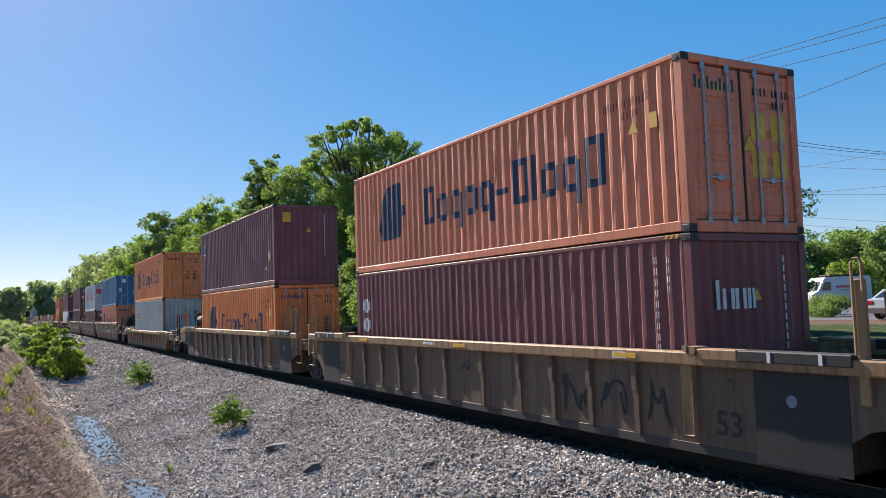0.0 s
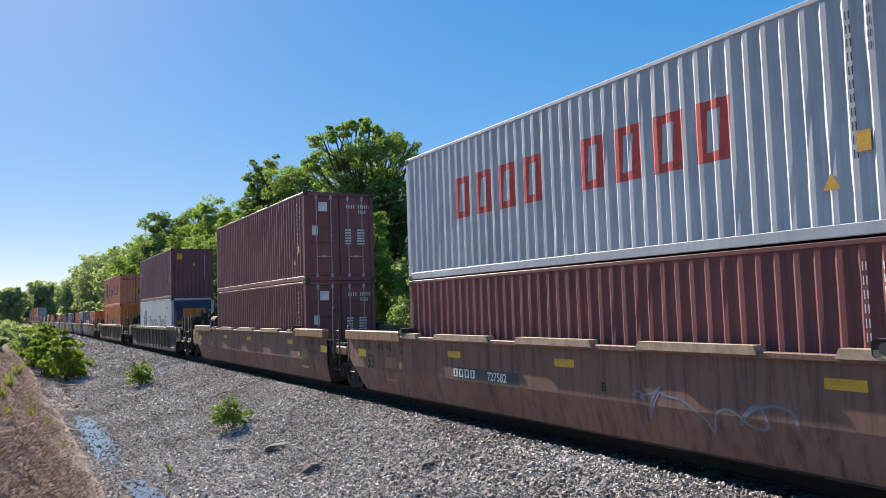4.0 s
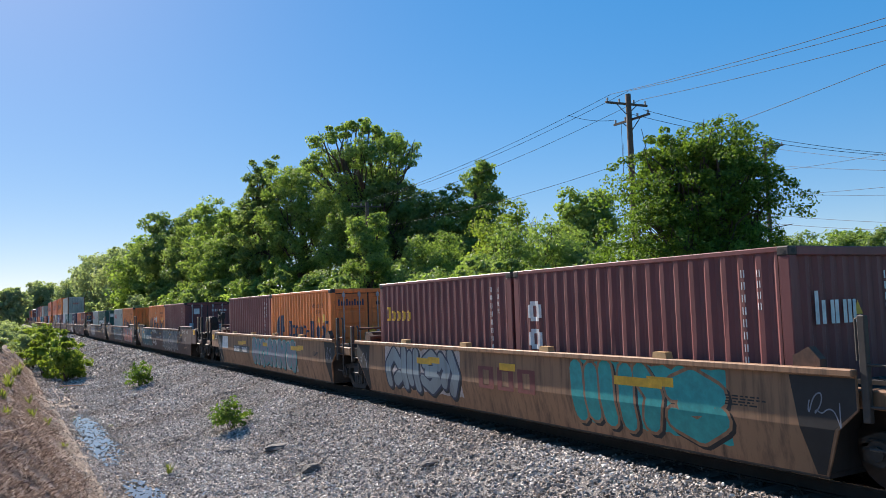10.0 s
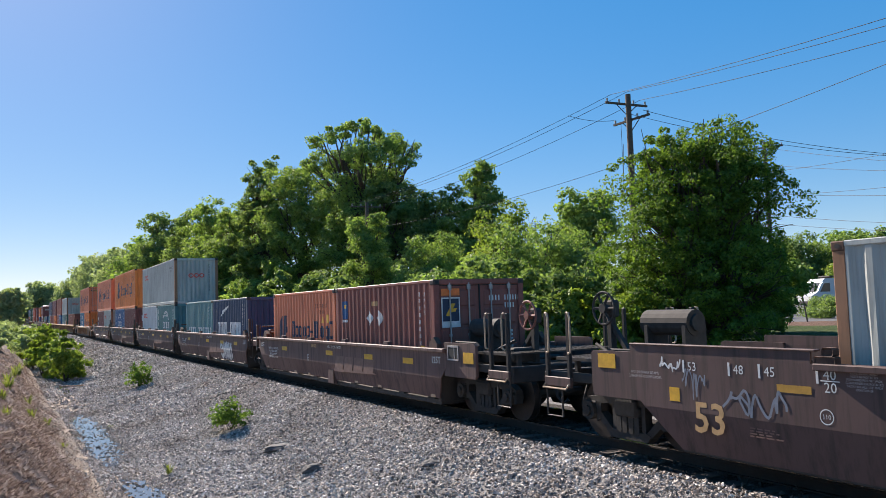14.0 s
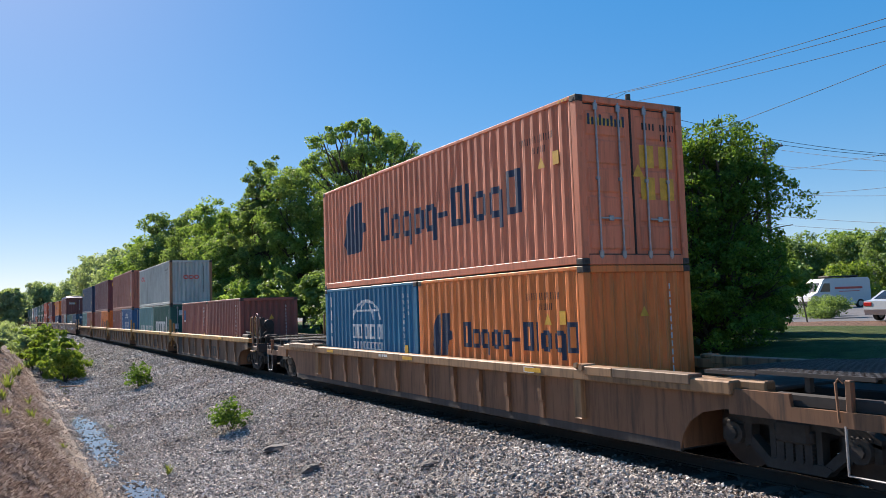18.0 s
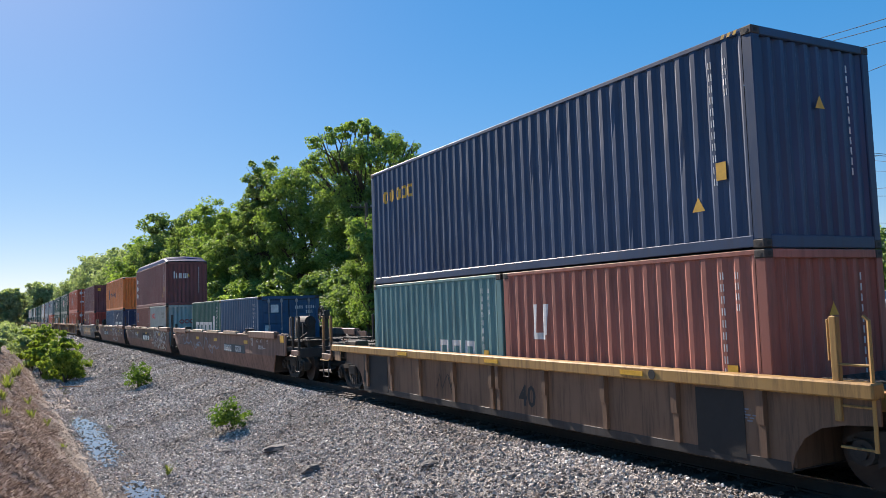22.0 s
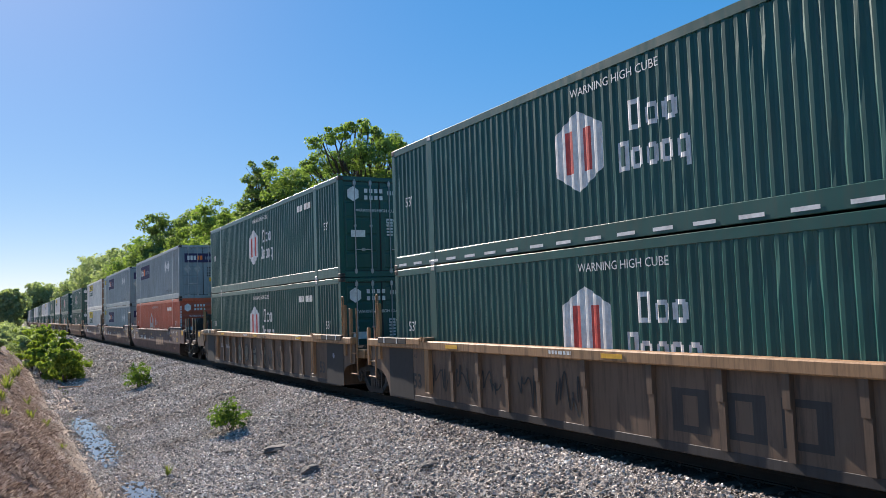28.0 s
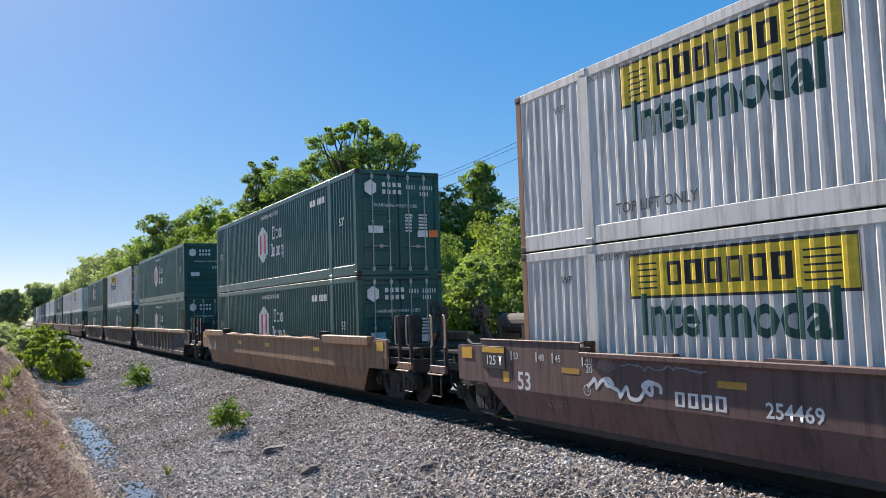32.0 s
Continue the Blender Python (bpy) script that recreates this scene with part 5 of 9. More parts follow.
def smooth_car(hl, hc, joint, zt, raise_from, body, label, trucks, five=False, piping=False, chord="", guards=True, clips=False, square=False):
    """A well car with smooth plate sides that fold inwards at the bottom."""
    t = thing("well_car", label, "rail car", "well cars of the train")
    B = M[body]
    plated = bool(raise_from) and body in ("car_umber", "car_bnsf")
    yo, zc, lo = 1.47, .74, .29 if clips or piping else .25 if body == "car_bnsf" else .18
    yb = 1.36 + (lo - .17) * .2175
    # the leading end of an inner unit is cut square over the shared truck
    hr, lr, cut = (8.57, 8.57, 0) if square else (hc, hl, .25)
    up = [(-hc + .25, zc), (hr - cut, zc), (hr, .98), (hr, zt), (-hc, zt), (-hc, .98)]
    for q in (-1, 1):
        part("side_panel", cached(("ssp", hc, hr, zt, q), "side_panel", B, lambda b: b.prism(up, q * yo - .015, q * yo + .015)), t)

        def skirt(b):
            o = [(-hl, lo, yb), (lr, lo, yb), (hr - cut, zc, yo + .014), (-hc + .25, zc, yo + .014)]
            i = [(x, z, y - .03) for x, z, y in o]
            b.poly([(x, q * y, z) for x, z, y in o])
            b.poly([(x, q * y, z) for x, z, y in i[::-1]])
            for k in range(4):
                j = (k + 1) % 4
                b.poly([(o[j][0], q * o[j][2], o[j][1]), (o[k][0], q * o[k][2], o[k][1]), (i[k][0], q * i[k][2], i[k][1]), (i[j][0], q * i[j][2], i[j][1])])
        part("side_skirt", cached(("ssk", hc, hl, hr, lo, zt, q), "side_skirt", B, skirt), t)
        part("top_chord", cached(("stc", hc, hr, zt, q, plated), "top_chord", B, lambda b: b.box(-6.2 if plated else -hc, 6.2 if plated else hr, q * yo - .09, q * yo + .03, zt - .07, zt + .012, .012)), t)
        if plated:
            for s in (-1, 1):
                far = hc if s < 0 else hr
                part("end_plate", cached(("sep", hc, hr, zt, q, s), "end_plate", B, lambda b: b.prism([(s * 6.28, zt - .04), (s * far, zt - .04), (s * far, 1.615), (s * 6.26, 1.615)][::s], q * yo - .014, q * yo + .014)), t)
                if q > 0:
                    continue
                part("end_flange", cached(("sef", hc, hr, q, s), "end_flange", B, lambda b: b.box(*sorted((s * 6.2, s * far)), q * yo - .03, q * yo + .09, 1.61, 1.635, .008)), t)
                part("guide", cached(("sbracket", zt, q), "guide", M["rusty"], lambda b: (b.box(-.13, .13, q * (yo - .03), q * (yo + .06), zt - .03, zt + .09, .012), b.box(-.05, .09, q * (yo - .06), q * (yo + .02), zt + .09, zt + .19, .02))), t, at=(s * 6.05, 0, 0))
        elif raise_from:
            for s in (-1, 1):
                a, c = sorted((s * raise_from, s * (hc if s < 0 else hr)))
                part("end_chord", cached(("sec", hc, hr, zt, q, s, raise_from), "end_chord", M[chord or body], lambda b: b.box(a, c, q * (yo + .01) - .12, q * (yo + .01) + .09, zt - .12, zt + .12, .02)), t)
                part("guide", cached(("sguide", zt, q), "guide", M["steel"], lambda b: (b.box(-.16, .16, q * (yo - .1), q * (yo + .1), zt, zt + .2, .03), b.disc(0, q * (yo + .09), zt + .1, .07, q * (yo + .15), 10))), t, at=(s * (raise_from - .15), 0, 0))
        if raise_from and q < 0 and (chord or not guards):
            for x, half in ((-5.5, .4), (-3.17, 1.1), (-.07, 1.07), (3.08, 1.07), (5.6, .4)):
                part("edge_guard", cached(("plate", zt, half), "edge_guard", M["guard"], lambda b: (b.prism([(-half, zt - .03), (half, zt - .03), (half - .05, zt + .085), (-half + .05, zt + .085)], -yo - .12, -yo + .06))), t, "tan steel edge plate", at=(x, 0, 0))
        for i in range((5 if not five else 4) if q < 0 and guards and not chord and body != "car_umber" else 0):
            x = (i - 2) * raise_from * .38 if raise_from else (i - 1.5) * hl * .42
            part("edge_guard", cached(("lug", zt, q, five, body), "edge_guard", M["tan_mark"] if body in ("car_tan", "car_brown") else B, lambda b: b.prism([(-.42, zt - .02), (.42, zt - .02), (.36, zt + .05), (-.36, zt + .05)] if not five else [(-.14, zt), (.14, zt), (.12, zt + .1), (-.12, zt + .1)], q * (yo - .06), q * (yo + .07))), t, at=(x, 0, 0))
        if five:
            for s in (-1, 1):
                part("guide", cached(("fguide", zt, q, s), "guide", M["rusty"], lambda b: b.prism([(s * -.16, zt), (s * .2, zt), (s * .2, zt + .1), (s * .06, zt + .24), (s * -.16, zt + .13)], q * (yo - .14), q * (yo - .02))), t, at=(s * (hl - .15), 0, 0))
        if q < 0 and not plated:
            for i, x in enumerate((-hl * .62, hl * .02, hl * .45, hl * .8) if clips or piping else (-hl * .42, hl * .02, hl * .62)):
                part("reflector", cached(("srefl",), "reflector", M["yellow_mark"], lambda b: b.box(-.26, .26, -.004, .004, -.065, .065)), t, "yellow reflective patch", at=(x, -(yo + .019), zt - .32))
        if clips and q < 0:
            for x in (-hl + .3, -3.2, -1.9, 1.9, 3.4, hl - .3):
                part("sill_clip", cached(("sclip",), "sill_clip", M["guard"], lambda b: b.box(-.11, .11, -.03, .03, -.05, .05, .008)), t, "small worn steel clip", at=(x, -1.37, lo + .05))
            part("jack_plate", cached(("jplate",), "jack_plate", B, lambda b: b.prism([(-.21, -.2), (.21, -.2), (.21, .18), (-.21, .18)], -.05, .05)), t, at=(.15, -1.41, .38))
        if piping and q < 0:
            part("brake_pipe", cached(("pipe", hl, hc), "brake_pipe", B, lambda b: b.tube([(-hc, -yo - .05, 1.1), (-hc + .3, -yo - .05, .95), (-hl + .35, -yo - .02, .42), (-hl + .8, -yo - .01, .36), (hl - .8, -yo - .01, .36), (hl - .35, -yo - .02, .42), (hc - .3, -yo - .05, .95), (hc, -yo - .05, 1.1)], .025, 6)), t)
            part("brake_pipe", cached(("pipe2", hl, hc), "brake_pipe", B, lambda b: b.tube([(-hl + .5, -yo - .01, .46), (hl - .5, -yo - .01, .46)], .018, 6)), t)
            for x, w in ((-hl + .7, .1), (-3.06, .88), (.08, .88), (3.2, .9), (hl - .7, .1)):
                part("pipe_cover", cached(("cover", w), "pipe_cover", B, lambda b: b.prism([(-w, -.04), (w, -.04), (w, .10), (-w, .10)], -.09, .06)), t, at=(x, -yo + .01, .42))
                if w > .5:
                    part("cover_top", cached(("ctop",), "cover_top", M["galv"], lambda b: b.prism([(-.9, 0), (.9, 0), (.86, .03), (-.86, .03)], -.1, .06)), t, "pale worn cover top", at=(x, -yo + .01, .522))
    part("well_floor", cached(("sfl", hl), "well_floor", M["car_dark"], lambda b: (b.box(-hl, hl, -1.34, 1.34, lo - .03, lo + .06), [b.box(x - .15, x + .15, -1.34, 1.34, lo + .06, FLOOR - .005) for x in [-hl + .5 + (2 * hl - 1) * i / 8 for i in range(9)]])), t)
    if plated and square:
        # a tall ladder stands at the square end, so the joint needs no other
        OPEN.append(1)
        top = 2.6 if body == "car_bnsf" else 2.25
        q = -1
        lad = part("ladder", cached(("lad_sq", q, top), "ladder", M["steel"], lambda b: (b.box(8.58, 8.65, q * 1.43 - .03, q * 1.43 + .03, .6, top - .05, .01), b.box(9.25, 9.32, q * 1.43 - .03, q * 1.43 + .03, .42, top, .01))), t)
        for z in (.42, .86, 1.30, 1.68) if not FAR[0] else ():
            part("rung", cached(("rung_sq", q), "rung", M["galv"], lambda b: b.tube([(8.6, q * 1.45, 0), (9.3, q * 1.45, 0)], .016, 6)), lad, at=(0, 0, z))
        for x in (8.66, 9.2) if not FAR[0] else ():
            part("grab_iron", cached(("grab_sq", q, top), "grab_iron", M["guard"], lambda b: b.tube([(0, q * 1.43, top - .9), (.05, q * 1.5, top - .88), (.05, q * 1.5, top - .02), (0, q * 1.43, top + .02)], .017, 6)), lad, "worn tan grab iron", at=(x, 0, 0))
    for s in (-1, 1):
        car_end(t, s, hl, joint, zt - .2, M["car_dark"], B)
        if five and s < 0:
            part("brake_box", cached(("bbox", hl), "brake_box", M["rusty"], lambda b: (b.box(-joint + .12, -joint + .55, -.95, .9, 1.32, 1.62, .03), b.box(-joint + .7, -joint + 1.05, -.6, .1, 1.32, 1.75, .04), b.tube([(-joint + .9, -1.1, 1.5), (-joint + .9, 1.0, 1.5)], .05, 8),
                 b.tube([(-joint + .3, -1.2, 1.72), (-joint + .3, 1.1, 1.72)], .03, 6), b.tube([(-joint + .55, -.9, 1.4), (-joint + 1.3, -1.2, 1.55)], .03, 6))), t, "rusty brake gear on the end platform")
    for x in trucks:
        truck(t, x)
    return t


def scrawl(t, seed, x0, x1, z0, z1, y, mat, weight, n, label):
    """Spray paint strokes: thin rigid ribbons on the side."""
    r = random.Random(seed)
    b = MB()
    w = (x1 - x0) / n
    zm, hz = (z0 + z1) / 2, (z1 - z0) / 2
    path, ph = [], r.uniform(0, 6)
    for j in range(22 * n + 1):
        u = j / 22
        tall = .45 + .65 * noise.noise((u * 1.3, seed * 1.7, 2))
        lead = w * (u + .30 * math.sin(2.9 * u + ph) + .20 * math.cos(6.6 * u + ph) + .5 * noise.noise((u * 2.1, seed, 8)))
        tri = 2 / math.pi * math.asin(.97 * math.sin(9.1 * u + ph))
        path.append((min(x1, max(x0, x0 + lead)), zm + hz * min(1, max(-1, tall * tri + .25 * math.sin(2.1 * u) + .95 * noise.noise((u * 2.7, seed, 5))))))
    for j, (a, c) in enumerate(zip(path, path[1:])):
        e = .00002 * j % .0008
        dx, dz = c[0] - a[0], c[1] - a[1]
        ln = math.hypot(dx, dz) or 1
        ox, oz = -dz / ln * weight / 2, dx / ln * weight / 2
        ex, ez = dx / ln * weight * .3, dz / ln * weight * .3
        b.poly([(a[0] - ox - ex, y(a[1] - oz) - e, a[1] - oz - ez), (c[0] - ox + ex, y(c[1] - oz) - e, c[1] - oz + ez), (c[0] + ox + ex, y(c[1] + oz) - e, c[1] + oz + ez), (a[0] + ox - ex, y(a[1] + oz) - e, a[1] + oz - ez)])
    return part("graffiti", b.mesh("graffiti", M[mat]), t, label)


def stroke(b, path, weight, y):
    """A rounded spray line along (x, z) points."""
    for j, (a, c) in enumerate(zip(path, path[1:])):
        dx, dz = c[0] - a[0], c[1] - a[1]
        ln = math.hypot(dx, dz) or 1
        ox, oz, ex, ez = -dz / ln * weight / 2, dx / ln * weight / 2, dx / ln * weight * .3, dz / ln * weight * .3
        e = y - .0001 * (j % 30)
        b.poly([(a[0] - ox - ex, e, a[1] - oz - ez), (c[0] - ox + ex, e, c[1] - oz + ez), (c[0] + ox + ex, e, c[1] + oz + ez), (a[0] + ox - ex, e, a[1] + oz - ez)])


def arc(cx, cz, rx, rz, a0=0, a1=360, n=22):
    return [(cx + rx * math.cos(radians(a0 + (a1 - a0) * i / n)), cz + rz * math.sin(radians(a0 + (a1 - a0) * i / n))) for i in range(n + 1)]


def spray_forms(t, y):
    """Outlined grey forms sprayed between the ribs of a car."""
    horned = [(.32, .80), (.42, 1.0), (.40, 1.12), (.50, 1.04), (.58, 1.08), (.60, .98), (.74, 1.08), (.92, 1.06), (1.02, .93), (1.0, .78), (.86, .70), (.98, .45), (1.02, .30), (.84, .40), (.74, .30), (.70, .40), (.50, .50), (.52, .74)]
    cup = [(-.82, 1.06), (-.66, .92), (-.42, .90), (-.26, 1.06), (-.22, .80), (-.36, .76), (-.74, .76)]
    oval, ball = arc(-1.59, .76, .27, .31), arc(-.40, .56, .21, .19)
    left = [(-2.85, .95), (-2.6, 1.08), (-2.35, .9), (-2.5, .72), (-2.3, .5), (-2.55, .35), (-2.8, .5), (-2.7, .7)]
    for k, form in enumerate((horned, cup, oval, ball, left)):
        b = MB()
        b.poly([(x, y, z) for x, z in form])
        part("graffiti", b.mesh("graffiti", M["dull_spray"]), t, "dull grey sprayed form")
        b = MB()
        stroke(b, form + form[:1], .045, y - .003)
        if k == 0:
            stroke(b, [(.66, .92), (.68, .6), (.72, .42), (.76, .62), (.72, .9), (.66, .92)], .035, y - .008)
        if k == 2:
            for p in ([(-1.70, .92), (-1.68, .72)], [(-1.50, .93), (-1.50, .75)], arc(-1.59, .74, .17, .19, 200, 340)):
                stroke(b, p, .035, y - .008)
        part("graffiti", b.mesh("graffiti", M["black_mark"]), t, "black sprayed outline")
    b = MB()
    stroke(b, [(1.28, .72), (1.45, .5), (1.62, .32), (1.56, .6), (1.75, .66), (1.68, .45), (1.85, .3), (1.98, .62)], .055, y - .003)
    stroke(b, [(2.4, .95), (2.5, .5), (2.7, .4), (2.95, .7), (2.8, 1.0), (2.6, .8), (2.95, .45)], .05, y - .003)
    part("graffiti", b.mesh("graffiti", M["black_mark"]), t, "black spray-painted tag")
    b = MB()
    stroke(b, [(1.55, .96), (1.72, .9), (1.8, .78), (1.66, .72)], .04, y - .010)
    part("graffiti", b.mesh("graffiti", M["navy_mark"]), t, "small blue spray line")


def smooth_face(z):
    """y of the smooth car's near face at height z."""
    return -1.4858 if z >= .74 else -(1.4858 - (0.74 - z) / .57 * .124)


def folded(polys, lift, y=smooth_face):
    """Painted shapes in (x, z) on a car side that folds inwards at its waist."""
    b = MB()
    for j, poly in enumerate(polys):
        up = lift + .000008 * (j % 80)
        for lo, hi in ((-9, .74), (.74, 9)):
            sw = clip_x([(q[1], q[0]) for q in poly], lo, hi)
            if sw:
                b.poly([(x, y(max(lo + 1e-5, min(hi - 1e-5, z))) - up, z) for z, x in sw])
    return b


FORMS = ([[(0, 0), (.1, 1)], [(.45, .1), (.55, .9)], [(.9, 0), (1, 1)]], [[(0, .1), (.3, 1), (.65, .1), (1, .95)]], [[(.05, 0), (.05, .55), (.5, .95), (.95, .6)], [(.6, .1), (.95, .25)]],
         [[(0, .9), (.4, .6), (.1, .2)], [(.6, 1), (.95, .5), (.55, 0)]], [[(0, .2), (.5, 0), (1, .25)], [(.05, .75), (.5, .95), (1, .7)], [(.3, .48), (.75, .5)]], [[(.1, 0), (.2, 1)], [(.7, .05), (.9, .55), (.6, 1)]])


def piece(t, seed, x0, x1, z0, z1, fill, edge, n, y=smooth_face, label="large spray-painted piece", back=""):
    """A big spray-painted piece: fat leaning shapes with a bright edge, drawn as plain forms."""
    r = random.Random(seed)
    w = (x1 - x0) / n
    wide = min(w * .2, .205)
    slim = wide - min(.05, wide * .3)
    big, mid, shade = [], [], []

    def blob(path, k, dx=0.0, dz=0.0):
        out = []
        for (u0, v0), (u1, v1) in zip(path, path[1:]):
            ln = math.hypot(u1 - u0, v1 - v0) or 1
            ox, oz = -(v1 - v0) / ln * k, (u1 - u0) / ln * k
            out.append([(u0 - ox + dx, v0 - oz + dz), (u1 - ox + dx, v1 - oz + dz), (u1 + ox + dx, v1 + oz + dz), (u0 + ox + dx, v0 + oz + dz)])
        for u, v in path:
            out.append([(u + dx + k * math.cos(6.283 * j / 10), v + dz + k * math.sin(6.283 * j / 10)) for j in range(10)])
        return out
    if back:
        m, h = 40, (z1 - z0) / 2
        rim = [(x0 + (x1 - x0) * i / m, z0 + h + q * h * (.86 + .14 * noise.noise((i * .45, q * 3.0, seed)))) for q in (-1, 1) for i in (range(m + 1) if q < 0 else range(m, -1, -1))]
        strips = [[rim[i], rim[i + 1], rim[2 * m - i], rim[2 * m + 1 - i]] for i in range(m)]
        part("graffiti", folded(strips, .0003, y).mesh("graffiti", M[back]), t, "sprayed ground of the piece")
    for k in range(n):
        a, lean = x0 + k * w + .12 * w, r.uniform(-.12, .2)
        for form in r.choice(FORMS):
            path = [(a + w * (.76 * u + lean * v), z0 + wide + (z1 - z0 - 2 * wide) * v + r.uniform(-.02, .02)) for u, v in form]
            shade += blob(path, wide, .05, -.04)
            big += blob(path, wide)
            mid += blob(path, slim)
    for polys, lift, mt in ((shade, .0006, "black_mark"), (big, .0014, edge), (mid, .0022, fill)):
        part("graffiti", folded(polys, lift, y).mesh("graffiti", M[mt]), t, label)


def lines_of_bars(t, x, y, z, rows, width, mat, seed, h=.02):
    """Small print as plain bars."""
    r = random.Random(seed)
    b = MB()
    for i in range(rows):
        q = 0.0
        w = width * r.uniform(.6, 1)
        while q < w:
            k = r.uniform(.04, .13)
            b.box(x + q, x + min(q + k, w), hug(y) - .0005, hug(y), z - i * h * 1.8, z - i * h * 1.8 + h)
            q += k + .03
    part("stencil", b.mesh("stencil", M[mat]), t, "lines of small print as bars")


def hug(y):
    """Paint lies thin on the steel behind it: panel, side plate, post or beam."""
    for face in (-1.415, -1.4858, -1.49, -1.53):
        if face - .03 <= y <= face:
            return face - .001 - (face - y) * .06
    return y


def word(t, text, size, mat, x, y, z, bold=False):
    return part("lettering", glyphs(text, size, M[mat], bold=bold), t, at=(x, hug(y), z))


# ---- plants ----
def leaves(rng, pos, out, size, droop=0.25):
    """Leaf blades, two triangles each folded along the midrib, at pos with their faces turned roughly to out."""
    n = len(pos)
    nrm = out + rng.normal(size=(n, 3)) * .75 + np.array([0, 0, .35])
    nrm /= np.linalg.norm(nrm, axis=1)[:, None] + 1e-9
    a = rng.normal(size=(n, 3))
    a -= nrm * (a * nrm).sum(1)[:, None]
    a /= np.linalg.norm(a, axis=1)[:, None] + 1e-9
    b = np.cross(nrm, a)
    s = (size * rng.uniform(.6, 1.35, n))[:, None]
    v = np.stack([pos - a * s * .5, pos + b * s * .3 + nrm * s * .06, pos + a * s * .5 - nrm * s * droop * .4, pos - b * s * .3 + nrm * s * .06], 1)
    f = np.arange(4 * n).reshape(n, 4)
    return v.reshape(-1, 3), f


def crown_points(rng, lobes, n, spread=.2, bunch=42):
    """Leaf places: sprays of leaves scattered over ellipsoid lobes (centre, radii), denser towards their skins."""
    m = max(10, n // bunch)
    vol = np.array([r[0] * r[1] * r[2] for _, r in lobes]) ** .67
    pick = rng.choice(len(lobes), m, p=vol / vol.sum())
    d = rng.normal(size=(m, 3))
    d /= np.linalg.norm(d, axis=1)[:, None]
    rad = .42 + .58 * rng.random(m) ** .5
    c = np.array([l[0] for l in lobes])[pick] + d * np.array([l[1] for l in lobes])[pick] * rad[:, None]
    sig = spread * np.array([l[1][0] for l in lobes])[pick] * rng.uniform(.6, 1.3, m)
    own = rng.choice(m, n)
    off = rng.normal(size=(n, 3))
    off *= (np.minimum(1.0, 1.5 / np.linalg.norm(off, axis=1)))[:, None]
    pos = c[own] + off * sig[own][:, None] * np.array([1.1, 1.1, .7])
    out = d[own] * .6 + off * .5 + np.array([0, 0, .25])
    return pos, out


def limb(b, rng, p, q, r0, r1, bends=4, wob=.12):
    p, q = Vector(p), Vector(q)
    ln = (q - p).length
    pts = [p.lerp(q, i / bends) + (Vector(rng.normal(size=3)) * ln * wob * .4 if 0 < i < bends else Vector((0, 0, 0))) for i in range(bends + 1)]
    b.tube(pts, r0, 5 if r0 < .1 else 8, r1)


def tree(x, y, top, half, low, mat, n, leaf, seed, label, lobes=11, name="tree", trunk=None, open_top=False, lump=.66, spread=.24, bunch=85, widest=.5):
    """A broadleaf tree: tapered trunk, limbs, and a crown of single leaves in uneven lobes."""
    rng = np.random.default_rng(seed)
    z0 = ground_z(x, y)
    t = thing(name, label, "tree" if name == "tree" else name, "trees beyond the track" if name == "tree" else "", at=(x, y, z0 - .05))
    H = top - z0
    lo = low - z0
    cz, rz = lo + (H - lo) * widest, (H - lo) / 2
    L = []
    lobes = int(lobes * 1.5 / lump)
    for i in range(lobes):
        u = (i + .5) / lobes
        z = lo + (H - lo) * (.10 + .80 * u) + rng.normal() * .03 * rz
        prof = math.sqrt(max(.05, 1 - ((z - cz) / ((H - cz) if z > cz else (cz - lo) * 1.15)) ** 2))
        a = 2.4 * i + rng.uniform(0, 1)
        rr = half * rng.uniform(.44, .62) * (.55 + .5 * prof) * lump
        q = half * prof * rng.uniform(.35, .95 - .45 * lump)
        L.append(((q * math.cos(a), q * math.sin(a), z), (rr, rr, rr * rng.uniform(.7, 1.0))))
    if open_top:
        L = [(c, r) for c, r in L if c[2] < lo + (H - lo) * .66]
        for i in range(22):
            a = 2.4 * i + rng.uniform(-.4, .4)
            q = half * .98 * math.sqrt((i + .5) / 22)
            k = half * rng.uniform(.17, .28)
            L.append(((q * math.cos(a), q * math.sin(a), H - k - (.03 + .17 * (q / half) ** 2 + rng.uniform(0, .13)) * (H - lo)), (k, k, k * .72)))
    if n < 20000:
        spread, bunch = .32, max(24, n // 350)
    pos, out = crown_points(rng, L, n, spread, bunch)
    v, f = leaves(rng, pos, out, leaf)
    part("crown", np_mesh("crown", v, f, M[mat]), t)
    b = MB()
    tr = trunk or max(.1, H * .018)
    limb(b, rng, (0, 0, 0), (0, 0, lo + (H - lo) * .55), tr, tr * .45, 5, .04)
    part("trunk", b.mesh("trunk", M["bark"]), t)
    b = MB()
    for i, (c, r) in enumerate(L):
        zb = lo * .8 + (c[2] - lo) * .45
        limb(b, rng, (0, 0, max(.3, zb)), c, tr * .42, tr * .08)
        for k in range(3):
            e = Vector(c) + Vector(rng.normal(size=3)).normalized() * r[0] * .8
            limb(b, rng, Vector((0, 0, max(.3, zb))).lerp(Vector(c), .6), e, tr * .15, tr * .04, 3)
    part("branching", b.mesh("branching", M["bark"]), t)
    return t


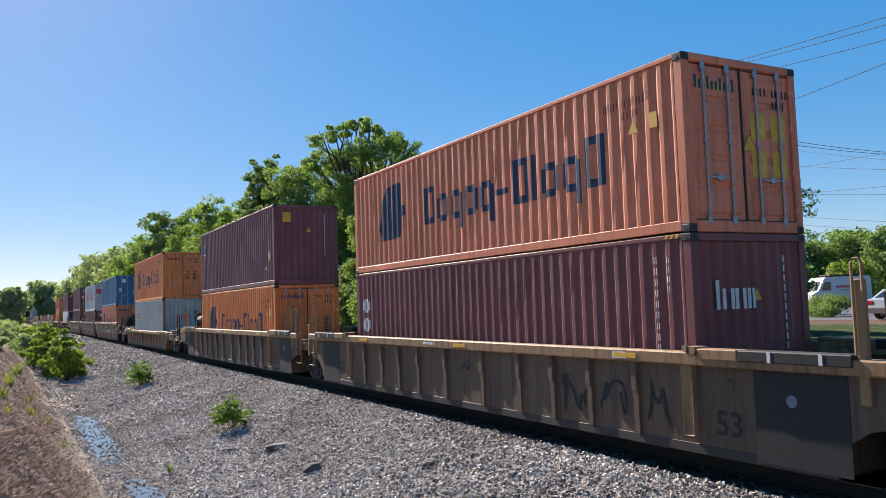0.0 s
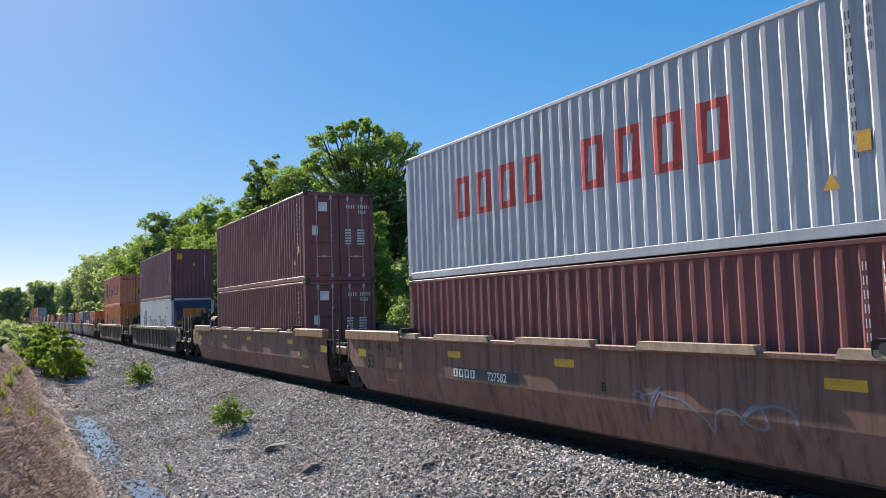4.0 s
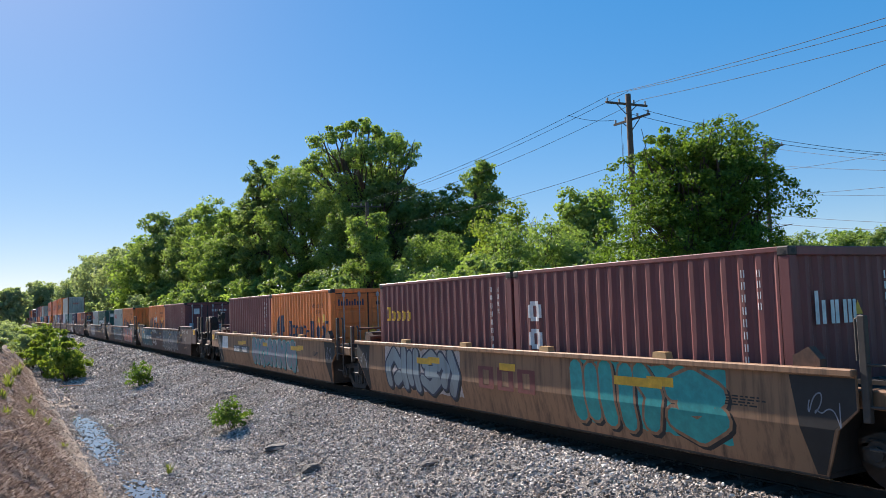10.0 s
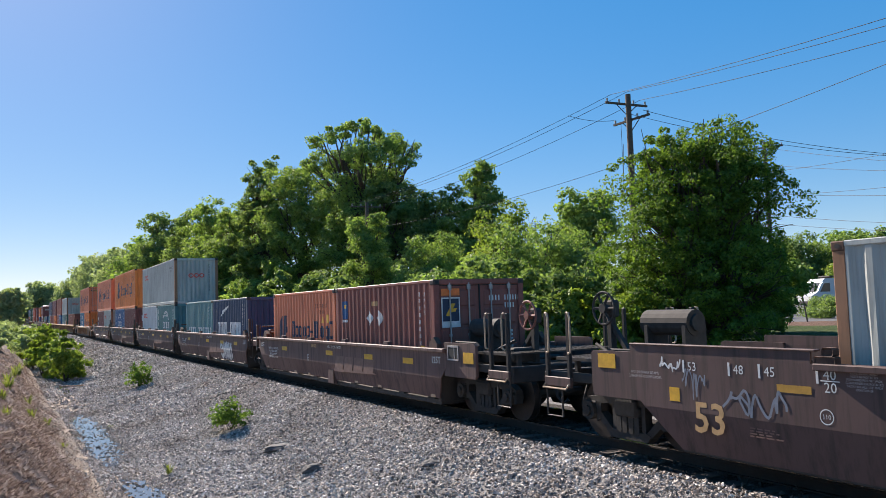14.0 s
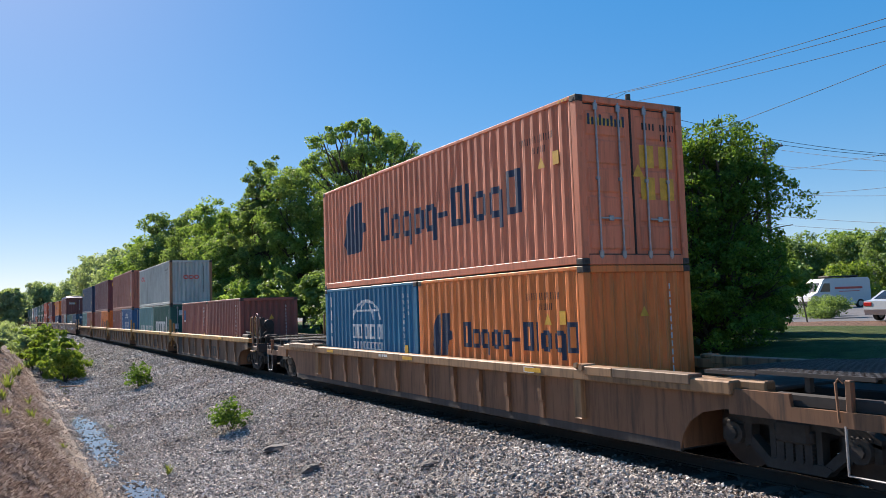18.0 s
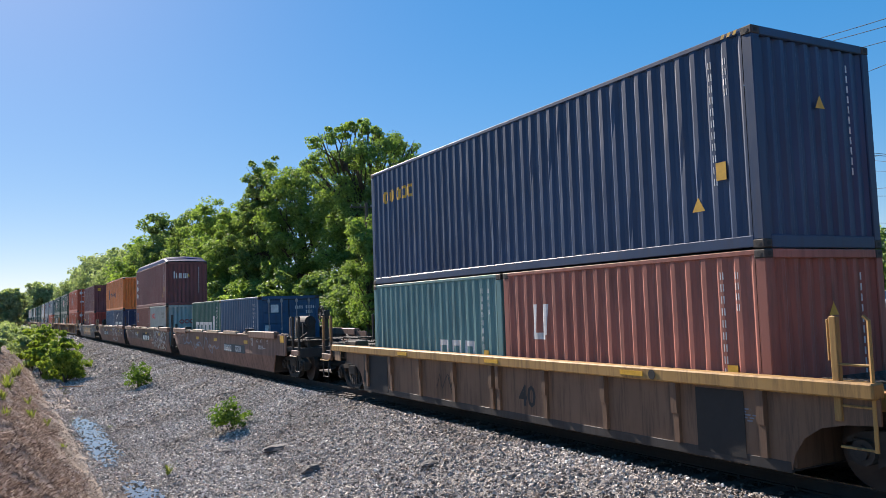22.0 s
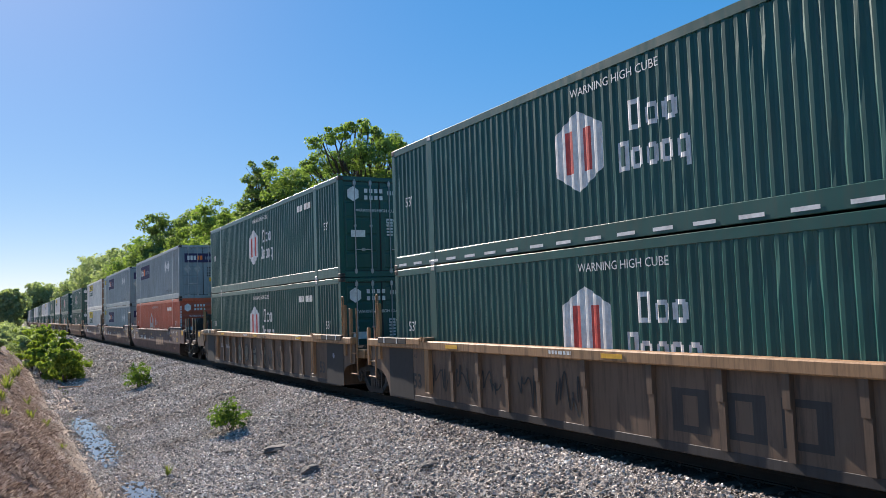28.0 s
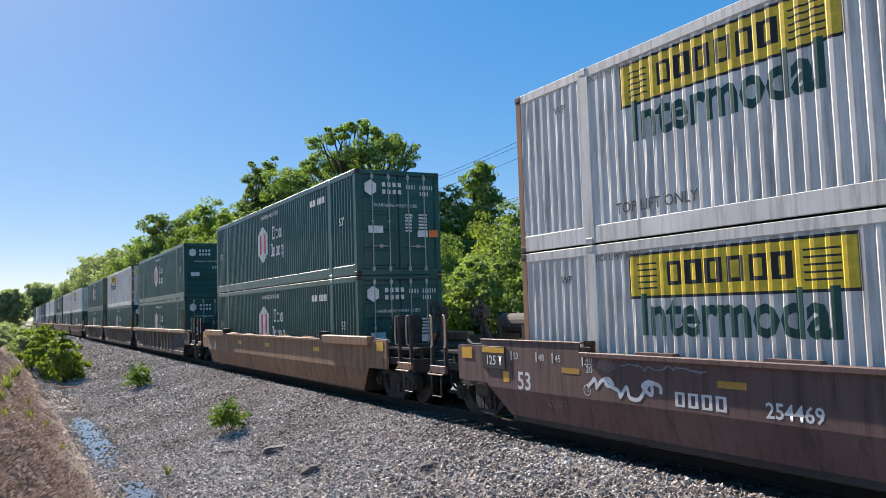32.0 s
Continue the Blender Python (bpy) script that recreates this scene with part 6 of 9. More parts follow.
def shrub(x, y, height, half, mat, n, leaf, seed, label, name="shrub", group="shrubs by the line"):
    rng = np.random.default_rng(seed)
    z0 = ground_z(x, y)
    t = thing(name, label, "shrub", group, at=(x, y, z0 - .02))
    L = []
    for i in range(7):
        a, q = 2.4 * i, half * rng.uniform(.1, .6)
        L.append(((q * math.cos(a), q * math.sin(a), height * rng.uniform(.2, .76)), (half * rng.uniform(.35, .55),) * 2 + (height * rng.uniform(.18, .28),)))
    pos, out = crown_points(rng, L, n, *((.24, 50) if height > 2 else (.30, 20)))
    pos[:, 2] = np.maximum(pos[:, 2], .03)
    v, f = leaves(rng, pos, out, leaf)
    part("crown", np_mesh("crown", v, f, M[mat]), t)
    b = MB()
    for i, (c, r) in enumerate(L):
        limb(b, rng, (rng.normal() * .04, rng.normal() * .04, 0), c, .004 + .010 * height, .003, 3)
    part("stem_tuft", b.mesh("stem_tuft", M["bark"]), t)
    return t


tree(-20.5, 22.0, 8.9, 3.95, 0.3, "leaf_m", 100000, .125, 11, "large round-crowned maple lit from one side", 46, trunk=.28, lump=.62, spread=.16, bunch=75, widest=.40)
tree(-62.4, 27.1, 20.0, 5.0, 4.0, "leaf_a", 56000, .235, 12, "tall old tree with an open ragged top", 16, open_top=True, trunk=.45, lump=.7, spread=.25, bunch=80)
tree(-59.6, 28.1, 13.9, 3.6, 2.0, "leaf_b", 28000, .25, 13, "dark leafy tree in the tree line", 12)
tree(-78.2, 22.7, 19.0, 3.7, 3.0, "leaf_b", 32000, .26, 14, "tall broadleaf tree with uneven crown", 12, lump=.6, widest=.4)
tree(-71.5, 24.5, 16.6, 4.9, 2.0, "leaf_a", 34000, .26, 15, "broad leafy tree in the tree line", 14)
tree(-86.0, 22.5, 14.6, 4.8, 2.0, "leaf_a", 30000, .28, 37, "broad leafy tree in the tree line", 14)
tree(-96.5, 23.0, 15.7, 6.2, 2.0, "leaf_a", 34000, .33, 16, "broad leafy tree in the tree line", 15)
tree(-109.0, 24.0, 16.4, 6.4, 2.0, "leaf_b", 28000, .36, 17, "dark leafy tree in the tree line", 14)
tree(-124.0, 21.5, 17.9, 6.0, 2.0, "leaf_b", 28000, .4, 18, "dark round tree in the tree line", 13)
tree(-146.0, 22.0, 16.4, 6.5, 2.0, "leaf_a", 15000, .5, 19, "leafy tree in the tree line", 12)
tree(-172.0, 21.5, 16.8, 7.2, 2.0, "leaf_d", 15000, .55, 20, "pale green leafy tree further along the line, tinted for haze", 12)
tree(-215.0, 22.0, 18.5, 9.0, 2.0, "leaf_d", 16200, .65, 21, "pale green leafy tree further along the line, tinted for haze", 12)
tree(-262.0, 24.0, 20.5, 9.0, 2.0, "leaf_d", 16200, .8, 22, "pale green leafy tree further along the line, tinted for haze", 12)
tree(-330.0, 24.0, 18.0, 9.0, 2.0, "leaf_d", 10800, .9, 23, "far tree along the line, haze tinted into its leaves", 10)
tree(-420.0, 15.5, 20.5, 9.0, 2.0, "leaf_d", 10800, 1.1, 24, "far tree along the line, haze tinted into its leaves", 10)
tree(-385.0, 3.0, 13.0, 8.0, 1.0, "leaf_d", 8000, 1.1, 35, "far tree along the line, haze tinted into its leaves", 9)
tree(-340.0, -9.0, 12.0, 8.0, 1.0, "leaf_d", 8000, 1.1, 36, "far tree along the line, haze tinted into its leaves", 9)
tree(-44.2, 19.2, 8.6, 1.9, 0.3, "leaf_a", 16000, .17, 25, "slim young tree with light foliage", 10)
tree(-55.0, 30.2, 12.3, 2.9, 3.0, "leaf_b", 15000, .25, 34, "leafy tree behind the wires", 10)
tree(-51.0, 31.6, 13.5, 2.4, 6.0, "leaf_a", 11000, .24, 26, "slender tree with a tufted open top", 9, lump=.55, widest=.6)
tree(-51.6, 30.2, 9.4, 2.6, 2.0, "leaf_a", 12000, .24, 38, "leafy tree behind the hedge", 10)
tree(-48.1, 39.1, 11.0, 3.1, 3.0, "leaf_a", 12150, .3, 27, "leafy tree behind the hedge", 10)
tree(-40.0, 21.5, 6.6, 2.3, 0.2, "leaf_a", 11000, .17, 28, "green young tree beyond the track", 10)
tree(-40.3, 26.1, 8.6, 2.6, 0.6, "leaf_c", 16000, .19, 29, "bushy young tree with dense foliage", 10)
tree(-33.4, 25.0, 5.9, 2.6, 0.3, "leaf_a", 14000, .17, 30, "bushy young tree with dense foliage", 10)
tree(-31.0, 22.0, 6.6, 2.6, 0.3, "leaf_a", 11000, .17, 33, "bushy young tree with dense foliage", 10)
for k, (tx, tz) in enumerate(((-65.5, 9.9), (-59.5, 9.3), (-53.0, 9.3))):
    tree(tx, 86.0 + 3 * (k % 2), tz, 4.0, 1.0, "leaf_b", 8500, .38, 200 + k, "dark leafy tree beyond the road", 10)
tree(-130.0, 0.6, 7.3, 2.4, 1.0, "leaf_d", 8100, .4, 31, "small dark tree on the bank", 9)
for i, (sx, sy, hh, hw, mt) in enumerate(((-28.5, 22.5, 4.2, 2.2, "leaf_b"), (-36.5, 22.0, 4.4, 2.2, "leaf_a"), (-46.5, 22.5, 5.2, 2.4, "leaf_b"), (-52.5, 21.5, 5.0, 2.6, "leaf_b"), (-58.5, 21.5, 5.6, 2.8, "leaf_b"),
                                          (-66, 20.5, 5.5, 3.0, "leaf_b"), (-74, 20, 5.5, 3.2, "leaf_a"), (-83, 19.5, 6, 3.4, "leaf_b"), (-92, 19, 6, 3.4, "leaf_b"), (-103, 19, 6, 3.6, "leaf_a"), (-115, 18.5, 6.5, 3.8, "leaf_b"),
                                          (-132, 18.5, 6.5, 4, "leaf_d"), (-150, 19, 7, 4.4, "leaf_a"), (-185, 19, 7, 5, "leaf_d"), (-24.5, 26.5, 3.4, 2.2, "leaf_b"), (-25.5, 20.0, 2.6, 1.5, "leaf_c"), (-22.5, 27.5, 3.0, 2.0, "leaf_a"))):
    shrub(sx, sy, hh, hw, mt, 5000, .24 + .002 * abs(sx), 60 + i, "dense leafy shrub under the tree line", group="undergrowth")
for i, (sx, sy, hh, hw, mt) in enumerate(((-26.6, 19.8, 4.5, 2.3, "leaf_b"), (-24.2, 21.6, 4.4, 1.9, "leaf_b"), (-30.0, 19.4, 4.4, 2.5, "leaf_b"), (-33.5, 19.6, 4.2, 2.4, "leaf_a"), (-38.0, 19.5, 4.4, 2.6, "leaf_b"), (-42.5, 20.5, 4.8, 2.4, "leaf_b"), (-22.3, 20.0, 2.4, 1.5, "leaf_c"), (-49.5, 20.0, 5.0, 2.8, "leaf_b"))):
    shrub(sx, sy, hh, hw, mt, 5200, .22, 120 + i, "dense leafy shrub under the tree line", group="undergrowth")


def bare_shrub(x, y, height, seed):
    """A leafless shrub of thin upright twigs."""
    rng = np.random.default_rng(seed)
    t = thing("shrub", "leafless twiggy shrub among green trees", "shrub", "undergrowth", at=(x, y, ground_z(x, y) - .03))
    for i in range(9):
        b = MB()
        a, q = 2.4 * i, rng.uniform(.2, .9)
        tip = Vector((q * math.cos(a), q * math.sin(a), height * rng.uniform(.75, 1)))
        limb(b, rng, (0, 0, 0), tip, .04, .010, 5)
        for k in range(9):
            p = tip * rng.uniform(.5, .95)
            limb(b, rng, p, p + Vector((rng.normal() * .25, rng.normal() * .25, rng.uniform(.3, .7))), .012, .004, 3)
        part("twig", b.mesh("twig", M["bark"]), t)


bare_shrub(-36.0, 25.3, 6.6, 71)
# shrubs of the ditch and the ballast
shrub(-49.0, 2.95, 2.7, 1.2, "leaf_c", 3600, .19, 41, "leafy green shrub growing beside the ditch")
for i, (sx, sy, hh, hw) in enumerate(((-53, 2.75, 2.9, 1.4), (-60, 2.6, 3.2, 1.5), (-67, 2.4, 3.2, 1.6), (-75, 2.2, 3.3, 1.7), (-85, 2.0, 3.4, 1.8))):
    shrub(sx, sy, hh, hw, "leaf_c", 2200, .23, 42 + i, "leafy green shrub growing beside the ditch")
for i, (sx, sy, hh, hw) in enumerate(((-56, 2.0, 2.8, 1.3), (-64, 1.7, 2.8, 1.5), (-72, 1.5, 2.8, 1.6), (-81, 1.3, 3.0, 1.7), (-92, 1.4, 3.0, 1.8), (-105, 1.6, 3.2, 2.0), (-120, 1.8, 3.4, 2.2))):
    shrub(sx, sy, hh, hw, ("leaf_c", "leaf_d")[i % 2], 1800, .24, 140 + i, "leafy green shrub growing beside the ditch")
shrub(-37.6, 5.2, 1.2, .85, "leaf_m", 900, .13, 50, "small leafy shrub in the ballast")
shrub(-21.5, 5.25, .95, .72, "leaf_m", 1000, .10, 51, "small leafy shrub in the ballast")


def weed(x, y, height, half, seed, label, name, group, count=26):
    """A tuft of narrow upright leaves that arch outwards."""
    rng = np.random.default_rng(seed)
    t = thing(name, label, "weed", group, at=(x, y, ground_z(x, y) - .01))
    v, f = [], []
    for i in range(count):
        a, q, h = rng.uniform(0, 6.28), half * rng.uniform(.1, .7), height * rng.uniform(.45, 1)
        o = Vector((math.cos(a), math.sin(a), 0))
        w = Vector((-o.y, o.x, 0)) * h * .045
        base, out = o * q * .5, o * h * rng.uniform(.2, .8)
        k = len(v)
        for u, g in ((0, .5), (.4, 1.1), (.75, .8)):
            c = base + out * u * u + Vector((0, 0, h * u))
            v += [c - w * g, c + w * g]
        v.append(base + out + Vector((0, 0, h * .93)))
        f += [(k, k + 1, k + 3, k + 2), (k + 2, k + 3, k + 5, k + 4), (k + 4, k + 5, k + 6)]
    me = bpy.data.meshes.new("leaf_tuft")
    me.from_pydata(v, [], f)
    me.materials.append(M["leaf_y"])
    part("leaf_tuft", me, t)


weed(-18.5, 3.15, .30, .14, 52, "tiny green sprig among stones", "sprig", "", 18)
for i, (sx, sy, hh) in enumerate(((-29.5, .08, .75), (-29.4, .65, .5), (-22.0, .03, .4), (-25.1, .66, .5), (-26.8, 1.1, .4), (-36, .3, .8), (-40, .5, .9), (-25.4, -.07, .5), (-33.5, .05, .6), (-22.4, 1.3, .22), (-27.8, 2.97, .18))):
    weed(sx, sy, hh * .75, .24, 53 + i, "yellow-green weeds sprouting from the dry bank", "weed_clump", "weeds on the bank")
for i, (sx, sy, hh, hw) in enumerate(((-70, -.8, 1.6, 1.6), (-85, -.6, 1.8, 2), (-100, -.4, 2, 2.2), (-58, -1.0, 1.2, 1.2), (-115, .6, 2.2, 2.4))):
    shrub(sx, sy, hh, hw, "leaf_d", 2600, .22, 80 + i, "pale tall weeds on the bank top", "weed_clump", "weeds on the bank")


def build_dry_grass():
    rng = np.random.default_rng(9)
    n = 118000
    x = -9 - 52 * rng.random(n) ** 1.6
    y = rng.uniform(-2.2, 1.7, n)
    keep = rng.random(n) < np.clip((np.array([bank_edge(a) for a in x]) + .3 - y) / .9, .04, 1)
    keep &= np.array([noise.noise((a * .8, b * 1.1, 5)) > -.62 for a, b in zip(x, y)])
    x, y = x[keep], y[keep]
    n = len(x)
    z = np.array([ground_z(a, b) for a, b in zip(x, y)])
    h = rng.uniform(.015, .085, n)
    a = rng.uniform(0, 6.28, n)
    lean = rng.uniform(.02, .11, n) * np.where(rng.random(n) < .05, 2.6, 1)
    w = rng.uniform(.0012, .0034, n) * (1 + np.abs(x) / 22)
    p = np.stack([x, y, z - .02], 1)
    side = np.stack([-np.sin(a), np.cos(a), np.zeros(n)], 1) * w[:, None]
    tip = p + np.stack([np.cos(a) * lean, np.sin(a) * lean, h], 1)
    mid = p + np.stack([np.cos(a) * lean * .35, np.sin(a) * lean * .35, h * .7], 1)
    v = np.stack([p - side, p + side, mid + side * .7, tip, mid - side * .7], 1).reshape(-1, 3)
    f = np.arange(5 * n).reshape(n, 5)
    m, nd, l, pr = nodes_of("straw")
    geo = nd.new("ShaderNodeNewGeometry")
    r = ramp(nd, [(0, (0.085, 0.060, 0.050)), (.55, (0.24, 0.182, 0.155)), (.85, (0.36, 0.29, 0.25)), (1, (0.56, 0.48, 0.41))])
    l.new(geo.outputs["Random Per Island"], r.inputs[0])
    l.new(r.outputs[0], pr.inputs["Base Color"])
    pr.inputs["Roughness"].default_value = .8
    tr, mx = nd.new("ShaderNodeBsdfTranslucent"), nd.new("ShaderNodeMixShader")
    l.new(r.outputs[0], tr.inputs[0])
    mx.inputs[0].default_value = .5
    l.new(pr.outputs[0], mx.inputs[1])
    l.new(tr.outputs[0], mx.inputs[2])
    l.new(mx.outputs[0], nd["Material Output"].inputs[0])
    ob = new("dry_grass", np_mesh("dry_grass", v, f, m))
    tagged(ob, "matted brown dry grass covering the bank", "grass", kind="stuff")


build_dry_grass()


def far_woods():
    """Woods that close the line's far end, their haze put into the leaf colour."""
    rng = np.random.default_rng(77)
    L = []
    for i in range(70):
        y = -150 + 3.4 * i + rng.uniform(-2, 2)
        r = rng.uniform(4, 7)
        L.append(((-660 + rng.uniform(-30, 30), y, rng.uniform(5, 9)), (r, r, rng.uniform(4.5, 7))))
    pos, out = crown_points(rng, L, 16000)
    v, f = leaves(rng, pos, out, 1.5)
    tagged(new("far_woods", np_mesh("far_woods", v, f, M["leaf_e"])), "far woods at the end of the line in haze-tinted leaves", "woods", kind="stuff")


far_woods()


# ---- log and stick ----
M["dark_rock"] = plain("dark_rock", (0.085, 0.078, 0.074), .85, vary=.4, scale=14)
stick = new("plank", MB().box(-1.0, 1.0, -.06, .06, 0, .05, .01).mesh("plank", plain("pale_wood", (0.38, 0.22, 0.12), .8)))
stick.matrix_world = pose(-43.9, 3.2, ground_z(-43.9, 3.2) + .09, 0, 4, 118)
tagged(stick, "pale broken plank lying beside the ditch", "plank")
def rock(x, y, length, width, height, turn, seed, label):
    """A rough broken lump, half sunk in the ballast."""
    bm = bmesh.new()
    bmesh.ops.create_icosphere(bm, subdivisions=3, radius=1.0)
    for v in bm.verts:
        d = v.co.normalized()
        k = 1 + .34 * noise.noise(d * 1.3 + Vector((seed, 0, 0))) + .16 * noise.noise(d * 3.4 + Vector((0, seed, 0))) + .06 * noise.noise(d * 8)
        v.co = Vector((d.x * length * .5, d.y * width * .5, max(d.z, -.5) * height)) * k
    me = bpy.data.meshes.new("rock")
    bm.to_mesh(me)
    bm.free()
    me.materials.append(M["dark_rock"])
    ob = new("rock", me)
    ob.matrix_world = pose(x, y, ground_z(x, y) + height * .3, 0, 0, turn)
    tagged(ob, label, "rock", "rocks on the ballast")


rock(-17.7, 5.35, .45, .75, .09, 20, 2.3, "long dark weathered lump lying on the ballast")
rock(-15.0, 5.25, .34, .46, .10, -15, 5.1, "dark rounded lump of rock on the ballast")
rock(-12.5, 6.5, .26, .40, .06, 10, 7.7, "flat dark lump of rock on the ballast")
rock(-19.1, 4.6, .22, .28, .06, 0, 9.2, "small dark lump of rock on the ballast")


# ---- pole and wires ----
def utility_pole(x, y, top, arms, label):
    z0 = ground_z(x, y)
    t = thing("utility_pole", label, "utility pole", "utility poles", at=(x, y, z0 - .1))
    h = top - z0 + .1
    part("mast", MB().tube([(0, 0, 0), (0, 0, h)], .17, 12, .12).mesh("mast", M["pole"]), t)
    for turn, z in arms:
        d = Vector((math.sin(radians(turn)), math.cos(radians(turn)), 0))
        a = MB()
        c = Vector((0, 0, h - z))
        p, q = c - d * 1.15, c + d * 1.15
        o = Vector((-d.y, d.x, 0)) * .13
        a.tube([p + o, q + o], .062, 4)
        part("crossarm", a.mesh("crossarm", M["pole"]), t)
        br = MB()
        for s in (-.6, .6):
            br.tube([c + d * s + o, Vector((0, 0, h - z - .5)) + o], .02, 5)
        part("brace", br.mesh("brace", M["steel"]), t)
        for s in (-1.05, -.4, .4, 1.05):
            i = MB()
            e = c + d * s + o
            i.tube([e, e + Vector((0, 0, .1)), e + Vector((0, 0, .2))], .035, 8, .05)
            part("insulator", i.mesh("insulator", M["galv"]), t)
    return t


utility_pole(-26.6, 24.4, 11.45, ((4, .42), (90, 1.15)), "wooden utility pole with two crossarms")
utility_pole(-51.8, 22.5, 9.8, ((4, .3), (90, 1.2)), "distant wooden utility pole among trees")
utility_pole(13.0, 21.8, 10.1, ((4, .35), (90, 1.2)), "wooden utility pole with two crossarms")


def wire(p, q, sag, r=.011):
    p, q = Vector(p), Vector(q)
    pts = [p.lerp(q, i / 16) - Vector((0, 0, sag * 4 * (i / 16) * (1 - i / 16))) for i in range(17)]
    ob = new("wire", MB().tube(pts, r, 5).mesh("wire", M["wire"]))
    tagged(ob, "thin black overhead wire between poles", "wire", "overhead wires")


for ya, za, dy, zw, ze in ((23.4, 11.34, -1.15, 9.59, 10.1), (24.4, 11.58, 0, 9.83, 9.93), (25.1, 11.25, 1.15, 9.6, 9.98)):
    wire((-26.6, ya, za), (13.0, 21.8 + dy, ze), .8)
    wire((-26.6, ya, za), (-51.8, 22.5 + dy, zw), .45)
wire((-26.6, 24.3, 8.41), (-51.8, 22.5, 7.94), .4)
wire((-26.6, 24.3, 8.41), (13, 21.8, 12.53), .6)
wire((-29.4, 23.2, 11.02), (-27.5, 24.3, 10.45), .12)
wire((-26.4, 24.3, 10.5), (-19.5, 38.1, 8.1), .5)
wire((-25.6, 24.3, 10.5), (-19.3, 38.1, 8.1), .5)
wire((-26.8, 24.1, 10.2), (-29.5, 26.5, 2.0), 0, .010)
wire((-26.7, 24.1, 9.2), (-28.3, 25.2, 3.5), 0, .010)
utility_pole(-36.0, 45.0, 12.6, ((60, .35), (60, 2.2)), "wooden utility pole behind the maple")
utility_pole(-19.5, 38.1, 8.4, ((60, .4), (60, 1.6)), "short wooden utility pole by the road")
for k, (za, zb) in enumerate(((17.6, 13.9), (15.6, 14.4), (15.9, 13.0), (12.9, 11.5), (12.9, 10.8), (10.5, 8.4), (9.6, 7.7))):
    slope = (zb - za) / .245
    z0, z1 = (EYE + (za + slope * d - EYE) * .6 for d in (-.084, .416))
    wire((-36.0, 45.0, z0), (-19.5, 38.1, z1), .12, .011)


# ---- road side ----
def glass_mat():
    m, n, l, p = nodes_of("dark_glass")
    p.inputs["Base Color"].default_value = (0.02, 0.025, 0.03, 1)
    p.inputs["Roughness"].default_value = 0.05
    return m


M["glass"] = glass_mat()
M["carwhite"] = plain("car_paint_white", (0.50, 0.50, 0.51), 0.25, vary=.03)
M["carsilver"] = plain("car_paint_silver", (0.50, 0.53, 0.56), 0.25, .3, vary=.03)
M["rubber"] = plain("tyre_rubber", (0.02, 0.02, 0.02), 0.85)
M["tail"] = plain("tail_lamp_red", (0.45, 0.015, 0.015), 0.3)
M["roofgrey"] = plain("grey_shingles", (0.17, 0.17, 0.18), 0.9)
M["wallgrey"] = plain("pale_siding", (0.45, 0.45, 0.44), 0.8)


def vehicle(name, label, x, y, rz, outline, width, paint_mat, glass, wheels, extras):
    z0 = ground_z(x, y)
    t = thing(name, label, "van" if name == "van" else "car")
    t.matrix_world = pose(x, y, z0 + .02, 0, 0, rz)
    h = width / 2
    part("body", MB().prism(outline, -h, h).mesh("body", paint_mat), t)
    for g in glass:
        for s in (-1, 1):
            part("side_window", MB().prism(g, s * h - .006, s * h + .006).mesh("side_window", M["glass"]), t)
    for wx, r in wheels:
        for s in (-1, 1):
            w = part("wheel", MB().disc(0, -.11, r, r, .11, 18).mesh("wheel", M["rubber"]), t, at=(wx, s * (h - .09), 0))
            part("rim", MB().disc(0, -.118, r, r * .6, .118, 14).mesh("rim", M["galv"]), w)
    for nm, mb, mt in extras:
        part(nm, mb.mesh(nm, M[mt]), t)
    return t


van = vehicle("van", "white cargo van with a roof rack parked by the road", -43.1, 61.4, -108, [(-2.7, .35), (2.75, .35), (2.9, .6), (2.85, 1.05), (2.3, 1.35), (1.75, 2.25), (1.5, 2.5), (-2.6, 2.55), (-2.75, 2.3), (-2.8, .6)], 1.95, M["carwhite"],
              [[(1.05, 1.4), (2.0, 1.4), (1.6, 2.1), (1.05, 2.1)]], ((1.9, .36), (-1.75, .36)),
              [("windscreen", MB().poly([(2.31, -.85, 1.38), (2.31, .85, 1.38), (1.79, .8, 2.2), (1.79, -.8, 2.2)]), "glass"),
               ("roof_rack", MB().box(-1.9, .9, -.7, .7, 2.62, 2.72, .02).box(-1.8, -1.7, -.7, .7, 2.5, 2.64).box(.6, .7, -.7, .7, 2.5, 2.64), "steel"),
               ("side_sign", MB().box(-2.0, .6, .978, .984, 1.6, 1.78).box(-1.7, .2, .978, .984, 1.38, 1.44), "red_mark"),
               ("bumper", MB().box(-2.86, -2.7, -.9, .9, .35, .6, .03).box(2.75, 2.98, -.9, .9, .35, .65, .03), "rubber")])
car = vehicle("car", "silver saloon car seen from behind on the road", -23.0, 38.7, 85, [(-2.2, .3), (2.2, .3), (2.3, .55), (2.2, .8), (1.3, .95), (.55, 1.42), (-.9, 1.45), (-1.75, 1.02), (-2.25, .95), (-2.3, .55)], 1.78, M["carsilver"],
              [[(-1.5, 1.02), (.95, 1.0), (.5, 1.36), (-.85, 1.38)]], ((1.35, .31), (-1.35, .31)),
              [("rear_window", MB().poly([(-.95, -.7, 1.44), (-.95, .7, 1.44), (-1.72, .75, 1.05), (-1.72, -.75, 1.05)]), "glass"),
               ("tail_lamp", MB().box(-2.3, -2.1, -.88, -.45, .72, .9, .02), "tail"), ("tail_lamp", MB().box(-2.3, -2.1, .45, .88, .72, .9, .02), "tail")])
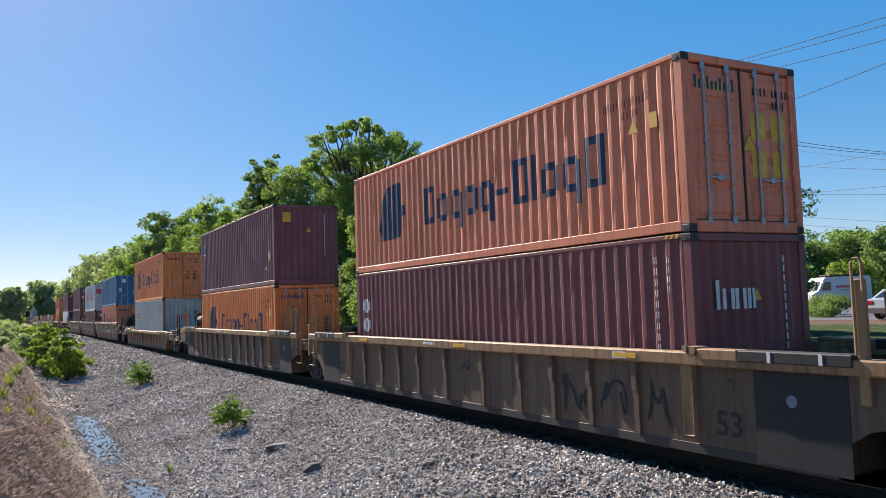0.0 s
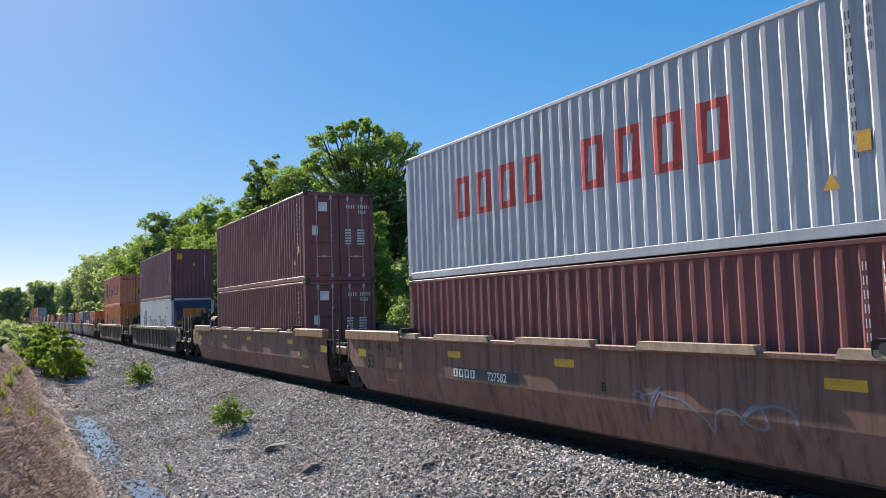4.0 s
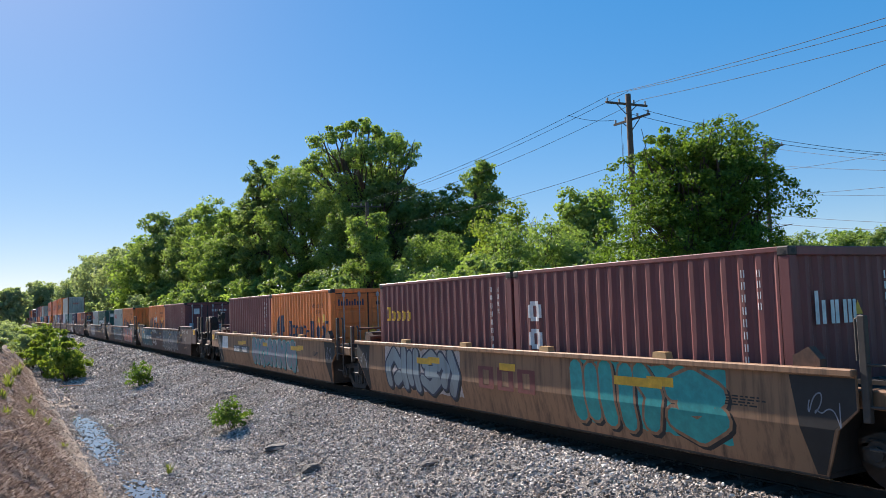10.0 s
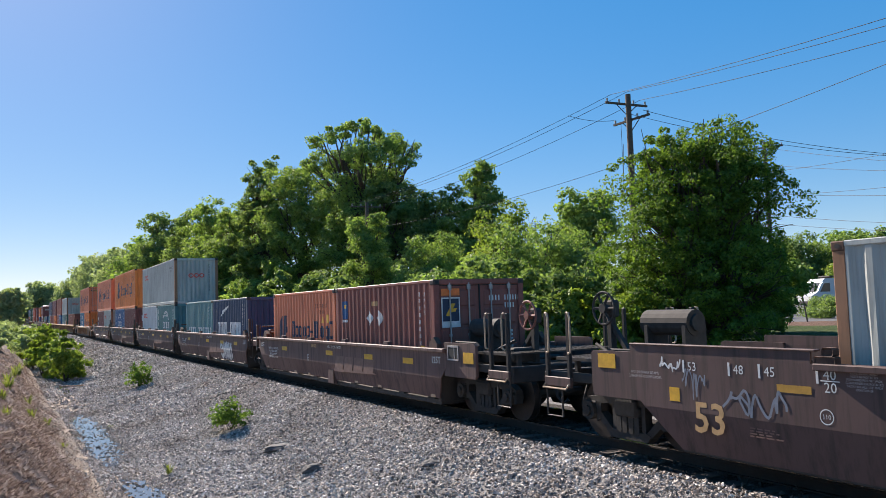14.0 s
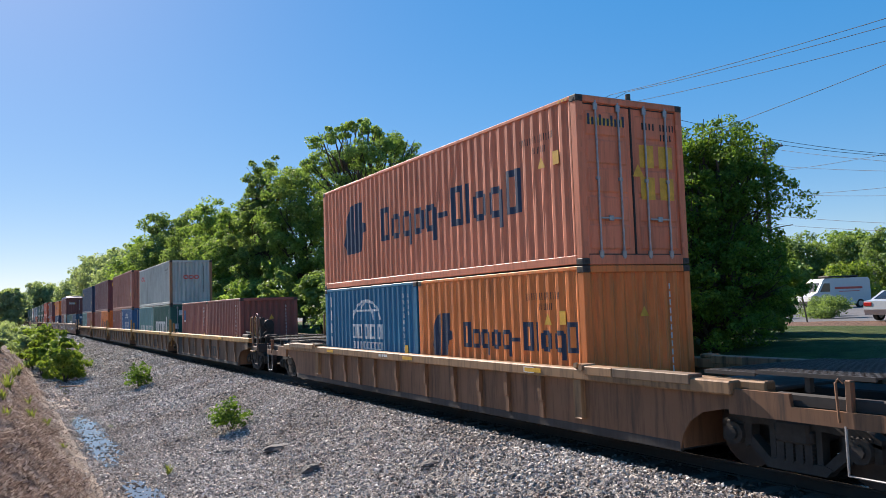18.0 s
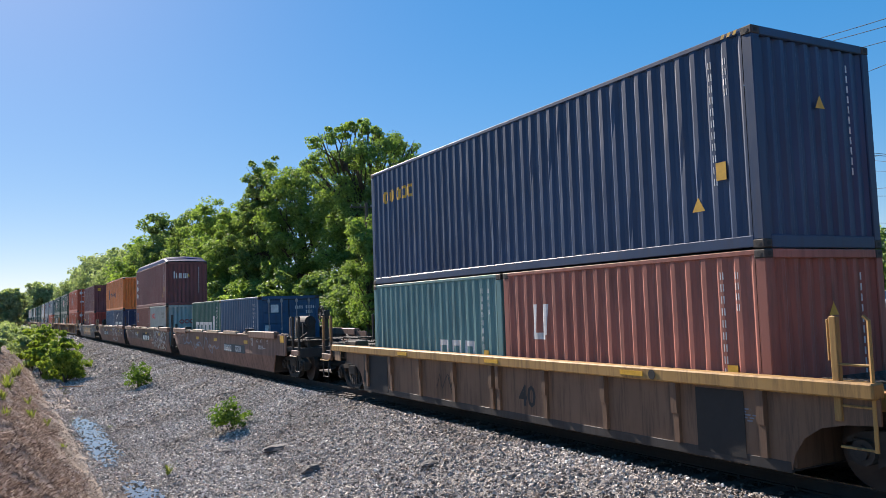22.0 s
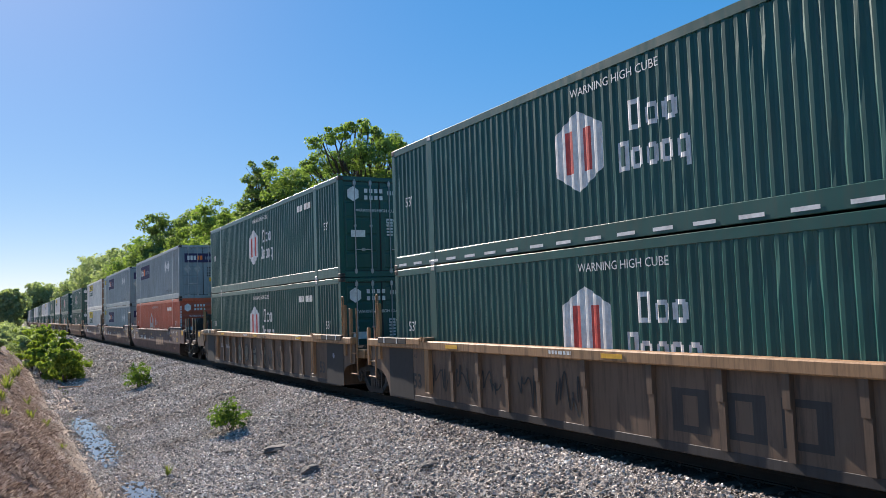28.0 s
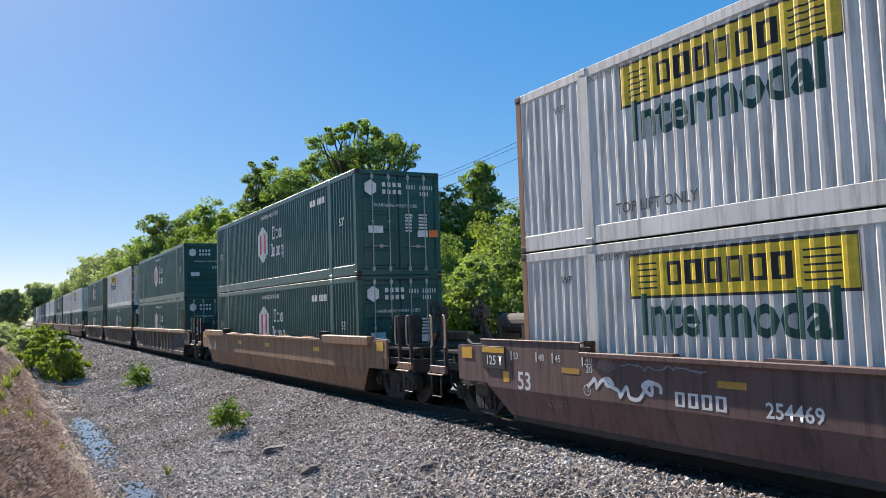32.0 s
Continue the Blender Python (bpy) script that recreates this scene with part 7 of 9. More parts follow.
shrub(-29.2, 41.2, 1.5, 1.35, "leaf_b", 4200, .12, 90, "clipped dark green hedge bush by the road", "hedge", "")
shrub(-32.0, 44.0, 1.3, 1.2, "leaf_b", 3000, .12, 91, "clipped dark green hedge bush by the road", "hedge", "")
tree(-47.5, 70.4, 5.1, 2.6, 1.2, "leaf_c", 6000, .3, 92, "bright green young street tree", 9)
tree(-62.0, 91.0, 10.0, 4.8, 2.0, "leaf_a", 12150, .45, 93, "leafy tree beyond the road", 10)
tree(-56.0, 96.0, 10.5, 4.2, 2.5, "leaf_a", 10800, .45, 94, "leafy tree beyond the road", 10)
tree(-70.0, 88.0, 8.5, 4.4, 2.0, "leaf_b", 10800, .45, 95, "leafy tree beyond the road", 10)
post = new("sign_post", MB().box(-.03, .03, -.03, .03, 0, 1.9, .005).mesh("sign_post", M["steel"]))
post.matrix_world = pose(-27.0, 36.2, .78, 0, -9, 0)
tagged(post, "leaning dark steel sign post", "post")


def house(x, y, rz):
    t = thing("house", "pale house with grey shingle roof beyond the trees", "house")
    t.matrix_world = pose(x, y, ground_z(x, y), 0, 0, rz)
    part("wall", MB().box(-6, 6, -4, 4, 0, 3.2).mesh("wall", M["wallgrey"]), t)
    part("roof", MB().poly([(-6.5, -4.6, 3.1), (6.5, -4.6, 3.1), (6.5, 0, 5.6), (-6.5, 0, 5.6)]).poly([(-6.5, 4.6, 3.1), (6.5, 4.6, 3.1), (6.5, 0, 5.6), (-6.5, 0, 5.6)]).poly([(-6.2, -4, 3.2), (-6.2, 4, 3.2), (-6.2, 0, 5.5)]).mesh("roof", M["roofgrey"]), t)
    for q in (-4, -1, 2.5):
        part("window", MB().box(q, q + 1.2, -4.05, -3.98, 1.1, 2.4, .01).mesh("window", M["glass"]), t)


house(-52.0, 92.0, 30)


# ---- the train ----
def travelled(t):
    """Metres that the train has run, counted from 16 s."""
    q = (t - 16) / 16
    return 359.475 * q - 1.457 * q * q - 1.55 * q ** 3


TIMES = [0, 4, 8, 12, 16, 20, 24, 28, 32]
MOVING = []     # (thing, x at 16 s, z)

# unit: centre at 16 s, car kind, ends (trailing, leading), top (size, colour, end, logo), bottom list
A, B, C, E, D = "ribbed", "smooth", "five_tan", "five_brown", "five_gold"
J, K = "joint", "coupler"
F = "front"
UNITS = [
    (365.0, A, (J, K), "car_olive", ("40", "maroon", F, ""), [("40h", "maroon", F, "")]),
    (345.24, A, (J, J), "car_olive", ("40", "salmon", "door_y", "wing"), [("40h", "maroon", F, "tex")]),
    (325.48, A, (K, J), "car_olive", ("40h", "purple", F, "florens"), [("40h", "orange", "door", "wing")]),
    (302.15, A, (K, K), "car_rust", ("40h", "orange", "door", "wing"), [("40h", "gray", F, "oocl")]),
    (278.38, B, (J, K), "car_brown", ("40", "blue", "door", ""), [("40h", "salmon", "door", "wing")]),
    (258.89, B, (J, J), "car_brown", ("40h", "ltgray", "door", "yang"), [("40", "maroon", "door", "")]),
    (239.23, B, (K, J), "car_brown", ("40h", "maroon", "door", ""), [("40h", "maroon", "door", "")]),
    (215.48, A, (K, K), "car_dark", ("40h", "purple", F, "florens"), [("reefer", "ltgray", "door", "wing_gray")]),
    (191.73, A, (K, K), "car_dark", ("40", "salmon", "door", "wing"), [("40h", "orange", F, "wing")]),
    (169.90, C, (J, K), "car_tan", None, [("20", "navy", F, "cma"), ("20", "orange", F, "wing_d")]),
    (154.02, C, (J, J), "car_tan", None, [("20", "orange", F, "wing"), ("20", "gray", "door", "oocl")]),
    (138.20, C, (J, J), "car_tan", None, [("20", "teal", F, "china"), ("20", "navy", F, "seaco")]),
    (122.36, C, (J, J), "car_tan", None, [("20", "maroon", F, "touax"), ("20", "maroon", F, "tex")]),
    (106.62, C, (K, J), "car_tan", None, [("20", "maroon", F, ""), ("20", "orange", "door", "wing")]),
    (84.60, B, (J, K), "car_umber", None, [("20", "orange", F, "wing_d"), ("20", "maroon", "door", "")]),
    (64.88, B, (J, J), "car_umber", None, [("20", "gray", F, "oocl"), ("20", "orange", F, "wing")]),
    (45.16, B, (K, J), "car_umber", None, [("20", "gray", F, "oocl"), ("20", "green", "door", "uasc")]),
    (23.14, E, (J, K), "car_bnsf", None, [("20", "salmon", F, "wing"), ("20", "redbrown", "door", "florens_d")]),
    (7.40, E, (J, J), "car_bnsf", None, [("20", "teal", F, "china"), ("20", "navy", F, "cma")]),
    (-8.03, E, (J, J), "car_bnsf", ("40", "gray", F, "oocl"), [("20", "ltgray", F, "oocl"), ("20", "seagreen", F, "cosco")]),
    (-23.90, E, (J, J), "car_bnsf", ("40h", "orange", F, "wing"), [("20", "blue2", F, "cosco"), ("20", "maroon", F, "")]),
    (-39.30, E, (K, J), "car_bnsf", ("40h", "salmon", F, "wing"), [("20", "maroon", F, "tex"), ("20", "gray", F, "oocl")]),
    (-61.42, A, (K, K), "car_rust", ("40h", "salmon", "door_y", "wing"), [("20", "blue", F, "cosco"), ("20", "orange", F, "wing")]),
    (-83.53, D, (J, K), "car_gold", None, [("20", "redbrown", F, "florens"), ("20", "redbrown", F, "")]),
    (-99.33, D, (J, J), "car_gold", ("40", "gray", F, "oocl"), [("20", "teal", F, "china"), ("20", "green", "door", "uasc")]),
    (-115.38, D, (J, J), "car_gold", ("40h", "brick", F, ""), [("20", "redbrown", F, "florens"), ("20", "blue2", "door", "cosco")]),
    (-131.42, D, (J, J), "car_gold", ("40h", "purple", F, "florens"), [("20", "redbrown", F, ""), ("20", "orange", F, "wing")]),
    (-147.41, D, (K, J), "car_gold", ("40h", "navy", F, "seaco"), [("20", "seagreen", F, "png"), ("20", "brick", F, "red_u")]),
    (-170.45, B, (J, K), "car_brown", None, [("20", "green", F, "uasc"), ("20", "steelblue", "door", "")]),
    (-190.22, B, (J, J), "car_brown", ("40", "maroon", F, "tex"), [("20", "redbrown", F, "florens"), ("20", "gray", F, "oocl")]),
    (-210.00, B, (K, J), "car_brown", ("40", "orange", F, "wing_small"), [("20", "royal", F, ""), ("20", "navy", "door", "cma")]),
    (-233.95, B, (K, K), "car_grey", ("40h", "purple", F, ""), [("20", "maroon", F, "touax"), ("20", "red", F, "red_u")]),
    (-257.85, A, (J, K), "car_olive", ("53", "hubred", "door", "hub_red"), [("53", "hubred", "door", "hub_red")]),
    (-277.57, A, (J, J), "car_olive", ("53", "hubgreen", F, "hub"), [("53", "hubgreen", F, "hub")]),
    (-297.31, A, (K, J), "car_olive", ("53", "hubgreen", "door", "hub"), [("53", "hubgreen", "door", "hub")]),
    (-321.12, B, (J, K), "car_bnsf", ("53", "fedex", "door", "fedex"), [("53", "hubred", F, "hub_red")]),
    (-340.72, B, (J, J), "car_bnsf", ("53", "fedex", "door", "fedex"), [("53", "fedex", "door", "fedex")]),
    (-360.47, B, (K, J), "car_bnsf", ("53", "jb", "door", "jb"), [("53", "jb", "door", "jb")]),
    (-384.38, B, (K, K), "car_tan", ("53", "hubgreen", "door", "hub"), [("53", "hubgreen", "door", "hub")]),
    (-408.0, A, (J, K), "car_dark", ("53", "hubgreen", F, "hub"), [("53", "hubgreen", "door", "hub")]),
    (-427.9, A, (J, J), "car_dark", ("53", "jb", "door", "jb"), [("53", "hubgreen", "door", "hub")]),
    (-447.9, A, (K, J), "car_dark", ("53", "hubgreen", "door", "hub"), [("53", "hubgreen", "door", "hub")]),
    (-471.7, B, (J, K), "car_tan", ("53", "jb", F, "jb"), [("53", "hubgreen", F, "hub")]),
    (-491.5, B, (J, J), "car_tan", ("53", "jb", F, ""), [("53", "hubgreen", F, "hub")]),
    (-511.3, B, (K, J), "car_tan", ("53", "hubgreen", F, "hub"), [("53", "hubgreen", F, "hub")]),
    (-535.0, A, (J, K), "car_dark", ("53", "jb", F, ""), [("53", "hubgreen", F, "hub")]),
    (-554.8, A, (K, J), "car_dark", ("53", "jb", F, ""), [("53", "fedex", F, "")]),
    (-578.5, B, (J, K), "car_bnsf", ("53", "hubgreen", F, ""), [("53", "hubgreen", F, "")]),
    (-598.3, B, (K, J), "car_bnsf", ("53", "fedex", F, ""), [("53", "fedex", F, "")]),
    (-622.0, A, (K, K), "car_dark", ("53", "jb", F, ""), [("53", "jb", F, "")]),
    (-645.8, B, (K, K), "car_bnsf", ("53", "hubgreen", F, ""), [("53", "fedex", F, "")]),
]


def build_train():
    for i, (c, kind, ends, body, top, bottom) in enumerate(UNITS):
        tail, lead = ends
        # the truck of a joint belongs to the unit ahead of it
        h = 9.86 if kind in (A, B) else 7.92
        hc = 9.3 if kind in (A, B) else 7.5 if kind == D else 7.05
        FAR[0] = i > 38
        OPEN[:] = [s for s, k in ((-1, tail), (1, lead)) if k == K]
        hl = 8.28 if kind == A else 8.2 if kind == B else 6.45
        trucks = [-h, h] if lead == K else [-h]
        if kind in (A, D):
            small = kind == D
            gold = body == "car_gold"
            chord = "chord_gold" if gold else ("chord_dull" if i == 7 else "chord_dark" if body == "car_dark" else "chord_tan")
            t = ribbed_car(hl, hc if not small else 7.6, h, 1.30 if small else 1.20 if i in (3, 22) else 1.53, body, chord,
                           {"car_olive": "dirty olive-brown ribbed well car with tan top beams", "car_dark": "dark grimy ribbed well car on rails", "car_rust": "rust-brown ribbed well car with low sides",
                            "car_gold": "yellow-brown five-unit well car with golden top beams"}[body], trucks, small, i > 40)
        else:
            five = kind in (C, E)
            t = smooth_car(hl + (.25 if not five else .1), hc, h, 1.57 if i in (4, 5, 6) else 1.47 if not five else (1.42 if kind == C else 1.36), 0 if five else 5.95, body,
                           {"car_brown": "rust-brown smooth-sided well car with faded spray paint", "car_tan": "tan smooth-sided well car covered in graffiti",
                            "car_bnsf": "dark brown smooth-sided well car with white lettering", "car_umber": "dark umber smooth-sided well car with spray paint", "car_grey": "grey-brown smooth-sided well car with graffiti"}[body], trucks, five, i == 21, "chord_tan" if i in (4, 5, 6) else "", i < 28 or i > 30, kind == E and i != 21, kind == B and lead == J)
        # coupling gear at pack ends
        for s, k in ((-1, tail), (1, lead)):
            if k == K:
                couple_end(t, s, h, M["truck"], M[body], i in (3, 22))
        MOVING.append((t, c, 0.0))
        if i < 40:
            decorate(t, i, kind, hl, hc)
        z = FLOOR
        if bottom:
            if len(bottom) == 1:
                MOVING.append((container(*bottom[0], 0 if i < 41 else 2), c, z))
                z += STD[bottom[0][0]][2]
            else:
                for s, spec in zip((-1, 1), bottom):
                    MOVING.append((container(*spec, 0), c + s * 3.07, z))
                z += 2.591
        if top:
            tc = container(*top, 1 if i < 41 else 3)
            MOVING.append((tc, c, z + .012))
            if i in (29, 30):
                cover(tc, i == 29)
            if i == 33:
                part("reflective_tape", cached(("tape53",), "reflective_tape", M["white_mark"], lambda b: [b.box(-7.8 + .78 * k, -7.4 + .78 * k, -1.3025, -1.3005, .07, .125) for k in range(20)]), tc, "row of white reflective dashes")
    FAR[0] = False


def couple_end(t, s, h, mat, side, flat=False):
    """Platform, coupler and hand brake beyond the outer truck of a pack."""
    X = lambda a, b: (min(s * a, s * b), max(s * a, s * b))
    e = h + (1.7 if h > 9 else 1.55)
    for q in (-1, 1) if flat else ():
        part("end_side", cached(("fside", h, s, q), "end_side", side, lambda b: b.prism([(s * u, v) for u, v in ((h - .65, .78), (h + 1.55, .78), (h + 1.55, .96), (h + .28, .95), (h + .26, 1.10), (h - .65, 1.10))], q * 1.44 - .03, q * 1.44 + .03)), t)
        part("hand_rail", cached(("frail", h, s, q), "hand_rail", side, lambda b: (b.box(*X(h + .98, h + 1.06), q * 1.42 - .04, q * 1.42 + .04, .8, 1.31, .012), b.tube([(s * (h + .92), q * 1.5, .84), (s * (h + .9), q * 1.5, 1.28), (s * (h + .95), q * 1.5, 1.33), (s * (h + 1.0), q * 1.5, 1.28)], .016, 6))), t)
        part("step", cached(("fstp", h, s, q), "step", M["galv"], lambda b: b.tube([(s * (h + .97), q * 1.46, .8), (s * (h + .97), q * 1.46, .26), (s * (h + 1.45), q * 1.46, .26), (s * (h + 1.45), q * 1.46, .8)], .018, 6)), t)
    five = h < 9
    gold = side.name == "car_gold"
    for q in (-1, 1) if gold else ():
        part("chord_end", cached(("gend", s, q), "chord_end", M["chord_gold"], lambda b: b.box(*X(7.55, 8.47), q * 1.42 - .11, q * 1.42 + .11, 1.13, 1.30, .02)), t, "worn golden beam end")
        part("hanging_plate", cached(("gpl", s, q), "hanging_plate", M["chord_dark"], lambda b: b.box(*X(7.83, 8.25), q * 1.5 - .012, q * 1.5 + .012, .87, 1.13, .006)), t, "worn tan lettered plate")
        part("deck_side", cached(("gds", s, q), "deck_side", M["car_dark"], lambda b: b.box(*X(6.7, 9.3), q * 1.3 - .05, q * 1.3 + .05, .92, 1.08, .015)), t)
    for q in (-1, 1) if not flat and not gold else ():
        part("end_side", cached(("eside", h, s, q), "end_side", side, lambda b: b.prism([(s * u, v) for u, v in ((h - .95, .80), (h + .29, .80), (h + .34, .86), (h + .34, 1.46), (h + .29, 1.50), (h - .95, 1.50))], q * 1.45 - .03, q * 1.45 + .03)), t)
    if not flat and not gold:
        part("reflector", cached(("erefl",), "reflector", M["yellow_mark"], lambda b: b.box(-.2, .2, -.003, .003, 0, .22)), t, "yellow reflective patch", at=(s * (h + (.06 if five else -.03)), -1.486, 1.1 if five else 1.24))
        if five:
            card = part("card_holder", cached(("card", s), "card_holder", M["black"], lambda b: b.box(-.24, .24, -.006, .004, -.16, .16, .004)), t, "black card holder with a white frame", at=(s * (h - .55), -1.486, 1.29))
            part("card_frame", cached(("cardf",), "card_frame", M["chalk_mark"], lambda b: (b.box(-.23, .23, -.010, -.006, .12, .15), b.box(-.23, .23, -.010, -.006, -.15, -.12), b.box(-.23, -.2, -.010, -.006, -.12, .12), b.box(.2, .23, -.010, -.006, -.12, .12), b.box(.05, .07, -.010, -.006, -.12, .12))), card)
    part("end_platform", cached(("plat", h, s), "end_platform", mat, lambda b: (b.box(*X(h - .3, e), -.36, .36, .84, 1.08, .02), b.box(*X(e - .14, e), -1.42, 1.42, .80, 1.10, .02), b.box(*X(h, e), -1.4, -1.28, .95, 1.10, .015), b.box(*X(h, e), 1.28, 1.4, .95, 1.10, .015))), t)
    part("walkway", cached(("plgr", h, s, flat), "walkway", M["steel"], lambda b: grating(b, *X(h - (.34 if flat else -.1), e - (.45 if flat else .2)), -1.3, 1.2, 1.34)), t, "open steel grating", kind="stuff")
    for x in (h + .2, e - .4):
        part("walkway_post", cached(("plps",), "walkway_post", M["steel"], lambda b: b.box(-.035, .035, -.04, .04, 1.08, 1.31)), t, at=(s * x, -1.0, 0))
    if flat:
        part("coupler", cached(("coup", h, s), "coupler", M["truck"], lambda b: (b.box(*X(e, e + .2), -.1, .1, .78, .96, .03), b.box(*X(e + .1, e + .27), -.17, .17, .72, 1.02, .04))), t)
        return
    part("coupler", cached(("coup", h, s), "coupler", M["truck"], lambda b: (b.box(*X(e, e + .2), -.1, .1, .78, .96, .03), b.box(*X(e + .1, e + .27), -.17, .17, .72, 1.02, .04))), t)
    part("air_hose", cached(("hose", h, s), "air_hose", M["black"], lambda b: b.tube([(s * e, -.45, .85), (s * (e + .1), -.5, .5), (s * (e + .2), -.45, .38), (s * (e + .28), -.38, .45)], .03, 6)), t)
    grab = M["chord_gold"] if side.name == "car_gold" else M["guard"]
    body = side if side.name == "car_gold" else mat
    for q in (-1, 1):
        for x in (e - .72, e - .12):
            post = part("hand_rail", cached(("hr", q), "hand_rail", body, lambda b: b.box(-.04, .04, -.035, .035, .84, 2.1, .012)), t, at=(s * x, q * 1.42, 0))
            part("grab_iron", cached(("grab", s, q), "grab_iron", grab, lambda b: b.tube([(-s * .03, q * .05, 1.42), (-s * .10, q * .06, 1.44), (-s * .11, q * .06, 1.5), (-s * .11, q * .06, 2.02), (-s * .08, q * .06, 2.09), (-s * .03, q * .05, 2.1)], .018, 6)), post, "worn tan grab iron")
        part("end_sill", cached(("esil", h, s, q), "end_sill", side, lambda b: b.box(*X(e - .78, e - .06), q * 1.44 - .03, q * 1.44 + .03, .86, 1.02, .012)), t)
        part("hand_bar", cached(("ebar", h, s, q), "hand_bar", grab, lambda b: b.tube([(s * (e - .74), q * 1.48, .90), (s * (e - .74), q * 1.53, .84), (s * (e - .1), q * 1.53, .84), (s * (e - .1), q * 1.48, .90)], .015, 6)), t)
        part("step", cached(("stp", h, s, q), "step", M["steel"], lambda b: (b.tube([(s * (e - .50), q * 1.43, .86), (s * (e - .50), q * 1.43, .36), (s * (e - .08), q * 1.43, .36), (s * (e - .08), q * 1.43, .86)], .018, 6))), t)
    part("brake_gear", cached(("gear", h, s), "brake_gear", M["cast"], lambda b: (b.box(*X(h - .9, h - .1), -1.38, -1.0, 1.12, 1.42, .03), b.box(*X(h + .1, h + .5), -1.25, -.8, 1.12, 1.32, .03), b.box(*X(h + .55, h + .85), -.9, -.4, 1.12, 1.40, .03),
         b.tube([(s * (h - .8), -1.25, 1.5), (s * (h + .1), -1.3, 1.5), (s * (h + .2), -1.3, 1.44)], .028, 6), b.tube([(s * (h + .2), -1.0, 1.3), (s * (h + .9), -.9, 1.55)], .03, 6))), t, "black brake cylinders and rods")
    if s > 0 or not five:
        x0, zc = (h - 1.2, 1.77) if five else (h - .95, 1.90)
        part("air_tank", cached(("tank", h, s), "air_tank", M["cast"], lambda b: (b.tube([(s * x0, -.5, zc), (s * (x0 + .05), -.5, zc), (s * (x0 + .95), -.5, zc), (s * (x0 + 1.0), -.5, zc)], .20, 16),
             b.tube([(s * (x0 - .05), -.5, zc), (s * (x0 + .02), -.5, zc)], .13, 12), b.tube([(s * (x0 + .98), -.5, zc), (s * (x0 + 1.05), -.5, zc)], .13, 12))), t, "round brake air tank")
        for x in (x0 + .05, x0 + .85):
            part("tank_cradle", cached(("cradle", zc), "tank_cradle", M["cast"], lambda b: b.prism([(-.035, 1.12), (.035, 1.12), (.035, zc - .04), (-.035, zc - .04)], -.22, .22)), t, at=(s * x, -.5, 0))
        wx, wy, wz = (h + .62, -1.2, 1.93) if side.name == "car_gold" else (h + .85, -.55, 2.03) if five else (h + 1.15, -.5, 2.14)
        red = M["red_iron"] if five else M["cast"]
        part("brake_stand", cached(("bstand", h, s, wz), "brake_stand", M["cast"], lambda b: (b.box(*X(wx - .06, wx + .06), wy + .1, wy + .22, 1.1, wz - .1, .015), b.box(*X(wx - .13, wx + .13), wy + .08, wy + .26, wz - .16, wz + .14, .03),
             b.prism([(s * (wx - .7), 1.12), (s * (wx - .6), 1.12), (s * (wx + .02), wz - .3), (s * (wx - .08), wz - .3)], wy + .12, wy + .2))), t)
        part("brake_wheel", cached(("bw", h, s, wy), "brake_wheel", red, lambda b: brake_wheel(b, s * wx, wy, wz)), t, "spoked hand brake wheel", kind="stuff")


def cover(t, blue):
    """A tarpaulin roof: it rises in folds from the top rails to a low ridge."""
    b = MB()
    n = 120
    r = random.Random(4)
    hx, hy, H = 6.05, 1.2, 2.591
    top = .40 if blue else .10
    across = (-1.0, -.985, -.9, -.5, 0, .5, .9, .985, 1.0)
    rise = (0, .5, .78, .92, 1.0, .92, .78, .5, 0)
    rows = []
    for i in range(n + 1):
        x = -hx + 2 * hx * i / n
        ends = min(1.0, min(x + hx, hx - x) / .9 + .12)
        fold = .5 + .5 * math.sin(i * .8 + 1.5 * math.sin(i * .21))
        rows.append([(x + r.uniform(-.02, .02), hy * a, H + .006 + top * ends * k * (.92 + .08 * fold) + (r.uniform(-.012, .012) if 0 < k < 1 else 0)) for a, k in zip(across, rise)])
    for p, q in zip(rows, rows[1:]):
        for j in range(8):
            b.poly([p[j], q[j], q[j + 1], p[j + 1]])
    part("tarpaulin", b.mesh("tarpaulin", M["tarp" if blue else "darktarp"]), t, "wrinkled %s tarpaulin roof" % ("blue" if blue else "dark"))


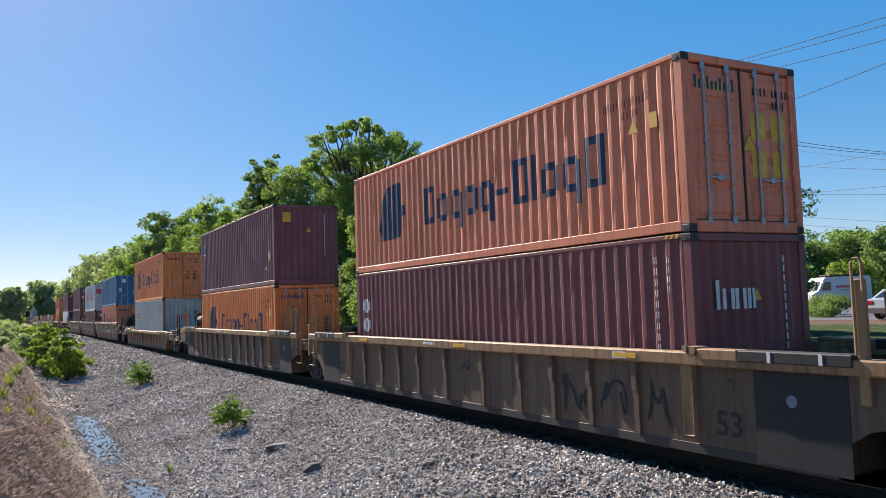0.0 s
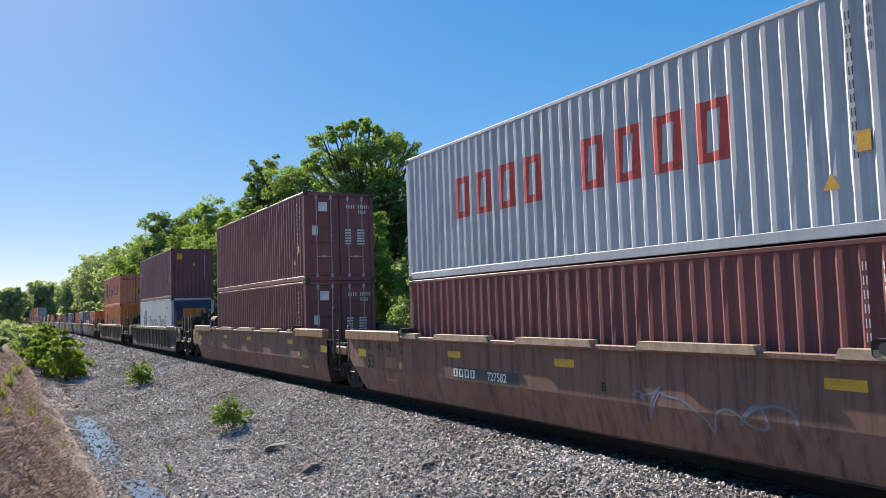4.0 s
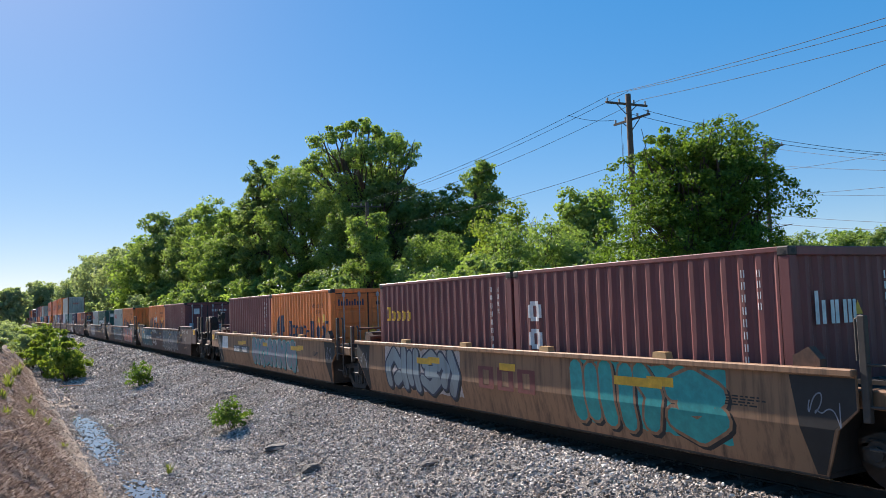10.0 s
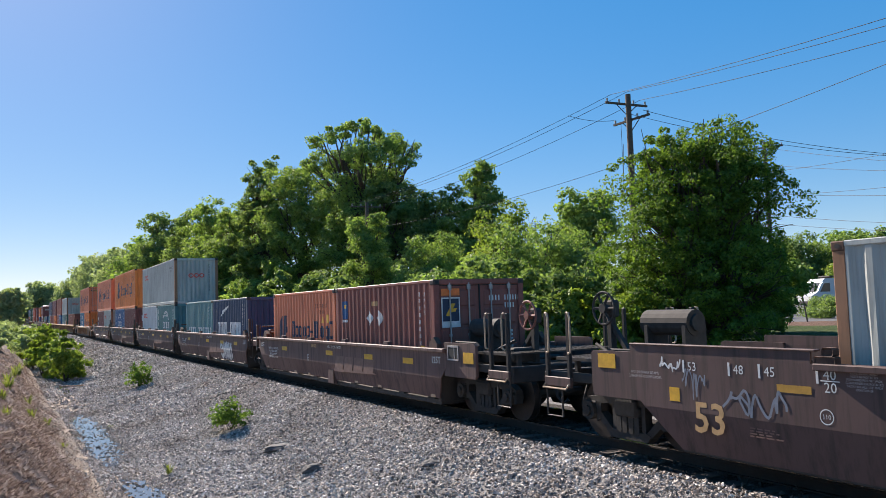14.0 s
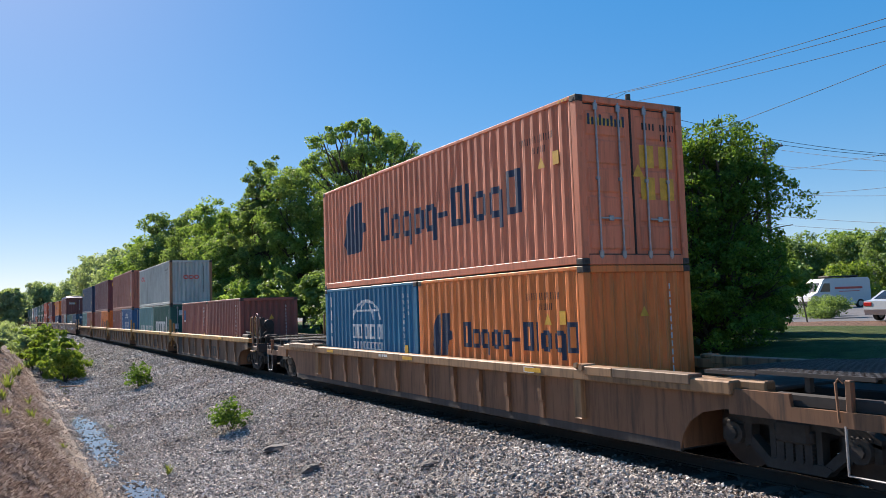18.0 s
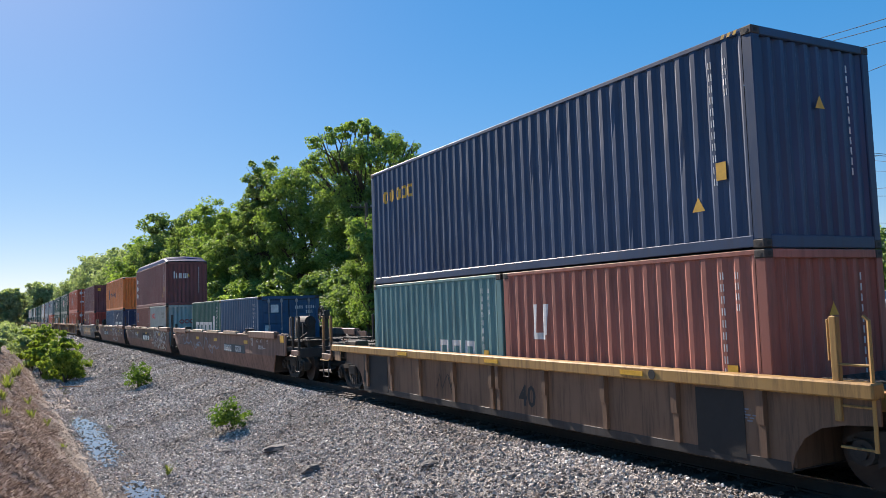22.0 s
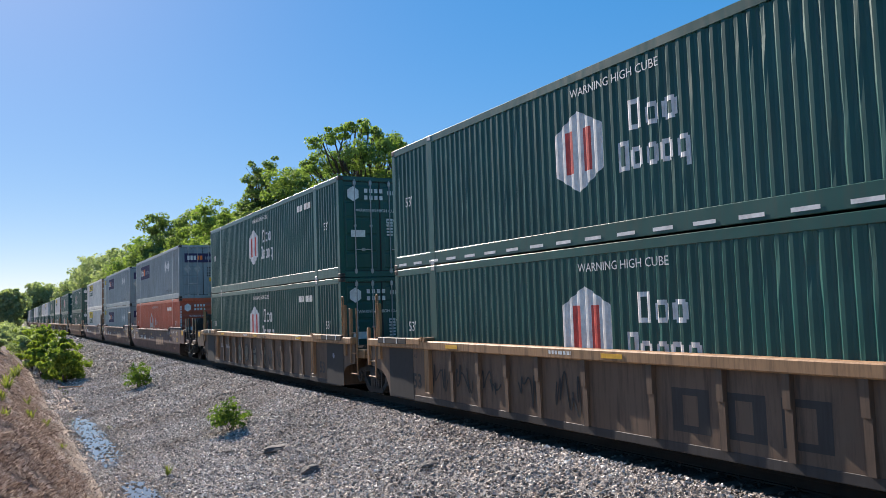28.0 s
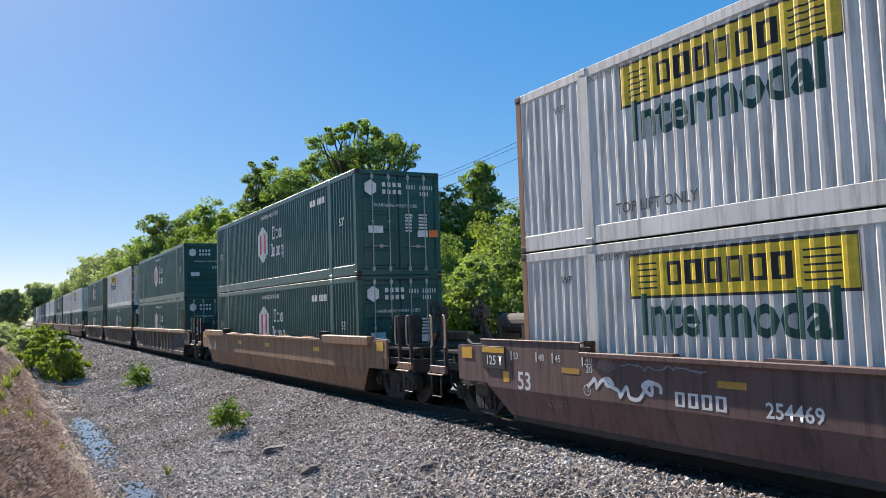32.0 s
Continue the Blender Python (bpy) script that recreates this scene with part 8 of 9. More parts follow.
def size_marks(t, i, yy):
    """Size marks, stickers, stencils and hooks of the long brown cars."""
    tick = cached(("umber_tick",), "size_mark", M["white_mark"], lambda b: b.box(-.016, .016, -.001, .001, 0, .17))
    sticker = cached(("umber_sticker",), "mark_patch", M["ochre_mark"], lambda b: b.box(-.235, .235, -.001, .001, -.046, .046))
    for s in (-1, 1):
        for x, w in ((8.24, "53"), (7.46, "48"), (6.99, "45")):
            part("size_mark", tick, t, at=(s * x, yy - .001, 1.26))
            word(t, w, .165, "white_mark", s * (x - .15), yy - .004, 1.29)
        part("size_mark", tick, t, at=(s * 6.19, yy - .001, 1.25))
        word(t, "40", .165, "white_mark", s * 6.03, yy - .004, 1.30)
        word(t, "20", .165, "white_mark", s * 6.03, yy - .004, 1.155)
        part("size_mark", cached(("umber_rule",), "size_mark", M["white_mark"], lambda b: b.box(-.12, .12, -.001, .001, -.006, .006)), t, at=(s * 6.03, yy - .001, 1.285))
        word(t, "CONTAINER GUIDE\nMUST BE ROTATED\nFORWARD FOR 96\" WIDE\nCONTAINER OR ROTATED\nBACK FOR ALL 102\" WIDE\nCONTAINER", .036, "chalk_mark", s * 5.62, yy - .004, 1.38)
        part("mark_patch", sticker, t, "ochre reflective sticker", at=(s * 6.51, yy - .001, 1.16))
        part("badge", laid(ring(s * 6.10, .88, .09, .09, .012), [(-9.5, 0), (9.5, 0)], hug(yy), .0006).mesh("badge", M["white_mark"]), t, "small white ring")
        word(t, "110", .075, "white_mark", s * 6.10, yy - .004, .855)
    for x in {14: (-3.35, 0, 3.35), 15: (-3.4, -.12, 3.25)}.get(i, (-3.2, -.17, 3.16)):
        part("mark_patch", sticker, t, "ochre reflective sticker", at=(x, yy - .0035, 1.155))
    part("mark_patch", cached(("pale_tag",), "mark_patch", M["yellow_mark"], lambda b: b.box(-.095, .095, -.001, .001, -.095, .095)), t, "pale yellow tag", at=(-8.43, yy - .001, .95))
    lines_of_bars(t, -7.2, smooth_face(.5) - .03, .62, 4, .5, "faint_mark", i, .018)
    word(t, "2 INCH HF COMP SHOES\nNO. 24 BRAKE BEAMS\n38 INCH WHEELS\nSPRG 7 OC D-5 7 IC D-6", .062, "chalk_mark", 7.62, yy - .004, 1.06)
    lines_of_bars(t, 7.25, smooth_face(.5) - .03, .54, 3, .72, "faded_tan", i + 5, .022)


def umber_marks(t, i, yy, z, far_z, bars):
    """Number, hooks and spray paint of the dark three-unit car."""
    over = lambda q: far_z(q) - .0015
    top_coat = -1.519
    word(t, "53", .56, "tan_mark", -7.82, yy - .006, .49, True)
    for x0 in (5.51, 6.13):
        part("clip", cached(("ebar_clip",), "clip", M["guard"], lambda b: b.box(0, .53, -.03, .004, -.012, .012, .004)), t, "worn steel bar on the side", at=(x0, yy, 1.06))
    for x0 in (5.70, 6.31):
        part("clip", cached(("ell_clip",), "clip", M["guard"], lambda b: (b.box(0, .16, -.026, .004, .13, .155, .004), b.box(0, .026, -.026, .004, 0, .13, .004))), t, "worn steel hook on the side", at=(x0, yy, .77))
    if i < 16:
        plate = part("end_plate", cached(("p125u",), "end_plate", M["black"], lambda b: b.box(-.50, .50, -.010, .010, -.19, .19, .006)), t, "black plate with a weight limit", at=(-8.83, yy - .010, 1.29))
        part("reflector", cached(("p125uy",), "reflector", M["ochre_mark"], lambda b: b.box(-.46, .46, -.013, -.010, .07, .16)), plate, "ochre reflective strip")
        part("lettering", glyphs("125 T", .24, M["white_mark"], bold=1), plate, at=(.03, -.013, -.13))
    letter, x = {14: ("A", 1.05), 15: ("C", -3.17), 16: ("B", -1.08)}[i]
    word(t, letter, .27, "chalk_mark", x, top_coat, .79, True)
    if i == 14:
        piece(t, 91, -7.3, -3.3, .25, 1.47, "petrol_mark", "slate", 4, label="teal spray-painted piece with dark edges", back="fedex")
        piece(t, 92, .9, 5.4, .22, 1.46, "slate_mark", "chalk_mark", 5, label="dark piece with chalky white edges", back="slate")
        bars("TTTT", -5.28, .76, .22, .25, "white_mark", "white bars", top_coat + .004)
        word(t, "254265", .30, "white_mark", -3.69, top_coat, .80, True)
        word(t, "LD LMT 118,400 PER UNIT", .115, "white_mark", -.8, yy - .006, .89)
        part("badge", laid(ring(.28, .91, .16, .16, .016), [(-9.5, 0), (9.5, 0)], hug(yy), .0006).mesh("badge", M["white_mark"]), t, "white plate ring")
        word(t, "EXCEEDS\nPLATE\nH", .055, "white_mark", .28, yy - .004, .96)
        scrawl(t, 93, -2.95, -1.65, 1.12, 1.46, over, "white_mark", .045, 5, "bold white spray-painted tag")
        scrawl(t, 94, -2.85, -1.6, .32, .76, over, "white_mark", .05, 4, "bold white spray-painted tag")
        scrawl(t, 90, -.8, -.42, 1.03, 1.43, over, "black_mark", .05, 3, "black spray-painted tag")
        scrawl(t, 89, -1.5, -.95, 1.05, 1.3, over, "gray_mark", .018, 4, "thin pale spray-painted tag")
        scrawl(t, 88, .47, 1.3, .32, .52, over, "gray_mark", .022, 5, "thin pale spray-painted tag")
    if i == 15:
        piece(t, 95, -3.7, .9, .26, 1.44, "slate_mark", "gray_mark", 4, label="dark grey piece with pale edges", back="fedex")
        piece(t, 96, 2.62, 7.25, .24, 1.47, "pink_mark", "rust_mark", 4, label="pink spray-painted piece", back="fedex")
        r = random.Random(6)
        for k in range(2):
            x0, x1, n = ((-4.4, -3.3, 16), (.3, 1.75, 26))[k]
            ovals = [ellipse(r.uniform(x0, x1), r.uniform(.25, 1.42), r.uniform(.05, .15), r.uniform(.025, .05), 12) for q in range(n)]
            part("graffiti", folded(ovals, .003).mesh("graffiti", M["chalk_mark"]), t, "pale sprayed dashes")
        scrawl(t, 87, 1.0, 1.85, .75, 1.45, over, "white_mark", .03, 4, "thin white spray-painted tag")
        scrawl(t, 86, -5.6, -4.85, .7, 1.4, over, "black_mark", .04, 4, "black spray-painted tag")
        scrawl(t, 85, -8.1, -6.95, 1.02, 1.45, over, "gray_mark", .022, 5, "thin pale spray-painted tag")
        scrawl(t, 84, -3.9, -3.35, .3, 1.4, over, "teal_mark", .02, 4, "thin blue spray line")
        word(t, "LD LMT 118,600", .115, "white_mark", 2.2, top_coat, .90)
        part("mark_patch", cached(("label_box",), "mark_patch", M["rust_mark"], lambda b: b.box(-.3, .3, -.001, .001, -.10, .10)), t, "dark red framed label", at=(-7.0, smooth_face(.58) - .03, .585))
    if i == 16:
        scrawl(t, 61, -8.68, -8.3, 1.22, 1.46, over, "white_mark", .025, 4, "white spray-painted tag")
        scrawl(t, 63, -8.27, -7.87, .9, 1.38, over, "gray_mark", .018, 4, "thin pale spray-painted tag")
        scrawl(t, 62, -7.58, -6.6, .72, 1.16, over, "gray_mark", .034, 4, "pale spray-painted tag")
        piece(t, 97, -4.9, -1.0, .25, 1.42, "chalk_mark", "gray_mark", 5, label="white and brown spray-painted piece", back="faded_tan")
        part("badge", laid(ring(-.49, .91, .13, .13, .014), [(-9.5, 0), (9.5, 0)], hug(yy), .0006).mesh("badge", M["white_mark"]), t, "white plate ring")
        word(t, "LD LMT 118,600 PER UNIT", .115, "white_mark", .62, yy - .004, .87)
        scrawl(t, 64, 1.42, 1.98, .78, 1.42, over, "black_mark", .05, 4, "black spray-painted tag")
        bars("TTTT", 2.09, .79, .2, .24, "tan_mark", "tan bars", yy)
        word(t, "254265", .285, "tan_mark", 3.92, yy - .004, .78, True)
        scrawl(t, 65, 4.12, 4.8, 1.02, 1.38, over, "white_mark", .03, 4, "white spray-painted tag")
        scrawl(t, 66, 5.13, 5.56, .8, 1.02, over, "gray_mark", .015, 4, "thin pale spray-painted tag")
        word(t, "NO. 24 BRAKE BEAMS\n2 INCH HF COMP SHOES", .06, "chalk_mark", -9.0, yy - .004, 1.2)


def decorate(t, i, kind, hl, hc):
    """Lettering, plates and spray paint on the near side of unit i."""
    flat = [(-9.5, 0), (9.5, 0)]

    def bars(pattern, x, z, h, w, mat, label, y, lean=0.0, gap=.25, weight=.25, more=()):
        part("painted_mark", laid(band(pattern, x, z, h, w, gap, lean, weight) + list(more), flat, hug(y - .004), .0006).mesh("painted_mark", M[mat]), t, label)

    def number_panel(x0, x1, z0, z1, digits, y):
        """A black panel with four initials as bars and the car's number."""
        h = z1 - z0
        part("number_panel", MB().box(x0, x1, y - .0004, y + .0008, z0, z1).mesh("number_panel", M["slate"]), t, "dark number panel")
        k = (x1 - x0) / 10.6
        bars("TTTT", x0 + .05 * h, z0 + .14 * h, h * .72, k, "white_mark", "white bars", y - .003)
        word(t, digits, h * .98, "white_mark", x0 + k * 7.35, y - .010, z0 + .15 * h, True)

    if kind in (A, D):
        y = -1.42
        zt = 1.30 if kind == D else 1.20 if i in (3, 22) else 1.53
        if kind == A:
            for s in (-1, 1) if i not in (3, 22) else ():
                x0, x1 = (-8.23, -6.97) if s < 0 else (7.2, 8.48)
                c = (x0 + x1) / 2
                part("black_panel", cached(("bpan", s, zt), "black_panel", M["black"], lambda b: b.prism([(x0, .2), (x1, .2), (x1, zt - .2), (x0, zt - .2)], -.004, .004)), t, "black lettered panel", at=(0, y, 0))
                zz = zt - .41
                word(t, "53", .13, "white_mark", s * 8.3 if s > 0 else -8.08, y - .008, zz)
                word(t, "48", .15, "white_mark", s * 7.38 if s > 0 else -7.12, y - .008, zz)
                if s > 0:
                    word(t, "SPECIAL BRAKE BEAM\nSEE BADGE PLATE", .08, "white_mark", c, y - .008, zz + .07)
                    part("badge", cached(("badge", zt), "badge", M["gray_mark"], lambda b: b.tube([(0, -.004, 0), (0, .002, 0)], .075, 16)), t, "small round badge", at=(c - .1, y - .004, zz - .13))
                    word(t, "CAR EQUIPPED WITH", .05, "white_mark", c, y - .008, zz - .28)
                    word(t, "110", .06, "white_mark", c + .4, y - .008, zz - .26)
                    word(t, "2 INCH TREAD COND. SHOES\nSPRG 7 OC D5 7 IC D6\n2 B-353 2 B-354", .07, "white_mark", c, y - .008, zz - .53)
                else:
                    word(t, "125T", .30, "white_mark", c, y - .008, zz - .42, True)
                    lines_of_bars(t, c - .45, y - .008, zz - .6, 3, .8, "white_mark", i + s)
                word(t, "53", .46 if zt > 1.3 else .26, "black_mark", s * 6.78, y - .008, .46, True)
                word(t, "45", .13, "black_mark", s * 6.85, y - .008, zt - .40)
                word(t, "20\n40", .16, "black_mark", s * 6.15, y - .075, zt - .47)
            lines_of_bars(t, -1.6, -1.535, zt - .11, 1, .8, "white_mark", i * 3, .06)
            part("badge", cached(("tag_plate", zt), "badge", M["white_mark"], lambda b: b.box(-.15, .15, -.003, .003, -.05, .05)), t, "small white plate on the beam", at=(4.85, -1.535, zt - .09))
            if i == 1:
                for k, (a, b2, n) in enumerate(((3.2, 3.9, 3), (4.26, 4.86, 2), (5.3, 5.75, 2))):
                    scrawl(t, 700 + k, a, b2, .3, 1.2, lambda z: y - .008, "black_mark", .045, n, "black spray-painted tag")
                scrawl(t, 704, -.1, .2, .75, 1.2, lambda z: y - .008, "black_mark", .05, 1, "black spray-painted mark")
            elif i == 8:
                scrawl(t, 57, 2.42, 3.1, .4, .62, lambda z: y - .008, "white_mark", .022, 3, "white chalk handwriting")
                scrawl(t, 58, 2.42, 3.1, .68, .88, lambda z: y - .008, "white_mark", .022, 3, "white chalk handwriting")
                scrawl(t, 59, 2.42, 3.1, .94, 1.16, lambda z: y - .008, "white_mark", .022, 3, "white chalk handwriting")
                bars("TTT", 3.4, .62, .22, .62, "rib_tan", "worn tan bars", y)
                bars("TTT", -5.0, .85, .18, .2, "white_mark", "white bars", y)
                word(t, "656263", .24, "white_mark", -3.9, y - .006, .85)
            elif i == 3:
                bars("TTT", -5.1, .62, .16, .2, "white_mark", "white bars", y)
                word(t, "466211", .22, "white_mark", -4.1, y - .006, .62)
                for k in range(5):
                    scrawl(t, 720 + k, -3.3 + 1.5 * k, -2.3 + 1.5 * k, .35, .9, lambda z: y - .008, "gray_mark", .02, 2, "faint grey spray-painted outlines")
            elif i == 34:
                spray_forms(t, y - .004)
                bars("TTTT", -5.7, .86, .17, .17, "chalk_mark", "faded white bars", y)
                word(t, "788459", .22, "chalk_mark", -4.6, y - .008, .84, True)
                bars("TTTT", .72, 1.375, .085, .085, "black_mark", "black bars", -1.552)
                word(t, "788459 B", .105, "black_mark", 1.36, -1.558, 1.375, True)
            elif i == 33:
                for k, a in enumerate((-6.0, -5.0, -2.7, -4.0, -1.6)):
                    scrawl(t, 740 + k, a, a + .7, .4, 1.15, lambda z: y - .008, "black_mark", .034, 3, "black spray-painted tag")
                bars("TTT", 1.1, .45, .6, .9, "car_dark", "large faded dark bars", y, gap=.25, weight=.2)
            elif i in (0, 2):
                scrawl(t, i * 7 + 1, -2.2, -1.5, .5, 1.0, lambda z: y - .008, "black_mark", .025, 2, "thin spray-painted scrawl")
        else:
            word(t, "40", .52, "black_mark", -3.81 if i in (24, 25, 26) else 1.0, y - .008, .45, True)
            for x0, x1 in ((-6.4, -4.95), (5.0, 5.8)) if i == 27 else ((-6.4, -4.95),):
                part("black_panel", MB().box(x0, x1, y - .004, y + .002, .24, 1.08).mesh("black_panel", M["black"]), t, "black painted side panel")
                lines_of_bars(t, x0 + .3, y - .006, .85, 5, .7, "gray_mark", i)
            if i != 27:
                bars("TTT", 1.3, .40, .42, .72, "car_dark", "dark faded bars", y, gap=.2, weight=.22)
            part("badge", cached(("dbadge",), "badge", M["black_mark"], lambda b: b.tube([(0, -.002, 0), (0, .002, 0)], .07, 14)), t, "small round badge on the beam", at=(4.3, -1.537, zt - .09))
            scrawl(t, i * 5, -2.4, -1.7, .4, .9, lambda z: y - .008, "black_mark", .02, 2, "thin spray-painted scrawl")
        return
    y = -1.4858
    yy = y - .001
    z = lambda q: smooth_face(q) - .0012
    far_z = lambda q: smooth_face(q) - .0022
    swoosh = lambda x, q: [[(x, q), (x + 2.9, q + .07), (x + 2.8, q + .1), (x, q + .08)]]
    if i in (14, 15, 16):
        size_marks(t, i, yy)
        umber_marks(t, i, yy, z, far_z, bars)
        return
    if kind == B:
        brown = i in (4, 5, 6, 28, 29, 30)
        ink = "black_mark" if i in (4, 5, 6) else "white_mark"
        word(t, "53", .44 if i > 30 else .34 if i > 16 else .46, "black_mark" if brown else "white_mark", -7.85, y - .006, .76, True)
        for x, w in ((6.84, "45"), (7.33, "48"), (8.15, "53"), (-6.84, "45"), (-7.33, "48"), (-8.15, "53")) if i > 27 and i < 32 else ():
            word(t, w, .17, ink, x, yy - .005, 1.17)
        for s in (-1, 1) if i in (4, 5, 6) else ():
            for x, w in ((6.83, "45"), (7.33, "48"), (8.13, "53")):
                word(t, w, .19, "black_mark", s * x, yy - .008, 1.24, True)
                part("size_mark", cached(("sizebar",), "size_mark", M["black_mark"], lambda b: b.box(-.03, .03, -.002, .002, 0, .21)), t, at=(s * x + .17, yy - .006, 1.20))
            part("mark_patch", cached(("end_yellow",), "mark_patch", M["jbyellow"], lambda b: b.box(-.25, .25, -.002, .002, 0, .19)), t, "yellow painted patch", at=(s * 8.4, yy - .007, 1.02))
            part("mark_patch", cached(("end_tan",), "mark_patch", M["chord_tan"], lambda b: b.box(-.32, .32, -.002, .002, 0, .26)), t, "tan repainted patch", at=(s * 6.68, yy - .003, .80))
            word(t, "40\n20", .16, "black_mark", s * 6.08, yy - .008, 1.33)
            part("badge", cached(("ringbadge",), "badge", M["tan_mark"], lambda b: b.disc(0, 0, 0, .085, -.004, 16)), t, "small round badge", at=(s * 6.12, yy, .9))
            lines_of_bars(t, s * 6.68 - .3, smooth_face(.5) - .03, .52, 2, .75, "tan_mark", i)
            word(t, "B", .2, "black_mark", 1.15, yy - .004, .86, True)
        for s in (-1, 1) if 27 < i < 32 else ():
            word(t, "40\n20", .17, "white_mark", s * 6.05, yy - .002, 1.21)
            part("size_mark", cached(("pale_bar",), "size_mark", M["white_mark"], lambda b: b.box(-.02, .02, -.002, .002, 0, .3)), t, at=(s * 6.05 + .16, yy - .002, 1.04))
        if i < 32:
            lines_of_bars(t, 7.0, yy - .002, 1.05, 4, .9, ink, i)
        if i == 4:
            number_panel(1.62, 4.97, .74, 1.12, "727582", yy)
            for k, (a, b2) in enumerate(((-7.4, -6.2), (-5.6, -4.2), (-3.6, -2.2), (-1.4, .3), (.6, 1.5), (5.2, 6.6), (6.9, 8.2))):
                scrawl(t, 400 + k, a, b2, .62 if k % 2 else .8, 1.4, z, "chalk_mark", .014, 6, "thin white spray-painted scrawl")
            for k, (a, b2, zl, zh, n) in enumerate(((-1.2, 1.5, .95, 1.48, 6), (-.4, 3.2, .32, .78, 4), (4.9, 6.4, .3, 1.3, 3), (6.2, 9.0, .25, 1.05, 6), (-8.6, -6.6, .7, 1.4, 8), (2.0, 5.9, 1.1, 1.5, 8), (5.0, 7.4, .25, .8, 3))):
                scrawl(t, 430 + k, a, b2, zl, zh, far_z, "chalk_mark", .017 if k % 2 else .023, n, "looping white spray-painted line")
            for s in (-1, 1):
                part("end_plate", cached(("eplate", s), "end_plate", M["chord_tan"], lambda b: b.prism([(s * 5.95, 1.1), (s * 6.3, 1.1), (s * 6.7, 1.16), (s * 9.28, 1.16), (s * 9.28, 1.5), (s * 5.95, 1.5)], yy - .001, yy + .002)), t, "tan end plate with black numbers")
        if i == 5:
            number_panel(-3.6, -1.2, .77, 1.0, "727582", yy)
            scrawl(t, 410, 1.5, 4.8, .4, 1.15, z, "gray_mark", .035, 4, "grey spray-painted scrawl")
        if i == 28:
            number_panel(1.8, 5.1, .70, 1.02, "727019", yy)
            scrawl(t, 98, -7.0, .8, .4, 1.25, z, "gray_mark", .06, 6, "large faded grey outline shapes")
        if i == 29:
            part("number_panel", MB().box(-1.38, 1.32, yy - .0004, yy + .0008, .64, 1.17).mesh("number_panel", M["black"]), t, "black panel")
            bars("---", -1.1, .57, 1.0, .95, "white_mark", "wide white bars", yy - .003, .2, .1)
            bars("---", -1.0, .43, 1.0, .95, "white_mark", "wide white bars", yy - .003, .2, .3)
            word(t, "...in\nthe", .17, "white_mark", 2.1, yy - .004, 1.20)
            word(t, "kitchen", .17, "white_mark", 2.29, yy - .004, .86)
            lines_of_bars(t, 2.45, smooth_face(.5) - .03, .54, 1, .5, "white_mark", 3, .1)
            scrawl(t, 100, -4.9, -3.4, .85, 1.2, z, "white_mark", .03, 6, "white spray-painted handwriting")
            piece(t, 99, 3.05, 7.4, .27, 1.42, "car_brown", "white_mark", 5, label="brown outlined piece with white edges")
        if i == 30:
            number_panel(-5.1, -1.86, .72, 1.04, "727019", yy)
            piece(t, 101, 1.1, 4.3, .25, 1.4, "car_brown", "white_mark", 3, label="large outlined piece with white edges")
        if i == 31:
            piece(t, 102, -3.8, 4.6, .3, 1.4, "tan_mark", "gray_mark", 7, label="tan and grey spray-painted piece")
        if i in (35, 36, 37):
            size_marks(t, i, yy)
            for q in (.97, 1.285):
                part("mark_patch", cached(("end_ochre",), "mark_patch", M["ochre_mark"], lambda b: b.box(-.13, .13, -.001, .001, -.11, .11)), t, "ochre reflective square", at=(8.39, yy - .002, q))
            plate = part("end_plate", cached(("p125",), "end_plate", M["black"], lambda b: b.box(-.40, .40, -.012, .012, -.20, .22, .006)), t, "black plate with a weight limit", at=(-8.83, y - .012, 1.28))
            part("reflector", cached(("p125y",), "reflector", M["yellow_mark"], lambda b: b.box(-.38, .38, -.014, -.012, .10, .20)), plate, "yellow reflective strip")
            part("lettering", glyphs("125 T", .24, M["white_mark"], bold=1), plate, at=(.03, -.014, -.12))
        if i in (35, 36, 37):
            bars("TTTT", 1.62, .66, .38, .62, "faded_tan", "slanted tan bars with a swoosh", yy, .3, .12, .5, swoosh(1.55, .55))
            word(t, "BC"[i == 36], .24, "white_mark", -.9, yy - .006, .80)
            word(t, "WELL LD LMT 118,400", .11, "white_mark", .15, yy - .006, .93)
            if i < 37:
                bars("TTTT", -4.75, .82, .21, .24, "white_mark", "white bars", yy)
                word(t, "254469", .30, "white_mark", -2.85, yy - .006, .82, True)
            else:
                bars("TTTT", -4.2, .80, .2, .24, "white_mark", "white bars", yy)
                word(t, "254469", .27, "white_mark", -2.3, yy - .006, .80, True)
                scrawl(t, 103, -6.1, -4.4, .75, 1.2, lambda q: z(q) - .002, "white_mark", .06, 4, "white spray-painted tag")
                scrawl(t, 104, -5.3, -3.6, 1.25, 1.37, lambda q: z(q) - .003, "gray_mark", .02, 6, "thin grey tag")
        return
    # five-unit cars
    if kind == C:
        for s in (-1, 1):
            part("end_panel", folded([[(s * u, v) for u, v in ((6.2, 1.33), (7.04, 1.33), (7.04, .99), (6.76, .745), (6.53, .19), (6.42, .19), (6.3, .745))]], .003).mesh("end_panel", M["black"]), t, "black end panel")
            scrawl(t, 60 + i + s, s * 6.62 - .22, s * 6.62 + .22, .6, 1.25, lambda q: smooth_face(q) - .008, "gray_mark", .016, 2, "thin pale chalk marks")
        word(t, "125-T", .2, "white_mark", -6.62, yy - .010, 1.05, True)
